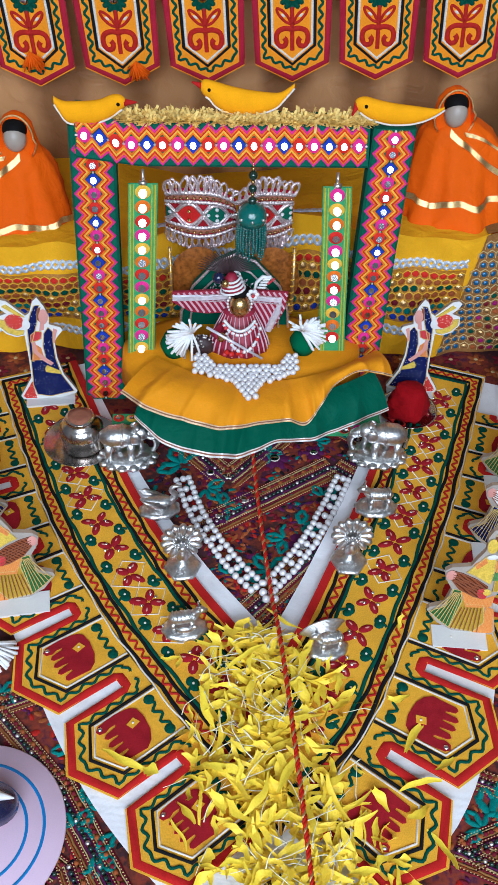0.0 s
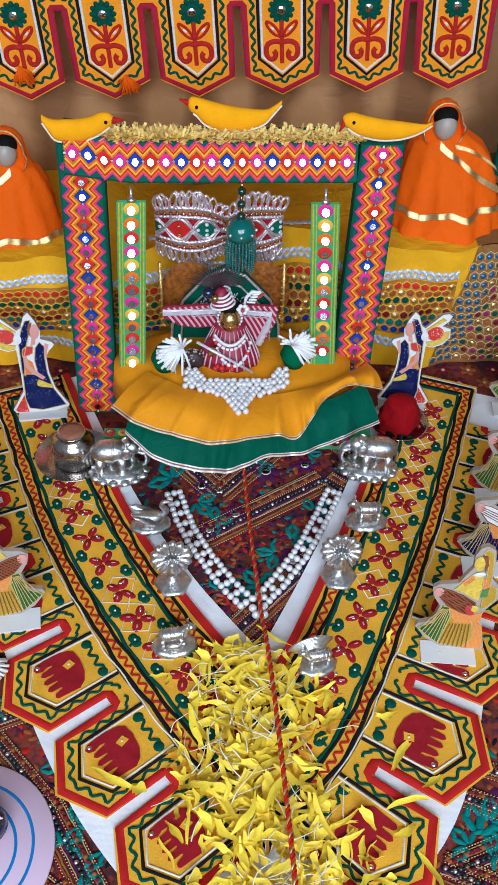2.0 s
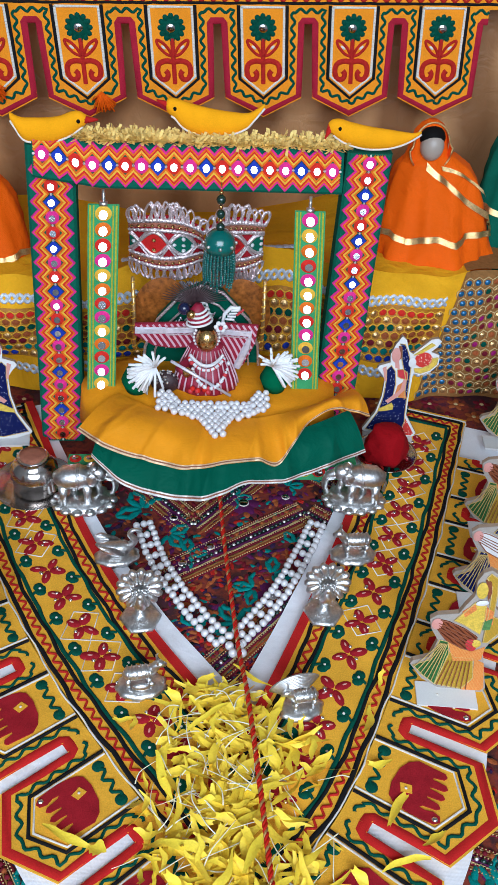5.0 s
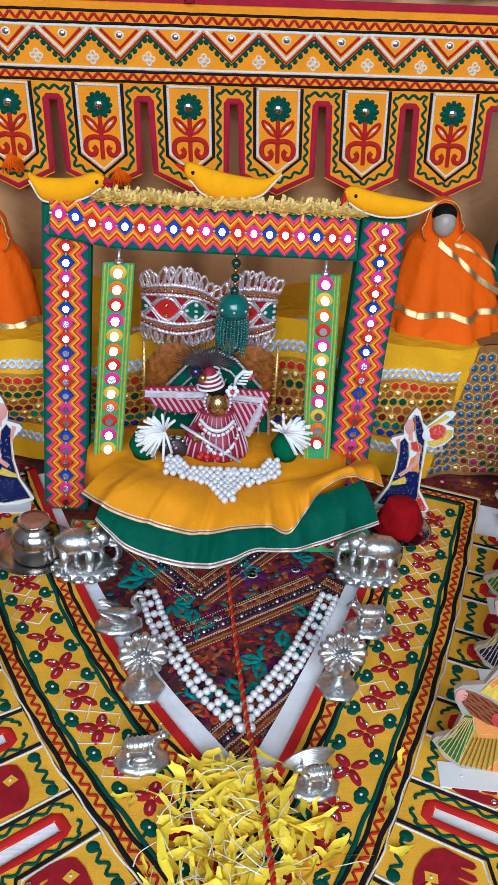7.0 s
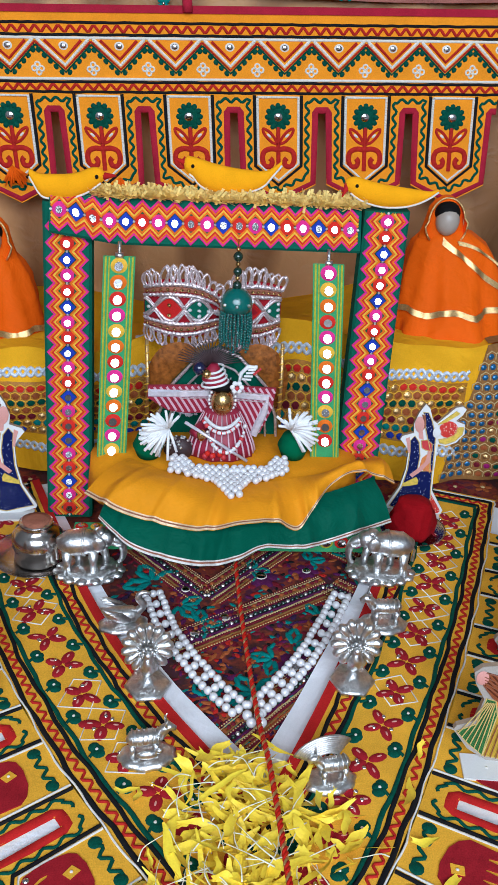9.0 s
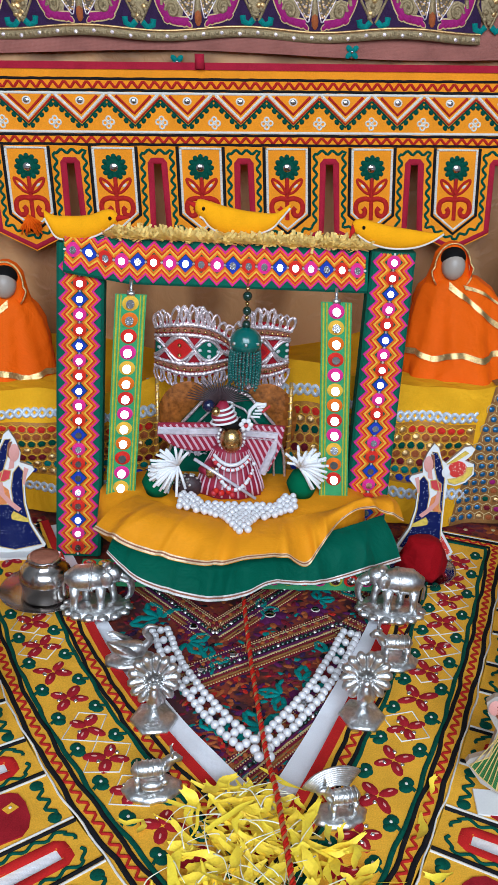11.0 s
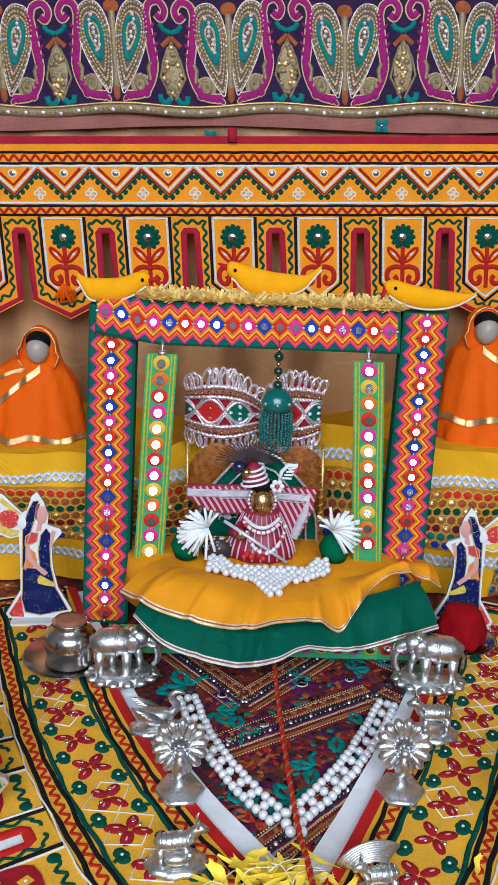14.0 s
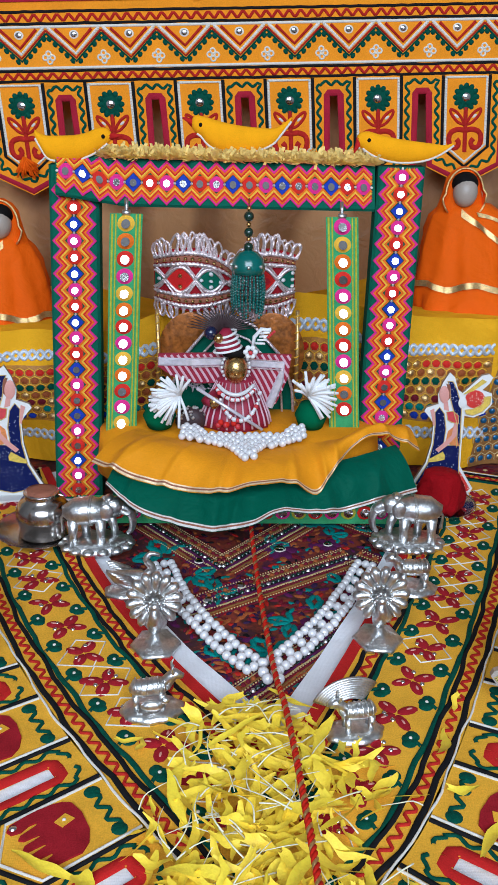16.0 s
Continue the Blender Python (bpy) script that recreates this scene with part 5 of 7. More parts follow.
# backrest of the seat: green arch between brown flanks
g = Geo()
g.prism([(-0.085, 0.0), (0.085, 0.0), (0.080, 0.052), (0.066, 0.088), (0.028, 0.124), (0.0, 0.134), (-0.028, 0.122), (-0.062, 0.088), (-0.080, 0.050)], -0.006, 0.0, "bottle_green_silk")


g.v = [(x * 0.84, -h, z) for x, z, h in g.v]
bk = thing("seat_back", (0.141, 1.105, 0.066), "peaked green silk backrest with silver edging and brown flanks", "backrest")
narrow = lambda u: u * 0.84
part("panel", g, bk)
for s in (-1, 1):
    g = Geo(lambda u, v, h: (narrow(u), -h, v))
    g.blob(s * 0.056, 0.090, 0.040, 0.044, -0.012, 0.0030, "copper_brocade", 0.35 * s, 32)
    part("flank", g, bk, "brown brocade flank")
g = Geo(lambda u, v, h: (narrow(u), 0.001 - h, v))
g.cord([(-0.085, 0), (-0.080, 0.050), (-0.062, 0.088), (-0.028, 0.122), (0, 0.134), (0.028, 0.124), (0.066, 0.088), (0.080, 0.052), (0.085, 0)], 0.004, 0.006, 0.002, "silver_zari")
g.cord([(-0.070, 0), (-0.066, 0.046), (-0.052, 0.078), (-0.022, 0.106), (0, 0.116), (0.022, 0.108), (0.054, 0.078), (0.066, 0.046), (0.070, 0)], 0.003, 0.006, 0.0015, "silver_zari")
random.seed(9)
for i in range(260):
    x = random.uniform(-0.06, 0.06)
    z = random.uniform(0.05, 0.112 - abs(x) * 0.75)
    g.blob(x, z, 0.003, 0.0012, 0.006, 0.001, "silver_lame", random.random() * 3, 6)
part("silver_edging", g, bk)

# ---- silver lace panel hanging behind the statue ----
lace = thing("lace_panel", (0.147, 1.150, 0.187), "silver lace cuffs with red and green diamonds and gold beads", "lace panel")


def lace_half(x0, x1, first, notch):
    """One cuff: bands bow round a row of diamonds; the edge by the notch drops."""
    w = x1 - x0
    mid = 0.043

    def m(u, v, h):
        q_ = min(max(u / w, 0.0), 1.0)
        end = q_ if notch > 0 else 1 - q_
        bow = 0.80 + 0.26 * math.sin(math.pi * q_)
        return (x0 + u, -h - 0.010 * math.sin(math.pi * q_), mid + (v - mid) * bow - 0.012 * end ** 5 * (v > mid))
    g = Geo(m)
    g.grid(16, 6, lambda a, b: (a * w, 0.010 + b * 0.066, 0.0), "maroon_felt")
    g.grid(16, 6, lambda a, b: (a * w, 0.010 + b * 0.066, -0.002), "maroon_felt")
    hp = part("cuff", g, lace, "maroon cuff covered in silver lace")
    for v0, d in ((0.016, -1), (0.070, 1)):
        g = Geo(m)
        n = int(w / 0.0072)
        for lay in range(2):
            for i in range(n):
                u = (i + 0.5 + 0.33 * lay) * w / n
                L, sl = random.uniform(0.017, 0.023), random.uniform(-0.004, 0.007) * (1, -0.7, 1.4)[lay]
                loop = [(u - 0.0022, v0), (u - 0.0042 + sl * 0.6, v0 + d * L * 0.55), (u + sl, v0 + d * L), (u + 0.0042 + sl * 0.7, v0 + d * L * 0.6), (u + 0.0022, v0)]
                g.cord([tuple(p) for p in through_points(loop, 4)], 0.0025, 0.0004 + 0.0014 * lay, 0.0022, "silver_zari")
        part("loop_fringe", g, hp, "fringe of silver thread loops")
    for v, wd in ((0.0150, 0.0046), (0.0265, 0.0044), (0.0595, 0.0044), (0.0710, 0.0046)):
        g = Geo(m)
        g.cord([(w * i / 60, v + 0.0008 * math.sin(i * 1.9)) for i in range(61)], wd, 0.0022, 0.0020, "silver_zari")
        part("silver_ribbon", g, hp)
    period = 0.0340
    for sg in (-1, 1):
        for thick, extra, hh in ((0.0040, 0.0, 0.0010), (0.0020, 0.0034, 0.0016)):
            g = Geo(m)
            pts = []
            for i in range(61):
                u = w * i / 60
                pts.append((u, mid + sg * (0.0135 + extra * 0.4) * abs(math.sin(math.pi * (u - first + period / 2) / period)) + sg * extra))
            g.cord(pts, thick, hh, 0.0022, "silver_zari")
            part("silver_wave", g, hp)
    for k in range(-1, 3):
        u = first + k * period
        pts = [(u + 0.0175 * math.cos(a) * abs(math.cos(a)), mid + 0.0132 * math.sin(a) * abs(math.sin(a))) for a in [2 * math.pi * i / 16 for i in range(16)]]
        pts = [(min(max(x, 0.001), w - 0.001), v) for x, v in pts]
        if u < -0.012 or u > w + 0.012:
            continue
        g = Geo(m)
        g.prism(pts, 0.0006, 0.0012, "green_cotton" if k % 2 else "red_felt")
        dm = part("diamond", g, hp, "green felt diamond" if k % 2 else "red felt diamond")
        spots = ((0, 0.0085), (0, -0.0085), (-0.0105, 0), (0.0105, 0), (0, 0)) if k % 2 else ((0, 0.0045), (0, -0.0070))
        for du, dv in spots:
            if 0.002 < u + du < w - 0.002:
                g = Geo(m)
                g.ball((u + du, mid + dv, 0.0022), 0.0026, "pearl" if k % 2 else "brass", 8)
                part("bead", g, dm)
    for v in (0.0208, 0.0652):
        g = Geo(m)
        g.cord([(w * i / 40, v) for i in range(41)], 0.0052, 0.0008, 0.0008, "copper_rust")
        row = part("bead_braid", g, hp, "brown braid carrying gold beads")
        for i in range(11):
            gb = Geo(m)
            gb.ball(((i + 0.5) * w / 11, v, 0.0030), 0.0021, "brass", 8)
            part("gold_bead", gb, row)


random.seed(77)
lace_half(-0.0915, -0.0055, 0.0290, 1)
lace_half(-0.0025, 0.0645, 0.0300, -1)
for x, y0 in ((0.061, 1.098), (0.212, 1.098)):
    g = Geo()
    g.tube([(0, 0, 0), (0.001, 0.004, 0.045), (0, 0.008, 0.09)], 0.0021, "gold_zari", 10)
    for k in range(10):
        g.tube([(0.0023 * math.cos(a), 0.0008 * k + 0.0023 * math.sin(a), 0.009 * k + 0.0008 * a) for a in [2 * math.pi * i / 10 for i in range(11)]], 0.0007, "gold_yellow_thread", 5)
    whole("gold_cord", g, (x, y0, 0.115), "twisted gold cord holding the seat", "cord", "seat cords")

# ---- green bolsters with white yarn tassels ----
random.seed(21)


def bolster(x, y, z, side):
    b = thing("bolster", (x, y, z), "round green felt bolster end with a white yarn tassel", "bolster", "bolsters of the seat")
    g = Geo()
    g.loft([(0, 0.03, -0.004, 0.002, 0.002), (0, 0.004, -0.012, 0.013, 0.016), (0, 0.004, 0.0, 0.0175, 0.02), (0, 0.004, 0.012, 0.012, 0.015), (0, 0.004, 0.017, 0.002, 0.002)], "green_felt", 18)
    part("cushion", g, b)
    g = Geo()
    for k in range(64):
        a = (math.pi if side > 0.5 else 0.7) + random.gauss(0, 0.75)
        d = Vector((math.cos(a), -random.uniform(0.15, 0.6), math.sin(a) * 0.85)).normalized()
        r = random.uniform(0.022, 0.034)
        o = Vector((side * 0.022 - (0.012 if side < 0.5 else 0.0), -0.010, 0.026))
        g.tube([o, o + d * r * 0.5, o + d * r + Vector((0, 0, -0.003))], [0.0014, 0.0017, 0.0015], "white_yarn", 6)
    part("tassel", g, b, "white yarn tassel")


bolster(0.066, 1.040, 0.108, 1)
bolster(0.226, 1.050, 0.105, 0.3)

# ---- bead tassel hanging from the beam ----
ts = thing("bead_tassel", (0.158, 1.095, 0.205), "green bead tassel under a domed cap hanging from the beam", "tassel")
g = Geo()
g.lathe([(0.0175, 0.0), (0.0178, 0.007), (0.0155, 0.015), (0.010, 0.021), (0.002, 0.024)], "teal_bead", (0, 0, 0.043), 20)
cap = part("cap", g, ts, "teal dome cap")
g = Geo()
for i in range(8):
    a = 2 * math.pi * i / 8
    g.ball((0.0180 * math.cos(a), 0.0180 * math.sin(a), 0.051), 0.0021, "silver", 6)
part("stud", g, cap)
g = Geo()
for i in range(26):
    a = 2 * math.pi * i / 26
    r = 0.0155
    for k in range(14):
        q = k / 13
        g.ball((r * math.cos(a) * (1 + 0.12 * math.sin(q * 3)), r * math.sin(a), 0.043 - q * (0.040 + 0.006 * math.sin(i * 5))), 0.0017, "teal_bead", 6)
part("bead_fringe", g, ts, "strings of tiny teal beads")
g = Geo()
for z, r, nm in ((0.069, 0.0052, "dark_bead"), (0.077, 0.0026, "brass"), (0.084, 0.0050, "dark_bead"), (0.092, 0.0026, "brass"), (0.100, 0.0054, "dark_bead"), (0.108, 0.0026, "brass")):
    g.ball((0, 0.0005 * (z > 0.08), z), r, nm, 12)
g.tube([(0, 0, 0.062), (0, 0.004, 0.118)], 0.0007, "brass", 6)
part("bead_string", g, ts)

# ---- felt birds on the beam ----


def bird(at, length, facing, sections, beak_to, turn=0.0):
    """Flat stuffed felt: sections give place along the length, underside and back."""
    b = thing("felt_bird", at, "stuffed yellow felt bird with a red beak on the swing beam", "toy bird", "felt birds on the beam", turn)
    s, L = facing, length
    sections = [(q, lo * 0.76, up * 0.76) for q, lo, up in sections]
    run = [tuple(p) for p in through_points(sections, 3)]
    g, n = Geo(), 14
    vs = []
    for q, lo, up in run:
        half = max((up - lo) / 2, 0.0012)
        fat = 0.0085 * min(1.0, half / 0.014) ** 0.8
        vs += [(s * L * q, fat * math.cos(a), (lo + up) / 2 + half * math.sin(a)) for a in [2 * math.pi * i / n for i in range(n)]]
    m = len(run)
    fs = [(j * n + i, j * n + (i + 1) % n, (j + 1) * n + (i + 1) % n, (j + 1) * n + i) for j in range(m - 1) for i in range(n)]
    g.raw(vs, fs + [tuple(reversed(range(n))), tuple(range((m - 1) * n, m * n))], "yellow_felt", True)
    part("body", g, b)
    q, lo, up = sections[-1]
    g = Geo()
    g.tube([(s * L * (q - 0.03), 0, (lo + up) / 2), (s * L * beak_to[0], -0.002, beak_to[1])], [0.0042, 0.0008], "red_felt", 8)
    part("beak", g, b, "red felt beak")
    q, lo, up = sections[-3]
    g = Geo()
    g.ball((s * L * q, -0.0062, up - 0.0085), (0.0020, 0.0016, 0.0022), "doll_hair", 8)
    part("eye", g, b, "black stitched eye")
    g = Geo()
    g.tube([(s * L * q, -0.003, lo + 0.0002) for q, lo, up in run[:-4]], 0.0011, "white_thread", 6)
    part("seam_cord", g, b, "white seam cord")


bird((-0.018, 1.110, 0.355), 0.075, 1, [(-0.51, 0.029, 0.040), (-0.45, 0.018, 0.036), (-0.36, 0.004, 0.033), (-0.22, 0.0006, 0.033), (0.0, 0.001, 0.034), (0.16, 0.006, 0.037), (0.29, 0.012, 0.0425), (0.40, 0.020, 0.044), (0.47, 0.025, 0.041), (0.51, 0.029, 0.036)], (0.66, 0.026))
bird((0.150, 1.120, 0.364), 0.100, -1, [(-0.50, 0.042, 0.048), (-0.40, 0.025, 0.038), (-0.32, 0.013, 0.0335), (-0.17, 0.004, 0.034), (0.0, 0.0, 0.036), (0.18, 0.001, 0.040), (0.33, 0.0095, 0.045), (0.41, 0.021, 0.0475), (0.47, 0.026, 0.048), (0.50, 0.031, 0.044)], (0.60, 0.034), -4)
bird((0.316, 1.116, 0.357), 0.099, -1, [(-0.50, 0.024, 0.0275), (-0.42, 0.016, 0.0245), (-0.30, 0.0076, 0.026), (-0.14, 0.002, 0.0285), (0.08, 0.001, 0.032), (0.27, 0.0065, 0.037), (0.38, 0.0133, 0.0407), (0.46, 0.021, 0.039), (0.495, 0.026, 0.035)], (0.52, 0.010))
random.seed(8)
g = Geo()
for i in range(620):
    x = random.uniform(0.008, 0.288)
    o = Vector((x, 1.114 + 0.010 * x / 0.3 + random.uniform(-0.008, 0.006), 0.3605 - 0.005 * x / 0.3))
    for k in range(5):
        d = Vector((random.uniform(-1, 1), random.uniform(-0.9, 0.5), random.uniform(-0.1, 1.0))).normalized() * random.uniform(0.006, 0.016)
        side_ = d.cross(Vector((0.3, 0.5, 0.8))).normalized() * 0.0012
        g.raw([o - side_, o + side_, o + d + side_ * 1.3, o + d - side_ * 1.3], [(0, 1, 2, 3)], "marigold_fringe")
whole("flower_garland", g, (0, 0, 0), "fluffy pale yellow flower garland along the swing beam", "garland", kind="stuff")

# ---- step behind, under a yellow cloth ----
step = thing("covered_step", (0.15, 1.165, 0.0), "low step covered with yellow cloth trimmed with silver and sequin net", "covered step")


def step_map(u, v, h):
    top = 0.155 + 0.05 * (u + 0.15 + 0.126) + 0.030 * math.exp(-((u - 0.01) / 0.135) ** 4) * math.exp(-max(0.0, -h) / 0.07)
    top -= 0.034 * (1 - math.exp(-max(0.0, -h) / 0.10)) * math.exp(-((u - 0.01) / 0.165) ** 4)
    z = v * top / 0.17
    return (u, 0.012 * v / 0.17 - h + 0.006 * math.sin(u * 19) + 0.005 * math.sin(u * 43 + v * 30) + 0.003 * math.sin(u * 88 - v * 50), z + 0.004 * math.sin(u * 14) * v / 0.17)


g = Geo(step_map)
g.grid(300, 10, lambda a, b: (-0.75 + 1.075 * a + 0.0, b * 0.172, 0.0), "step_yellow")
g.grid(300, 12, lambda a, b: (-0.75 + 1.075 * a, 0.172, -0.27 * b), "step_yellow")
part("yellow_cloth", g, step)
g = Geo(step_map)
g.grid(150, 10, lambda a, b: (0.28 + 0.04 * b + 0.5 * a, b * 0.172, 0.0016), "pewter_net")
g.grid(150, 3, lambda a, b: (0.32 + 0.5 * a, 0.1735, 0.0016 - 0.27 * b), "pewter_net")
part("net_cloth", g, step, "bronze net cloth with blue and red sequins")
g = Geo(step_map)
for v in (0.138, 0.040):
    for ph in (0, 3.14):
        g.cord([(u, v + 0.0052 * math.sin(u * 330 + ph) + 0.003 * math.sin(u * 21 + v * 90)) for u in [-0.75 + 1.05 * i / 520 for i in range(521)]], 0.0046, 0, 0.0022, "trim_silver")
part("silver_trim", g, step, "braided silver trim")


def step_top(u, d, h):
    p = step_map(u, 0.172, -d)
    return (p[0], p[1], p[2] + 0.001 + h)


for d in (0.060,):
    g = Geo(step_top)
    for ph in (0, 3.14):
        g.cord([(u, d + 0.0052 * math.sin(u * 330 + ph) + 0.006 * math.sin(u * 17 + d * 90)) for u in [-0.11 + 0.24 * i / 130 for i in range(131)]], 0.0058, 0, 0.0024, "trim_silver")
    part("top_trim", g, step, "braided silver trim")
random.seed(2)
g = Geo(step_map)
g.grid(300, 6, lambda a, b: (-0.75 + 1.05 * a, 0.056 + 0.072 * b, 0.0006), "net_amber")
part("net_ground", g, step, "amber ground of the sequin net")
g, gs = Geo(step_map), Geo(step_map)
for row in range(7):
    v = 0.062 + row * 0.0095
    for i in range(88):
        u = -0.75 + i * 0.012 + 0.006 * (row % 2)
        if u > 0.30:
            continue
        nm = ("blue_thread", "teal_thread", "wine_thread", "rust_thread", "green_thread", "rust_thread", "scarlet_thread")[row]
        gs.blob(u, v, 0.0050, 0.0044, 0.0010, 0.0016, nm if random.random() < 0.85 else "gold_zari", 0, 6)
        g.cord([(u - 0.006, v - 0.0024), (u - 0.006, v + 0.0024), (u, v + 0.0058), (u + 0.006, v + 0.0024)], 0.0010, 0.001, 0.0014, "gold_yellow_thread")
for row in range(14):
    for i in range(42):
        v = 0.008 + row * 0.0115
        u = 0.284 + 0.23 * v + i * 0.012 + 0.006 * (row % 2)
        gs.blob(u, v, 0.0042, 0.0036, 0.0018, 0.0014, "sky_sequin" if i < 3 or (i % 17 == 9 and row % 2) else ("wine_thread", "magenta_thread", "green_thread", "gold_zari", "rust_thread")[(i + 2 * row) % 5], 0, 6)
        g.cord([(u - 0.006, v - 0.003), (u - 0.006, v + 0.003), (u, v + 0.0065), (u + 0.006, v + 0.003)], 0.0009, 0.0014, 0.0014, "cream_thread")
tagged(part("sequin", gs, step, "rows of coloured sequins"), kind="stuff")
tagged(part("hexagon_net", g, step, "gold hexagonal netting"), kind="stuff")

# ---- dolls in saffron veils ----


def veiled_doll(at, cloth, mirror=1, turn=0.0, label="", sway=1.0):
    g = Geo(lambda x, y, z: (mirror * x, y, z))
    fold = lambda a, t: 1 + (0.110 * math.sin(a * 5 + 1 + 5 * t) + 0.070 * math.sin(a * 11 - 7 * t) + 0.030 * math.sin(a * 19 + 9 * t)) * (1 - t) ** 0.5 * (0.4 + 0.6 * abs(math.sin(a))) + 0.10 * (1 - abs(math.sin(a * 3.5 + 2.2 * t + 0.6))) ** 4 * (1 - t) ** 0.4
    w = sway
    rings = [(0.012 * w, -0.022, -0.020, 0.073, 0.054), (0.012 * w, -0.021, 0.000, 0.0725, 0.053), (0.012 * w, -0.018, 0.022, 0.0715, 0.0515), (0.012 * w, -0.016, 0.033, 0.071, 0.050), (0.010 * w, -0.008, 0.050, 0.068, 0.046), (0.009 * w, 0.001, 0.072, 0.064, 0.041), (0.007 * w, 0.005, 0.095, 0.060, 0.036), (0.004 * w, 0.007, 0.118, 0.054, 0.031), (0.000, 0.008, 0.134, 0.046, 0.026), (-0.004, 0.009, 0.147, 0.030, 0.020), (-0.008, 0.008, 0.152, 0.012, 0.012)]
    g.loft(rings, cloth, 72, fold)

    def ribbon(pts, wide):
        """A flat gold ribbon lying on the cloth; points are turn and height."""
        run = through_points([(a_, z_, 0) for a_, z_ in pts], 10)
        vs = []
        for p in run:
            for dz in (-wide / 2, wide / 2):
                z_ = p.y + dz
                j = max(k for k in range(len(rings) - 1) if rings[k][2] <= max(z_, -0.02))
                f = (z_ - rings[j][2]) / (rings[j + 1][2] - rings[j][2])
                c = [rings[j][k] + (rings[j + 1][k] - rings[j][k]) * f for k in range(5)]
                sc = fold(p.x, (j + f) / (len(rings) - 1)) * 1.055
                vs.append((c[0] + (c[3] * sc + 0.001) * math.cos(p.x), c[1] + (c[4] * sc + 0.001) * math.sin(p.x), z_))
        g.raw(vs, [(2 * i, 2 * i + 2, 2 * i + 3, 2 * i + 1) for i in range(len(run) - 1)], "gold_zari", True)
    ribbon([(-1.9, 0.140), (-1.5, 0.126), (-1.15, 0.108), (-0.75, 0.090), (-0.35, 0.074), (0.1, 0.062)], 0.0085)
    ribbon([(-3.2, 0.053), (-2.6, 0.058), (-2.2, 0.053), (-1.75, 0.061), (-1.3, 0.056), (-0.85, 0.061), (-0.4, 0.060), (0.15, 0.066)], 0.0066)
    ribbon([(-1.45, 0.138), (-1.1, 0.134), (-0.75, 0.122), (-0.55, 0.105)], 0.0050)
    body_end = len(g.v)
    g.ball((-0.012, -0.012, 0.1655), (0.0165, 0.0160, 0.0195), "doll_skin", 24)
    g.ball((-0.012, -0.006, 0.1755), (0.0180, 0.0170, 0.0155), "doll_hair", 20)
    g.loft([(-0.006, 0.009, 0.100, 0.044, 0.020), (-0.009, 0.008, 0.122, 0.041, 0.020), (-0.011, 0.007, 0.140, 0.035, 0.019), (-0.012, 0.006, 0.152, 0.030, 0.017), (-0.012, 0.006, 0.165, 0.0265, 0.017), (-0.012, 0.006, 0.180, 0.0235, 0.016), (-0.012, 0.005, 0.190, 0.016, 0.013), (-0.012, 0.004, 0.196, 0.006, 0.006)], cloth, 24)
    hood = [((-0.012 + (0.0255 if math.sin(a) > 0 else 0.030) * math.cos(a), -0.010 + 0.004 * math.sin(a), 0.163 + (0.0320 if math.sin(a) > 0 else 0.034) * math.sin(a))) for a in [math.pi * (-0.25 + 1.5 * i / 24) for i in range(25)]]
    for j in range(24):
        p, q_ = Vector(hood[j]), Vector(hood[j + 1])
        c = Vector((-0.012, 0.010, 0.160))
        vs = [p, q_, c + (q_ - c) * 0.95 + Vector((0, 0.012, 0)), c + (p - c) * 0.95 + Vector((0, 0.012, 0))]
        g.raw(vs, [(0, 1, 2, 3)], cloth, True)
    g.tube([Vector(p) for p in hood], 0.0014, "gold_zari", 6)
    g.v[body_end:] = [(mirror * -0.012 + (x - mirror * -0.012) * 0.87, y * 0.90, 0.140 + (z - 0.140) * 0.90) for x, y, z in g.v[body_end:]]
    ob = whole("veiled_doll", g, at, label, "doll", "veiled dolls on the step", turn)
    return ob


veiled_doll((0.428, 1.255, 0.152), "saffron_silk", 1, 0, "cloth doll in a saffron veil with gold edging on the step")
veiled_doll((-0.147, 1.262, 0.108), "saffron_silk", -1, 0, "cloth doll wrapped in a saffron sari sitting on the step", 0.0)
veiled_doll((0.562, 1.290, 0.172), "green_cotton", 1, -8, "cloth doll in a dark green veil on the step")

# ---- water vessel on a tray, and a red wrapped pot ----
tray = thing("steel_tray", (-0.048, 0.970, 0.006), "shallow round steel tray standing on the floor toran", "tray")
g = Geo(lambda x, y, z: (x * 1.04, y * 1.04, z))
g.lathe([(0.001, 0.0), (0.030, 0.0), (0.038, 0.004), (0.0445, 0.009), (0.0455, 0.0095), (0.044, 0.0085), (0.036, 0.0045), (0.029, 0.0018), (0.001, 0.0016)], "steel", n=40)
part("dish", g, tray)
pot = thing("steel_pot", (-0.047, 0.970, 0.0085), "upturned steel water pot with rust red paste on top", "pot")
g = Geo(lambda x, y, z: (x * 1.02, y * 1.02, z * 0.86))
g.lathe([(0.024, 0.0), (0.025, 0.002), (0.0235, 0.008), (0.0245, 0.014), (0.0262, 0.022), (0.0258, 0.034), (0.021, 0.042), (0.0165, 0.045), (0.0160, 0.050), (0.0175, 0.052), (0.0165, 0.053), (0.001, 0.0525)], "steel", n=40)
part("body", g, pot)
g = Geo(lambda x, y, z: (x * 1.02, y * 1.02, z * 0.86))
g.lathe([(0.0145, 0.052), (0.0142, 0.0546), (0.008, 0.0556), (0.001, 0.0552)], "copper_rust", n=24, wave=lambda a, z: 1 + 0.05 * math.sin(3 * a))
part("paste", g, pot, "dried rust red paste")
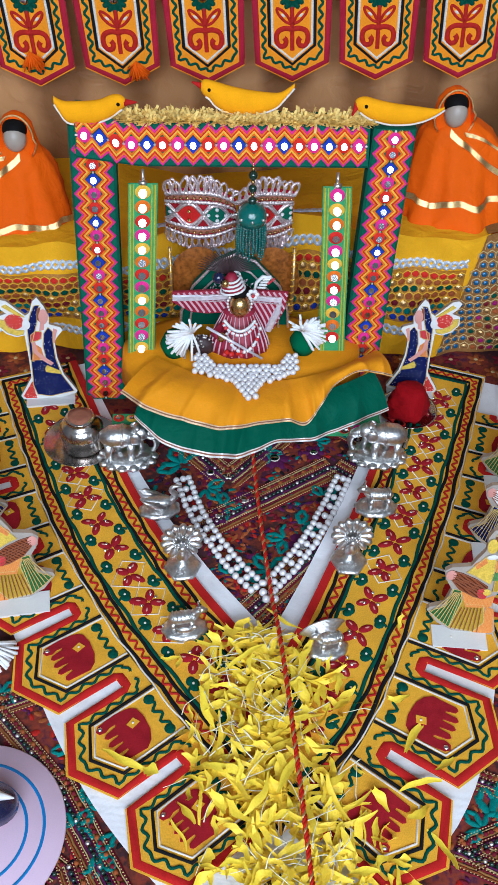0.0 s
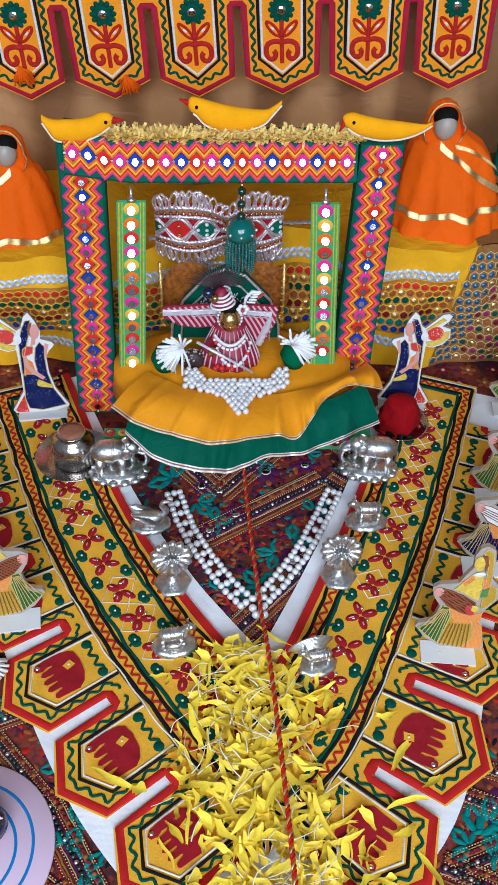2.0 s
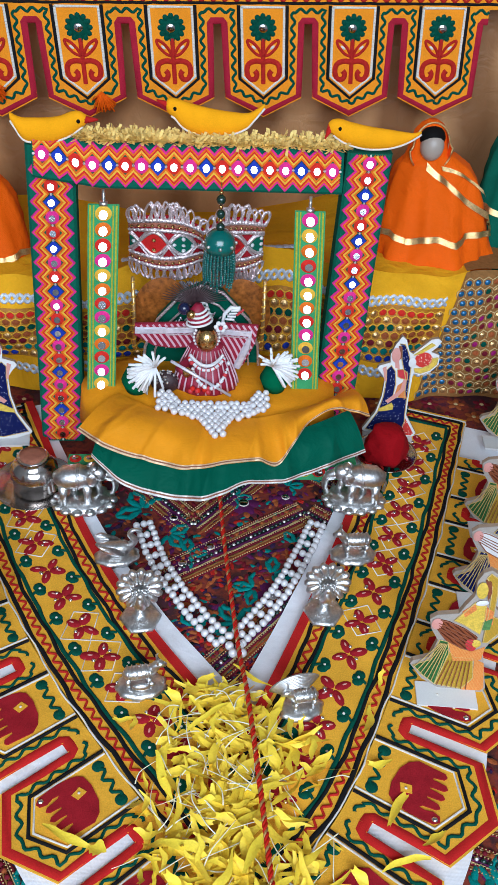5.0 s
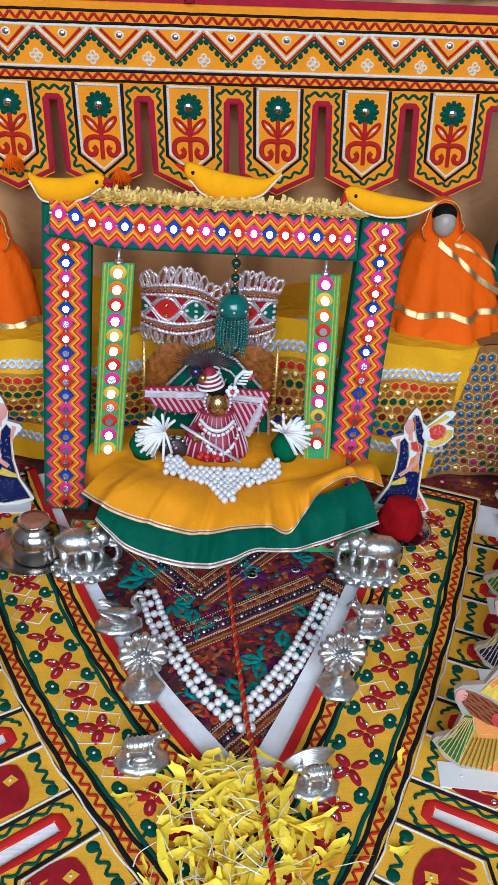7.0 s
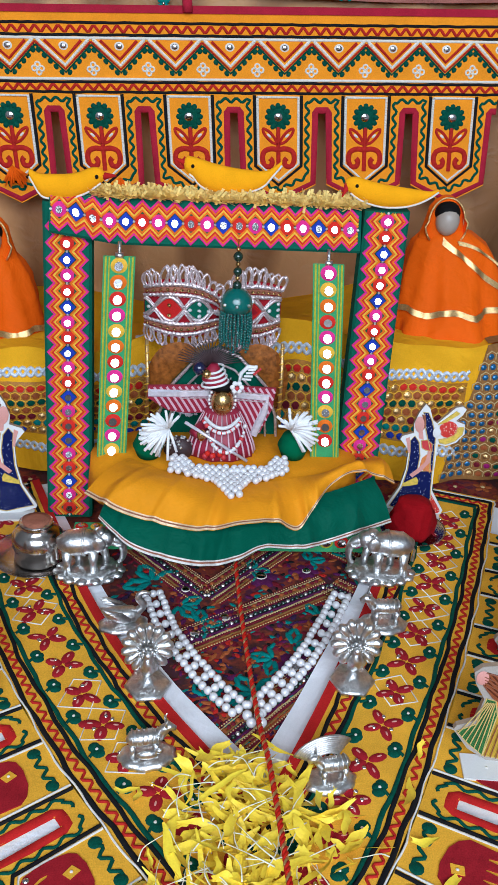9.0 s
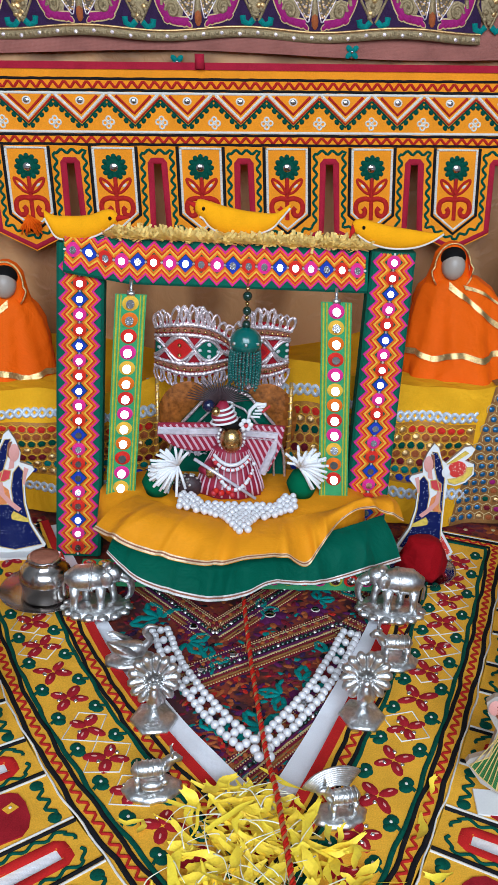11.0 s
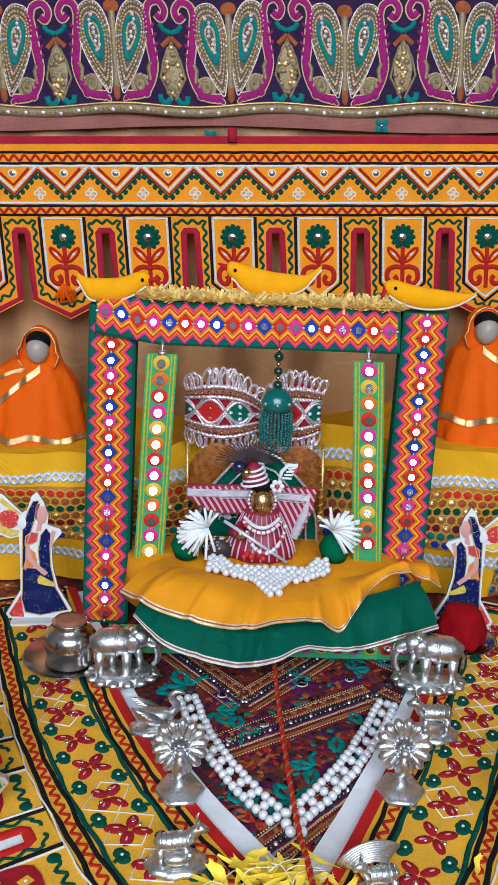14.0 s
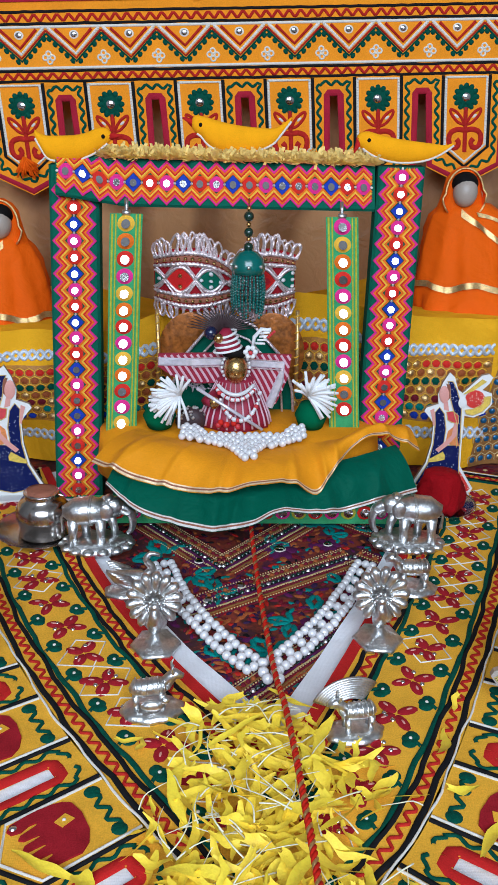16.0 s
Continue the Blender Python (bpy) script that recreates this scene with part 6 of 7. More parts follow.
dish = thing("steel_dish", (0.367, 1.028, 0.006), "small dark steel dish under a red bundle", "dish")
g = Geo()
g.lathe([(0.001, 0.0), (0.028, 0.0), (0.034, 0.004), (0.038, 0.009), (0.0385, 0.0095), (0.036, 0.008), (0.028, 0.002), (0.001, 0.0018)], "steel", n=36)
part("bowl", g, dish)
g = Geo(lambda x, y, z: (x * 0.90, y * 0.90, z * 0.84))
g.loft([(0, 0, 0.002, 0.028, 0.026), (0, 0, 0.010, 0.033, 0.030), (0.001, 0, 0.022, 0.030, 0.028), (0.002, 0, 0.034, 0.026, 0.025), (0.002, 0, 0.042, 0.0235, 0.022), (0.001, 0, 0.049, 0.022, 0.020), (0.0, 0, 0.0525, 0.016, 0.014), (0, 0, 0.0528, 0.002, 0.002)], "red_cloth", 30, lambda a, t: 0.94 + (0.075 * math.sin(a * 4 + 6 * t) + 0.055 * math.sin(a * 9 - 11 * t) + 0.03 * math.sin(a * 15 + 17 * t)) * (1.15 - t))
whole("wrapped_pot", g, (0.365, 1.028, 0.008), "pot wrapped in plain deep red cloth standing on a dish", "pot")

# ---- silver figures on the floor ----
SC = lambda n, amp: (lambda a, z: 1 + amp * abs(math.sin(n * a / 2)))


def silver_elephant(at, facing, turn=0.0):
    s = facing
    g = Geo(lambda x, y, z: (s * x, y, z * 0.94))
    g.loft([(0, 0, 0.0, 0.031, 0.020), (0, 0, 0.004, 0.032, 0.021), (0, 0, 0.007, 0.029, 0.018), (0, 0, 0.010, 0.027, 0.016)], "silver", 48, lambda a, t: 1 + 0.09 * abs(math.sin(5 * a)))
    for i in range(14):
        a = 2 * math.pi * i / 14
        g.ball((0.0315 * math.cos(a), 0.0210 * math.sin(a), 0.005), (0.0066, 0.0060, 0.0040), "silver", 10)
    g.tube([(-0.029, 0, 0.037), (-0.027, 0, 0.040), (-0.018, 0, 0.043), (-0.004, 0, 0.044), (0.008, 0, 0.043), (0.014, 0, 0.043)], [0.003, 0.010, 0.0145, 0.0145, 0.012, 0.006], "silver", 18)
    g.ball((0.018, 0, 0.048), (0.0105, 0.0095, 0.0105), "silver", 16)
    g.ball((0.014, 0, 0.057), (0.005, 0.007, 0.004), "silver", 12)
    for q in (-1, 1):
        g.ball((0.011, q * 0.0105, 0.046), (0.0075, 0.0025, 0.0095), "silver", 12)
        g.tube([(0.024, q * 0.004, 0.043), (0.032, q * 0.005, 0.040), (0.036, q * 0.005, 0.043)], [0.002, 0.0015, 0.0006], "silver", 8)
        for x, dx in (((-0.021, -0.001), (0.005, 0.0)) if q < 0 else ((-0.012, 0.001), (0.013, 0.004))):
            g.tube([(x, q * 0.007, 0.036), (x + dx, q * 0.008, 0.020), (x + dx * 1.4, q * 0.008, 0.008)], [0.0060, 0.0040, 0.0044], "silver", 10)
    g.tube(through_points([(0.025, 0, 0.047), (0.033, 0, 0.042), (0.036, 0, 0.030), (0.034, 0, 0.020), (0.030, 0, 0.016)], 4), [0.0058 - 0.00024 * i for i in range(17)], "silver", 10)
    g.tube([(-0.029, 0, 0.044), (-0.033, 0, 0.036), (-0.032, 0, 0.022)], [0.0018, 0.0014, 0.002], "silver", 6)
    for z in (0.001, -0.001):
        g.tube([(-0.004 + z + 0.001 * math.cos(a), 0.0150 * math.cos(a), 0.0435 + 0.0150 * math.sin(a)) for a in [2 * math.pi * i / 20 for i in range(21)]], 0.0008, "silver", 6)
    whole("silver_elephant", g, at, "embossed silver elephant standing on a scalloped base", "figurine", "silver elephants", turn)


silver_elephant((0.009, 0.946, 0.004), 1, 4)
silver_elephant((0.316, 0.946, 0.007), -1, -4)


def silver_peacock(at, turn=0.0):
    g = Geo(lambda x, y, z: (x * 0.93, y, z + (0.004 if z > 0.016 else 0.0)))
    g.lathe([(0.0225, 0.0), (0.0225, 0.003), (0.0190, 0.0048), (0.011, 0.0062), (0.0065, 0.009), (0.0045, 0.014)], "silver", n=6)
    g.tube([(0, 0.002, 0.010), (0, 0.002, 0.020), (0, 0.0, 0.028)], [0.0055, 0.0040, 0.0050], "silver", 12)
    g.tube(through_points([(0, -0.004, 0.022), (0, -0.011, 0.030), (0, -0.010, 0.039), (0, -0.012, 0.043)], 4), [0.0075, 0.0074, 0.007, 0.0062, 0.0055, 0.005, 0.0045, 0.004, 0.0036, 0.0034, 0.0034, 0.0030, 0.0026], "silver", 10)
    n = 14
    for k in range(n):
        a = 2 * math.pi * k / n + 0.1
        d = Vector((math.cos(a), 0.10 * math.sin(a), math.sin(a)))
        g.tube([Vector((0, 0, 0.040)) + d * r for r in (0.004, 0.010, 0.016, 0.021, 0.0245)], [0.0016, 0.0026, 0.0036, 0.0046, 0.0022], "silver", 8)
        g.ball(Vector((0, -0.003, 0.040)) + d * 0.009, 0.0016, "silver", 8)
    vs = [(0, 0.002, 0.040)] + [(0.021 * math.cos(2 * math.pi * i / 28), 0.002 + 0.002 * math.sin(2 * math.pi * i / 28), 0.040 + 0.021 * math.sin(2 * math.pi * i / 28)) for i in range(28)]
    g.raw(vs, [(0, 1 + i, 1 + (i + 1) % 28) for i in range(28)], "silver")
    for k in range(7):
        a = 2 * math.pi * k / 7
        g.ball((0.0042 * math.cos(a), -0.006, 0.040 + 0.0042 * math.sin(a)), 0.0019, "silver", 8)
    whole("silver_peacock", g, at, "silver peacock with a fanned tail on a hexagonal foot", "figurine", "silver peacocks", turn)


silver_peacock((0.079, 0.780, 0.004), 6)
silver_peacock((0.262, 0.784, 0.007), -6)


def silver_cow(name, at, facing, length, label, turn=0.0, fan=False):
    s, k = facing, length / 0.045
    shape = lambda x, y, z: (s * x * k, y * k, z * k)
    fig = thing(name, at, label, "figurine", "", turn)
    g = Geo(shape)
    g.loft([(0, 0, 0.0, 0.024, 0.016), (0, 0, 0.003, 0.0245, 0.0165), (0, 0, 0.006, 0.019, 0.012)], "silver", 40, lambda a, t: 1 + 0.10 * abs(math.sin(4.5 * a)))
    part("base", g, fig)
    g = Geo(shape)
    g.tube([(-0.017, 0, 0.022), (-0.014, 0, 0.024), (-0.005, 0, 0.024), (0.006, 0, 0.025), (0.012, 0, 0.027)], [0.003, 0.0070, 0.0076, 0.0076, 0.005], "silver", 14)
    g.tube([(0.010, 0, 0.026), (0.016, 0, 0.034), (0.019, 0, 0.036), (0.025, 0, 0.033)], [0.0058, 0.0046, 0.0045, 0.0022], "silver", 12)
    for q in (-1, 1):
        g.tube([(0.017, q * 0.003, 0.038), (0.016, q * 0.005, 0.043), (0.018, q * 0.004, 0.047)], [0.0016, 0.0012, 0.0004], "silver", 8)
        for x in (-0.013, 0.008):
            g.tube([(x, q * 0.0045, 0.020), (x, q * 0.005, 0.006)], [0.0032, 0.0022], "silver", 8)
    for i in range(6):
        g.tube([(-0.013 + i * 0.0045, 0.0078 * math.cos(a), 0.0243 + 0.0078 * math.sin(a)) for a in [math.pi * j / 8 for j in range(9)]], 0.0008, "silver", 5)
    if fan:
        part("body", g, fig)
        for i in range(9):
            g = Geo(shape)
            r = 0.016 + 0.0022 * i
            g.tube([(0.004 + r * math.cos(a), 0.004 + 0.0005 * i, 0.022 + r * 0.9 * math.sin(a)) for a in [math.pi * (0.12 + 0.62 * j / 14) for j in range(15)]], 0.0016, "silver", 6)
            part("fan_rib", g, fig)
    else:
        part("body", g, fig)
        if "calf" in label:
            g = Geo(shape)
            g.ball((0.0, -0.009, 0.013), (0.010, 0.004, 0.005), "silver", 10)
            g.ball((0.010, -0.010, 0.018), (0.004, 0.003, 0.003), "silver", 8)
            part("calf", g, fig)


silver_cow("silver_cow", (0.083, 0.699, 0.004), 1, 0.041, "embossed silver cow with a calf on a wavy base", 6)
silver_cow("silver_horse", (0.303, 0.862, 0.007), -1, 0.044, "silver horse figure on an oval base", 4)
silver_cow("silver_deer", (0.228, 0.671, 0.007), -1, 0.037, "silver figure with a ribbed fan leaning on its side", 12, True)
swan = thing("silver_swan", (0.051, 0.862, 0.004), "silver swan with a curved neck on an oval base", "figurine", "", 8)
g = Geo(lambda x, y, z: (x * 1.02, y * 1.02, z))
g.loft([(0, 0, 0.0, 0.022, 0.014), (0, 0, 0.004, 0.0225, 0.0145), (0, 0, 0.006, 0.016, 0.010)], "silver", 36, lambda a, t: 1 + 0.08 * abs(math.sin(4 * a)))
part("base", g, swan)
g = Geo(lambda x, y, z: (x * 1.02, y * 1.02, z))
g.tube([(-0.021, 0, 0.024), (-0.012, 0, 0.018), (0.0, 0, 0.014), (0.010, 0, 0.015), (0.015, 0, 0.017)], [0.001, 0.0065, 0.0095, 0.008, 0.004], "silver", 14)
g.tube(through_points([(0.012, 0, 0.016), (0.019, 0, 0.024), (0.014, 0, 0.033), (0.018, 0, 0.039), (0.026, 0, 0.037)], 4), [0.0045 - 0.00018 * i for i in range(17)], "silver", 10)
part("body", g, swan)
for q in (-1, 1):
    g = Geo(lambda x, y, z: (x * 1.02, y * 1.02, z))
    for i in range(4):
        g.tube([(0.006 - 0.002 * i, q * 0.009, 0.014 + 0.002 * i), (-0.006 - 0.003 * i, q * 0.0105, 0.019 + 0.0025 * i), (-0.018 - 0.001 * i, q * 0.007, 0.024 + 0.002 * i)], [0.0022, 0.0024, 0.0005], "silver", 6)
    part("wing", g, swan)

# ---- pearl garland on the floor cloth, open V of laddered rows ----
random.seed(14)
gar = thing("pearl_garland", (0.17, 0.75, 0.0), "white pearl garland laid in a V on the floor cloth", "garland")
for pts in ([(0.082, 0.912), (0.098, 0.860), (0.122, 0.812), (0.146, 0.775), (0.164, 0.752)], [(0.275, 0.912), (0.252, 0.862), (0.226, 0.815), (0.200, 0.778), (0.178, 0.752)]):
    at, L = along(through_points([(*p, 0) for p in pts], 8))
    n = int(L / 0.0080)
    for i in range(n + 1):
        p, d = at(i / n), at(min(1, i / n + 0.02)) - at(max(0, i / n - 0.02))
        nrm = Vector((-d.y, d.x, 0)).normalized()
        for k in ((-1, 0, 1) if i % 2 == 0 else (-1, 1)):
            q = p + nrm * (k * 0.0076) + Vector((-0.005, 0, 0))
            pearl(gar, (q.x - 0.17 + random.uniform(-1, 1) * 0.0006, q.y - 0.75 + random.uniform(-1, 1) * 0.0006, 0.0050), 0.88)
for dx, dy in ((-0.005, -0.006), (0.005, -0.006), (-0.002, -0.0145), (0.007, -0.0145)):
    pearl(gar, (dx + 0.001, dy, 0.0055))

# ---- pull cord of the swing ----
g = Geo()
cord_pts = through_points([(0.160, 0.985, 0.040), (0.161, 0.955, 0.022), (0.166, 0.86, 0.010), (0.174, 0.74, 0.010), (0.179, 0.67, 0.026), (0.184, 0.56, 0.040), (0.189, 0.44, 0.042), (0.193, 0.33, 0.036), (0.196, 0.22, 0.008)], 24)
at, L = along(cord_pts)
for s, nm in ((0, "red_twist"), (1, "red_twist"), (2, "gold_zari")):
    pts = []
    for i in range(700):
        p = at(i / 699)
        a = i * 2 * math.pi * L / 699 / 0.0125 + s * 2.094
        pts.append(p + Vector((0.0013 * math.cos(a), 0, 0.0013 * math.sin(a))))
    g.tube(pts, 0.0013 if s < 2 else 0.0012, nm, 5)
whole("pull_cord", g, (0, 0, 0.002), "red and gold twisted cord running from the swing seat", "cord")

# ---- flat painted wooden figures (plain coloured shapes) ----


def cutout(at, outline, patches, label, turn=0.0, lean=6.0, base=(0.05, 0.02), base_mat="print_white", mirror=1, k=1.0, group="", face="print_white"):
    c = thing("painted_cutout", at, label, "cutout figure", group, turn)
    l = math.tan(radians(lean))
    m = lambda u, v, h: (mirror * u * k, l * v * k - h, v * k)
    order = outline if mirror > 0 else outline[::-1]
    g = Geo(m)
    g.prism(order, -0.005, -0.0006, "raw_board")
    g.prism([(u, v) for u, v in order], -0.0006, 0.0, face)
    bd = part("board", g, c, "thin wooden board with a pale cut edge")
    lift_ = 0.0
    for name, nm, pts in patches:
        g = Geo(m)
        if len(pts) == 4 and isinstance(pts[2], tuple) and pts[0] == "o":
            g.blob(pts[1][0], pts[1][1], pts[2][0], pts[2][1], 0.0004 + lift_, 0.0008, nm, pts[3], 16)
        elif pts[0] == "l":
            g.cord(list(pts[1:]), 0.0009, 0.0002 + lift_, 0.0004, nm)
        else:
            g.prism(pts if mirror > 0 else pts[::-1], 0.0, 0.0004 + lift_, nm)
        lift_ += 0.00012 if pts[0] != "l" else 0.0
        if name in ("dress", "veil", "skirt", "fan_rim", "skirt_panel", "bodice", "drum"):
            rim = pts if mirror > 0 else pts[::-1]
            g.cord(rim, 0.0011, 0.0003 + lift_, 0.0004, "print_gilt" if name != "drum" else "print_brown", closed=True)
        part(name, g, bd)
    g = Geo()
    g.box((-base[0] / 2, -base[1], 0), (base[0] / 2, 0.006, 0.003), base_mat)
    part("foot", g, c)
    return c


q = lambda pts, cx, cy, s, sv=None: [((x - cx) * s, (cy - y) * (sv or s)) for x, y in pts]
lady = lambda pts: q(pts, 470, 755, 0.000222)
FAN_LADY = lady([(475, 140), (500, 162), (522, 225), (545, 240), (632, 152), (668, 143), (688, 158), (672, 190), (640, 222), (688, 238), (694, 290), (655, 338), (605, 360), (562, 352), (558, 500), (560, 610), (630, 722), (618, 742), (560, 755), (400, 742), (328, 722), (322, 710), (385, 600), (408, 500), (412, 400), (395, 372), (362, 335), (372, 318), (430, 297), (424, 250), (445, 190)])
FAN_PATCHES = [
    ("dress", "navy_dotted", lady([(436, 312), (462, 345), (475, 420), (468, 505), (548, 500), (552, 620), (556, 650), (540, 715), (470, 732), (340, 708), (396, 600), (417, 498), (420, 400), (414, 340)])),
    ("hem", "red_dotted", lady([(558, 632), (616, 722), (604, 736), (545, 738), (552, 690)])),
    ("veil", "navy_dotted", lady([(466, 182), (494, 184), (516, 226), (544, 305), (550, 500), (534, 512), (530, 400), (508, 335), (488, 275), (480, 215)])),
    ("bodice", "print_red", lady([(472, 335), (504, 330), (530, 350), (535, 392), (500, 386), (480, 375)])),
    ("side_panel", "print_orange", lady([(486, 432), (520, 402), (545, 505), (500, 500), (479, 480)])),
    ("arm", "print_pink", lady([(514, 390), (533, 394), (530, 452), (490, 502), (446, 540), (430, 526), (470, 490), (505, 450)])),
    ("raised_arm", "print_pink", lady([(390, 330), (410, 320), (420, 400), (410, 408), (401, 362)])),
    ("neck", "print_pink", lady([(452, 275), (474, 285), (484, 330), (458, 322)])),
    ("face_patch", "print_pink", ("o", lady([(454, 248)])[0], (0.0056, 0.0098), 0.1)),
    ("hair", "print_brown", lady([(460, 195), (480, 200), (486, 262), (474, 275), (472, 230)])),
    ("sash", "print_yellow", lady([(398, 578), (468, 536), (480, 556), (478, 575), (438, 586), (400, 592)])),
    ("fan", "red_dotted", ("o", lady([(606, 266)])[0], (0.0108, 0.0100), 0.0)),
    ("fan_rim", "print_yellow", lady([(560, 322), (600, 316), (640, 290), (652, 255), (684, 250), (680, 288), (645, 326), (600, 346), (568, 340)])),
    ("fan_boss", "print_white", ("o", lady([(546, 285)])[0], (0.0046, 0.0064), 0.0)),
    ("handle", "print_yellow", lady([(548, 244), (636, 168), (656, 178), (592, 226)])),
]
fan_label = "flat painted wooden figure in navy dress holding a round fan"
cutout((0.378, 1.072, 0.004), FAN_LADY, FAN_PATCHES, fan_label, -4, 9, (0.062, 0.014), "print_white", group="fan figures")
cutout((-0.098, 1.058, 0.004), FAN_LADY, FAN_PATCHES, fan_label, 6, 9, (0.062, 0.014), "print_white", -1, 1.06, group="fan figures")

drum = lambda pts: q(pts, 385, 960, 0.000170, 0.000226)
DRUM = drum([(488, 345), (535, 365), (548, 420), (552, 520), (600, 560), (612, 640), (560, 700), (540, 740), (600, 930), (585, 955), (370, 958), (245, 905), (168, 832), (180, 815), (262, 790), (290, 700), (240, 640), (228, 598), (262, 575), (370, 560), (395, 520), (432, 470), (428, 400), (450, 360)])
DRUM_PATCHES = [
    ("skirt", "yellow_checked", drum([(350, 740), (400, 780), (495, 775), (520, 880), (470, 942), (318, 926), (335, 830)])),
    ("skirt_panel", "green_checked", drum([(300, 695), (345, 702), (362, 760), (322, 926), (240, 880), (183, 835), (270, 800)])),
    ("skirt_hem", "orange_checked", drum([(505, 780), (560, 800), (590, 928), (575, 944), (470, 946), (518, 880)])),
    ("sash", "orange_checked", drum([(345, 702), (420, 726), (500, 735), (545, 715), (540, 780), (480, 792), (390, 796)])),
    ("veil", "yellow_checked", drum([(488, 358), (526, 376), (540, 440), (548, 560), (590, 570), (600, 635), (550, 690), (525, 690), (520, 540), (508, 420), (470, 378)])),
    ("bodice", "print_yellow", drum([(440, 498), (498, 504), (508, 560), (500, 650), (400, 606), (352, 592), (398, 545)])),
    ("shoulder", "print_orange", drum([(384, 548), (440, 505), (456, 530), (404, 572)])),
    ("sleeve", "print_orange", drum([(498, 515), (546, 535), (556, 600), (520, 590), (502, 560)])),
    ("cuff", "print_green", drum([(500, 590), (548, 565), (546, 622), (508, 628)])),
    ("drum", "brown_striped", drum([(268, 590), (330, 600), (420, 630), (490, 665), (470, 735), (420, 725), (330, 690), (275, 640)])),
    ("drum_end", "print_pink", ("o", drum([(266, 612)])[0], (0.0050, 0.0062), 0.0)),
    ("drum_head", "print_red", ("o", drum([(466, 706)])[0], (0.0048, 0.0072), 0.4)),
    ("hand", "print_yellow", ("o", drum([(490, 696)])[0], (0.0046, 0.0046), 0.5)),
    ("necklace", "print_white", ("o", drum([(474, 494)])[0], (0.0056, 0.0030), 0.2)),
    ("face_patch", "print_yellow", ("o", drum([(460, 434)])[0], (0.0052, 0.0090), 0.1)),
    ("hair", "print_brown", drum([(466, 388), (496, 392), (510, 440), (500, 480), (486, 440)])),
]
DRUM_PATCHES += [("skirt_fold", "print_gilt", ("l", *drum([(306 + 7 * k, 704), (190 + 21 * k, 836 + 14 * k)]))) for k in range(6)]
DRUM_PATCHES += [("skirt_fold", "print_brown", ("l", *drum([(368 + 19 * k, 790), (330 + 27 * k, 924 + 2 * k)]))) for k in range(7)]
DRUM_PATCHES += [("drum_cord", "print_brown", ("l", *drum([(272 + 3 * k, 604 + 12 * k), (478 - 2 * k, 672 + 16 * k)]))) for k in range(4)]
drum_label = "flat painted wooden figure in yellow and green playing a drum"
cutout((0.366, 0.690, 0.006), DRUM, DRUM_PATCHES, drum_label, -6, 10, (0.056, 0.020), group="drum figures", face="board_grey")
cutout((-0.088, 0.738, 0.004), DRUM, DRUM_PATCHES, drum_label, 8, 10, (0.056, 0.020), "print_white", -1, group="drum figures", face="board_grey")
HORN_PATCHES = [(a, {"green_checked": "navy_dotted", "yellow_checked": "navy_dotted", "print_yellow": "navy_dotted", "brown_striped": "print_white"}.get(b, b) if a not in ("face_patch",) else b, c) for a, b, c in DRUM_PATCHES]
horn_label = "flat painted wooden figure in navy dress with white sleeves"
cutout((0.432, 0.800, 0.006), DRUM, HORN_PATCHES, horn_label, -6, 10, (0.056, 0.020), group="musician figures", face="board_grey")
cutout((-0.152, 0.835, 0.004), DRUM, HORN_PATCHES, horn_label, 8, 10, (0.056, 0.020), "print_white", -1, group="musician figures", face="board_grey")
cutout((0.528, 1.062, 0.006), DRUM, DRUM_PATCHES, drum_label, -6, 10, (0.056, 0.020), group="drum figures", face="board_grey")
cutout((0.470, 0.905, 0.006), DRUM, DRUM_PATCHES, drum_label, -6, 10, (0.056, 0.020), group="drum figures", face="board_grey")

# ---- pink disc with blue rings, its dark ornament, and a loose tassel ----
disc = thing("pink_disc", (-0.097, 0.496, 0.0005), "pink card disc with two painted blue rings", "disc")
g = Geo()
g.lathe([(0.001, 0.0), (0.080, 0.0), (0.0808, 0.001), (0.080, 0.002), (0.001, 0.002)], "pink_card", n=64)
part("card", g, disc)
for r in (0.047, 0.062):
    g = Geo()
    g.cord([(r * math.cos(2 * math.pi * i / 60), r * math.sin(2 * math.pi * i / 60)) for i in range(60)], 0.0028, 0.002, 0.0005, "blue_paint", closed=True)
    part("ring", g, disc, "painted blue ring")
orn = thing("glazed_bird", (-0.077, 0.513, 0.0025), "small navy glazed bird ornament with orange base on the disc", "ornament")
g = Geo()
g.loft([(0, 0, 0.004, 0.012, 0.012), (0, 0, 0.012, 0.020, 0.019), (0, 0, 0.022, 0.018, 0.017), (-0.001, 0, 0.030, 0.011, 0.011), (-0.001, 0, 0.036, 0.009, 0.009), (-0.001, 0, 0.041, 0.003, 0.003)], "navy_glaze", 20)
part("body", g, orn)
g = Geo()
g.tube([(0.006, -0.002, 0.037), (0.020, -0.004, 0.036)], [0.0045, 0.0006], "print_white", 8)
part("beak", g, orn, "white beak")
g = Geo()
g.lathe([(0.012, 0.0), (0.013, 0.002), (0.012, 0.005)], "print_red", n=16)
part("foot", g, orn)
g = Geo()
random.seed(31)
for k in range(40):
    a = random.uniform(-0.9, 0.9) - 0.5
    r = random.uniform(0.022, 0.036)
    g.tube([(0, 0, 0.006), (r * 0.5 * math.cos(a), r * 0.5 * math.sin(a), 0.010 + 0.006 * random.random()), (r * math.cos(a), r * math.sin(a), 0.003 + 0.004 * random.random())], [0.0015, 0.0018, 0.0016], "white_yarn", 6)
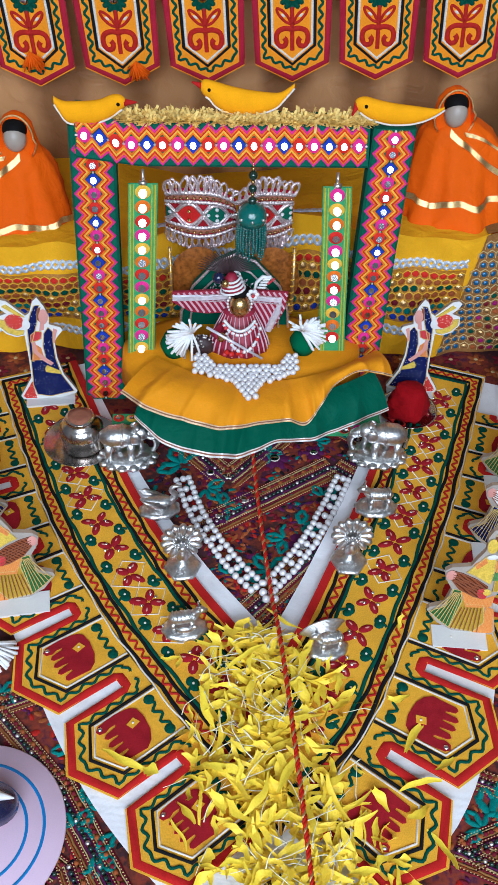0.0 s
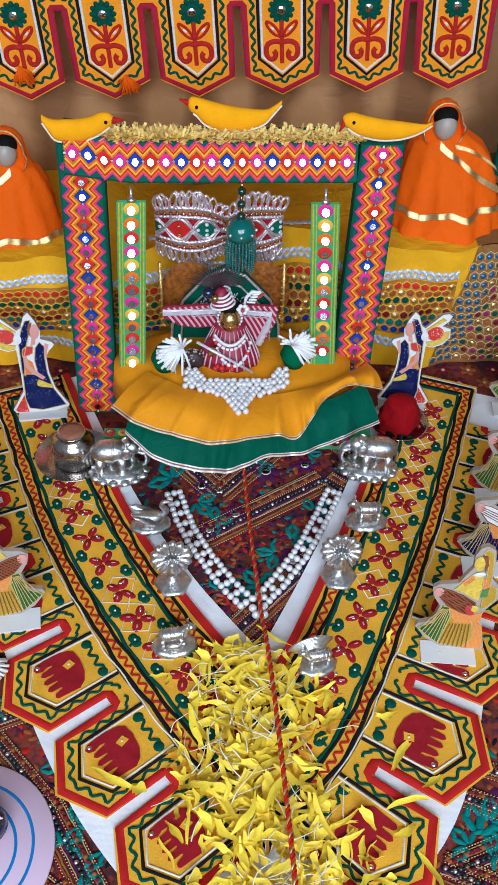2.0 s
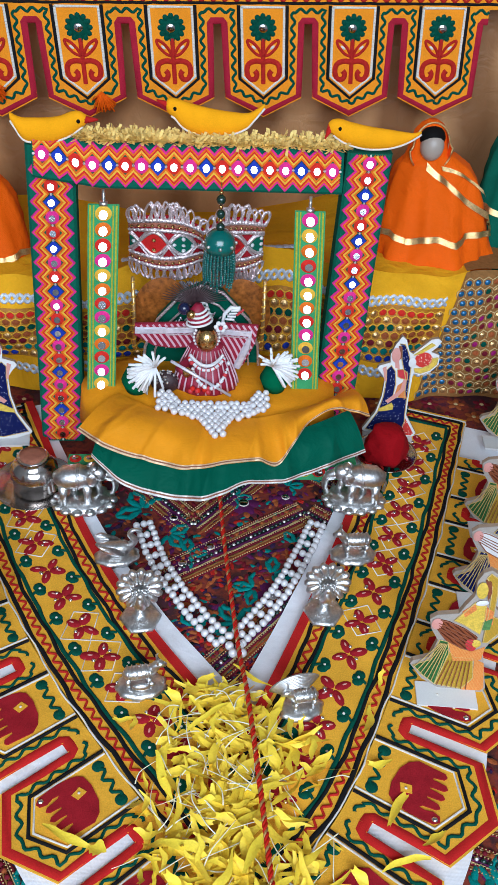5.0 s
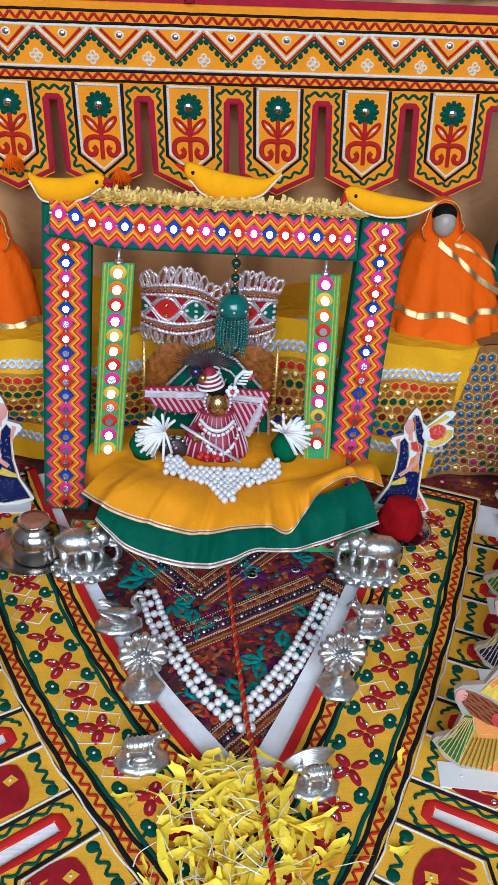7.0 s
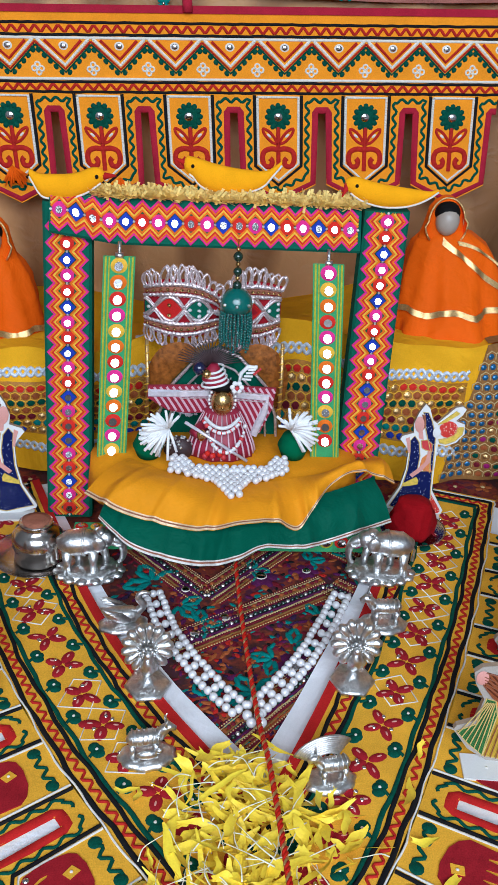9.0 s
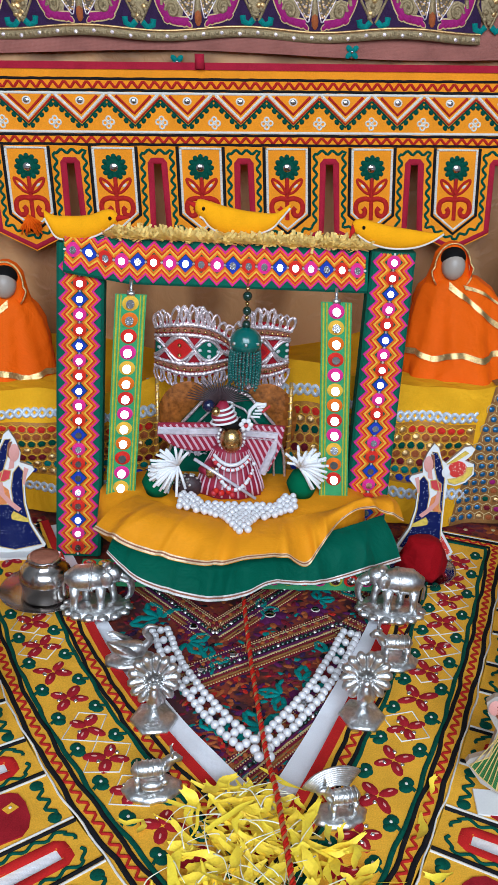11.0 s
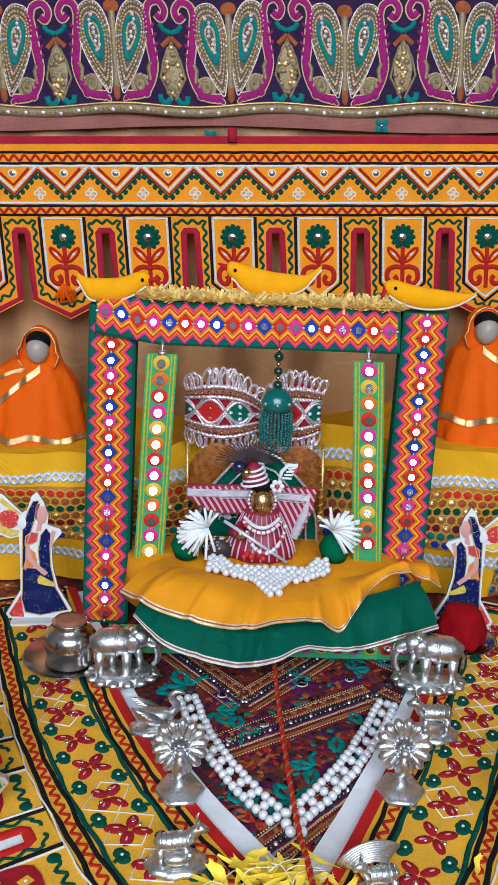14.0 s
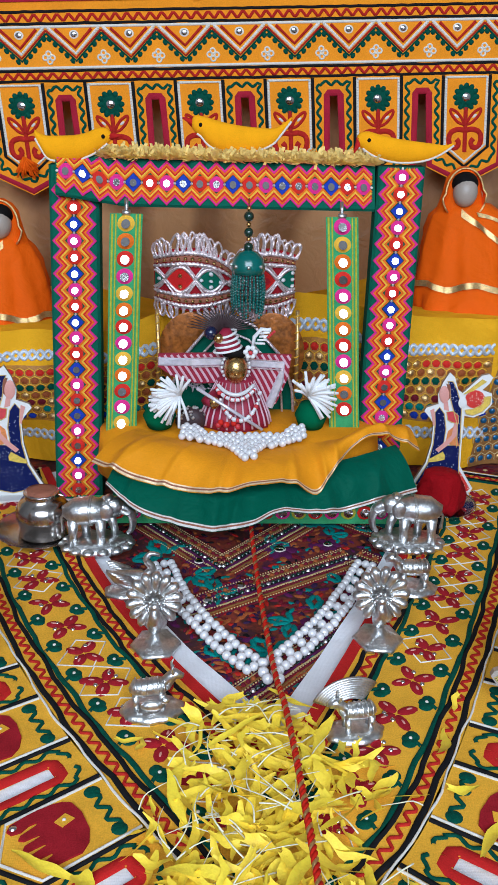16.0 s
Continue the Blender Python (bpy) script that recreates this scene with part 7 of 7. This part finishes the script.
whole("yarn_tassel", g, (-0.118, 0.672, 0.003), "loose white yarn tassel lying on the floor cloth", "tassel")

# ---- small things on the wall cloth ----
random.seed(17)
for x, z in ((0.292, 0.552), (0.067, 0.531), (0.20, 0.335), (-0.02, 0.33), (0.43, 0.345), (0.305, 0.41), (0.10, 0.30), (0.47, 0.40)):
    g = Geo(lambda u, v, h: (u, -h, v))
    for k in range(4):
        a = 0.785 + k * 1.571
        g.blob(0.0055 * math.cos(a), 0.0055 * math.sin(a), 0.0052, 0.0036, 0, 0.0012, "teal_thread", a, 8)
    g.blob(0, 0, 0.002, 0.002, 0.001, 0.001, "mirror_glass", 0, 8)
    whole("stitched_flower", g, (x, 1.408, z), "tiny teal flower stitched on the wall cloth", "embroidery", "stitched flowers")
for x, z in ((-0.122, 0.325), (0.014, 0.315)):
    g = Geo()
    for k in range(60):
        a = random.uniform(0, 6.28)
        r = random.uniform(0.004, 0.016)
        g.tube([(0, 0, 0.014), (r * math.cos(a) + 0.004, 0.4 * r * math.sin(a), 0.004 - 0.016 * random.random())], [0.0012, 0.0010], "saffron_silk", 5)
    whole("orange_tuft", g, (x, 1.352, z), "tuft of orange yarn hanging below the toran", "yarn tuft", "yarn tufts")

# ---- marigold petals heaped on the floor ----
heap = thing("petal_heap", (0.165, 0.56, 0.006), "loose heap of yellow marigold petals on the floor torans", "petals")
shapes = []
random.seed(40)
for k in range(28):
    L, W = random.choice((random.uniform(0.010, 0.022), random.uniform(0.022, 0.048), random.uniform(0.022, 0.048))), random.choice((random.uniform(0.003, 0.006), random.uniform(0.005, 0.009), random.uniform(0.007, 0.0120)))
    bend, twist, cup, hook = random.uniform(-0.5, 1.8), random.uniform(-1.5, 1.5), random.uniform(0.05, 0.5), random.uniform(-1.3, 1.3)
    blunt = random.uniform(0.74, 0.95)
    g = Geo()
    nl = 9

    def petal_fn(a, b):
        w = W * (0.14 + 0.86 * math.sin(math.pi * min(1, a * blunt + 0.03)) ** 0.9) * (b - 0.5) * (1 + 0.22 * math.sin(a * 11 + hook * 9) * (b > 0.5) + 0.18 * math.sin(a * 8 + twist * 7) * (b < 0.5))
        ang = twist * (a - 0.3)
        z = bend * L * 0.35 * (a - 0.5) ** 2 + cup * abs(w) * 0.8
        notch = 0.003 * (abs(b - 0.5) * 2 - 0.4) * (a > 0.9)
        return (L * (a - 0.5) + notch, w * math.cos(ang) + hook * L * 0.5 * (a - 0.4) ** 2 + 0.0010 * math.sin(a * 7 + hook * 5), z + w * math.sin(ang))
    g.grid(nl, 3, petal_fn, "petal")
    shapes.append(g.mesh("petal"))
threads = []
for k in range(9):
    g = Geo()
    L, dip = random.uniform(0.014, 0.042), random.uniform(-1, 1) * 0.006
    g.tube(through_points([(-L / 2, 0, 0), (-L / 6, dip * 0.8, 0.002), (L / 5, dip, 0.003), (L / 2, random.uniform(-1, 1) * 0.004, 0.0)], 3), [0.00024 + 0.00004 * i for i in range(10)], "petal_pale", 5)
    threads.append(g.mesh("petal_stalk"))
HEAP = [(0.30, 0.195, 0.095), (0.36, 0.192, 0.092), (0.45, 0.188, 0.086), (0.525, 0.168, 0.080), (0.565, 0.152, 0.064), (0.61, 0.172, 0.082), (0.66, 0.157, 0.072), (0.69, 0.150, 0.028)]


def heap_spot():
    while True:
        y = random.uniform(0.30, 0.69)
        i = max(k for k in range(len(HEAP) - 1) if HEAP[k][0] <= y)
        f = (y - HEAP[i][0]) / (HEAP[i + 1][0] - HEAP[i][0])
        c, half = [HEAP[i][k] + (HEAP[i + 1][k] - HEAP[i][k]) * f for k in (1, 2)]
        x = random.gauss(c, half * 0.50)
        if abs(x - c) < half * 1.15:
            return x, y, max(0.0, 1 - (abs(x - c) / half) ** 2)


def scatter(name, meshes, count, top):
    for k in range(count):
        x, y, d = heap_spot()
        ob = new(name, random.choice(meshes))
        ob.parent = heap
        ob.matrix_basis = pose(x - 0.165, y - 0.56, 0.004 + top * d * random.random(), random.gauss(0, 15), random.gauss(0, 9), random.gauss(20, 55) + random.choice((0, 180)))


scatter("petal", shapes, 290, 0.016)
scatter("petal_stalk", threads, 170, 0.018)
for x, y in ((0.185, 0.705), (0.289, 0.655), (0.292, 0.612), (0.300, 0.575), (0.03, 0.555), (0.055, 0.545), (0.325, 0.545), (0.295, 0.53), (0.29, 0.50), (0.31, 0.47), (0.07, 0.66), (0.305, 0.70), (0.09, 0.60)):
    ob = new("petal", random.choice(shapes))
    ob.parent = heap
    ob.matrix_basis = pose(x - 0.165, y - 0.56, 0.004, random.gauss(0, 15), random.gauss(0, 10), random.uniform(0, 360))
# the under layer of the heap, joined
g = Geo()
for k in range(420):
    x, y, d = heap_spot()
    me = random.choice(shapes)
    M = pose(x - 0.165, y - 0.56, 0.002 + 0.009 * d * random.random(), random.gauss(0, 25), random.gauss(0, 18), random.uniform(0, 360))
    g.raw([M @ v.co for v in me.vertices], [tuple(p.vertices) for p in me.polygons], "petal", True)
tagged(part("under_petals", g, heap), kind="stuff")
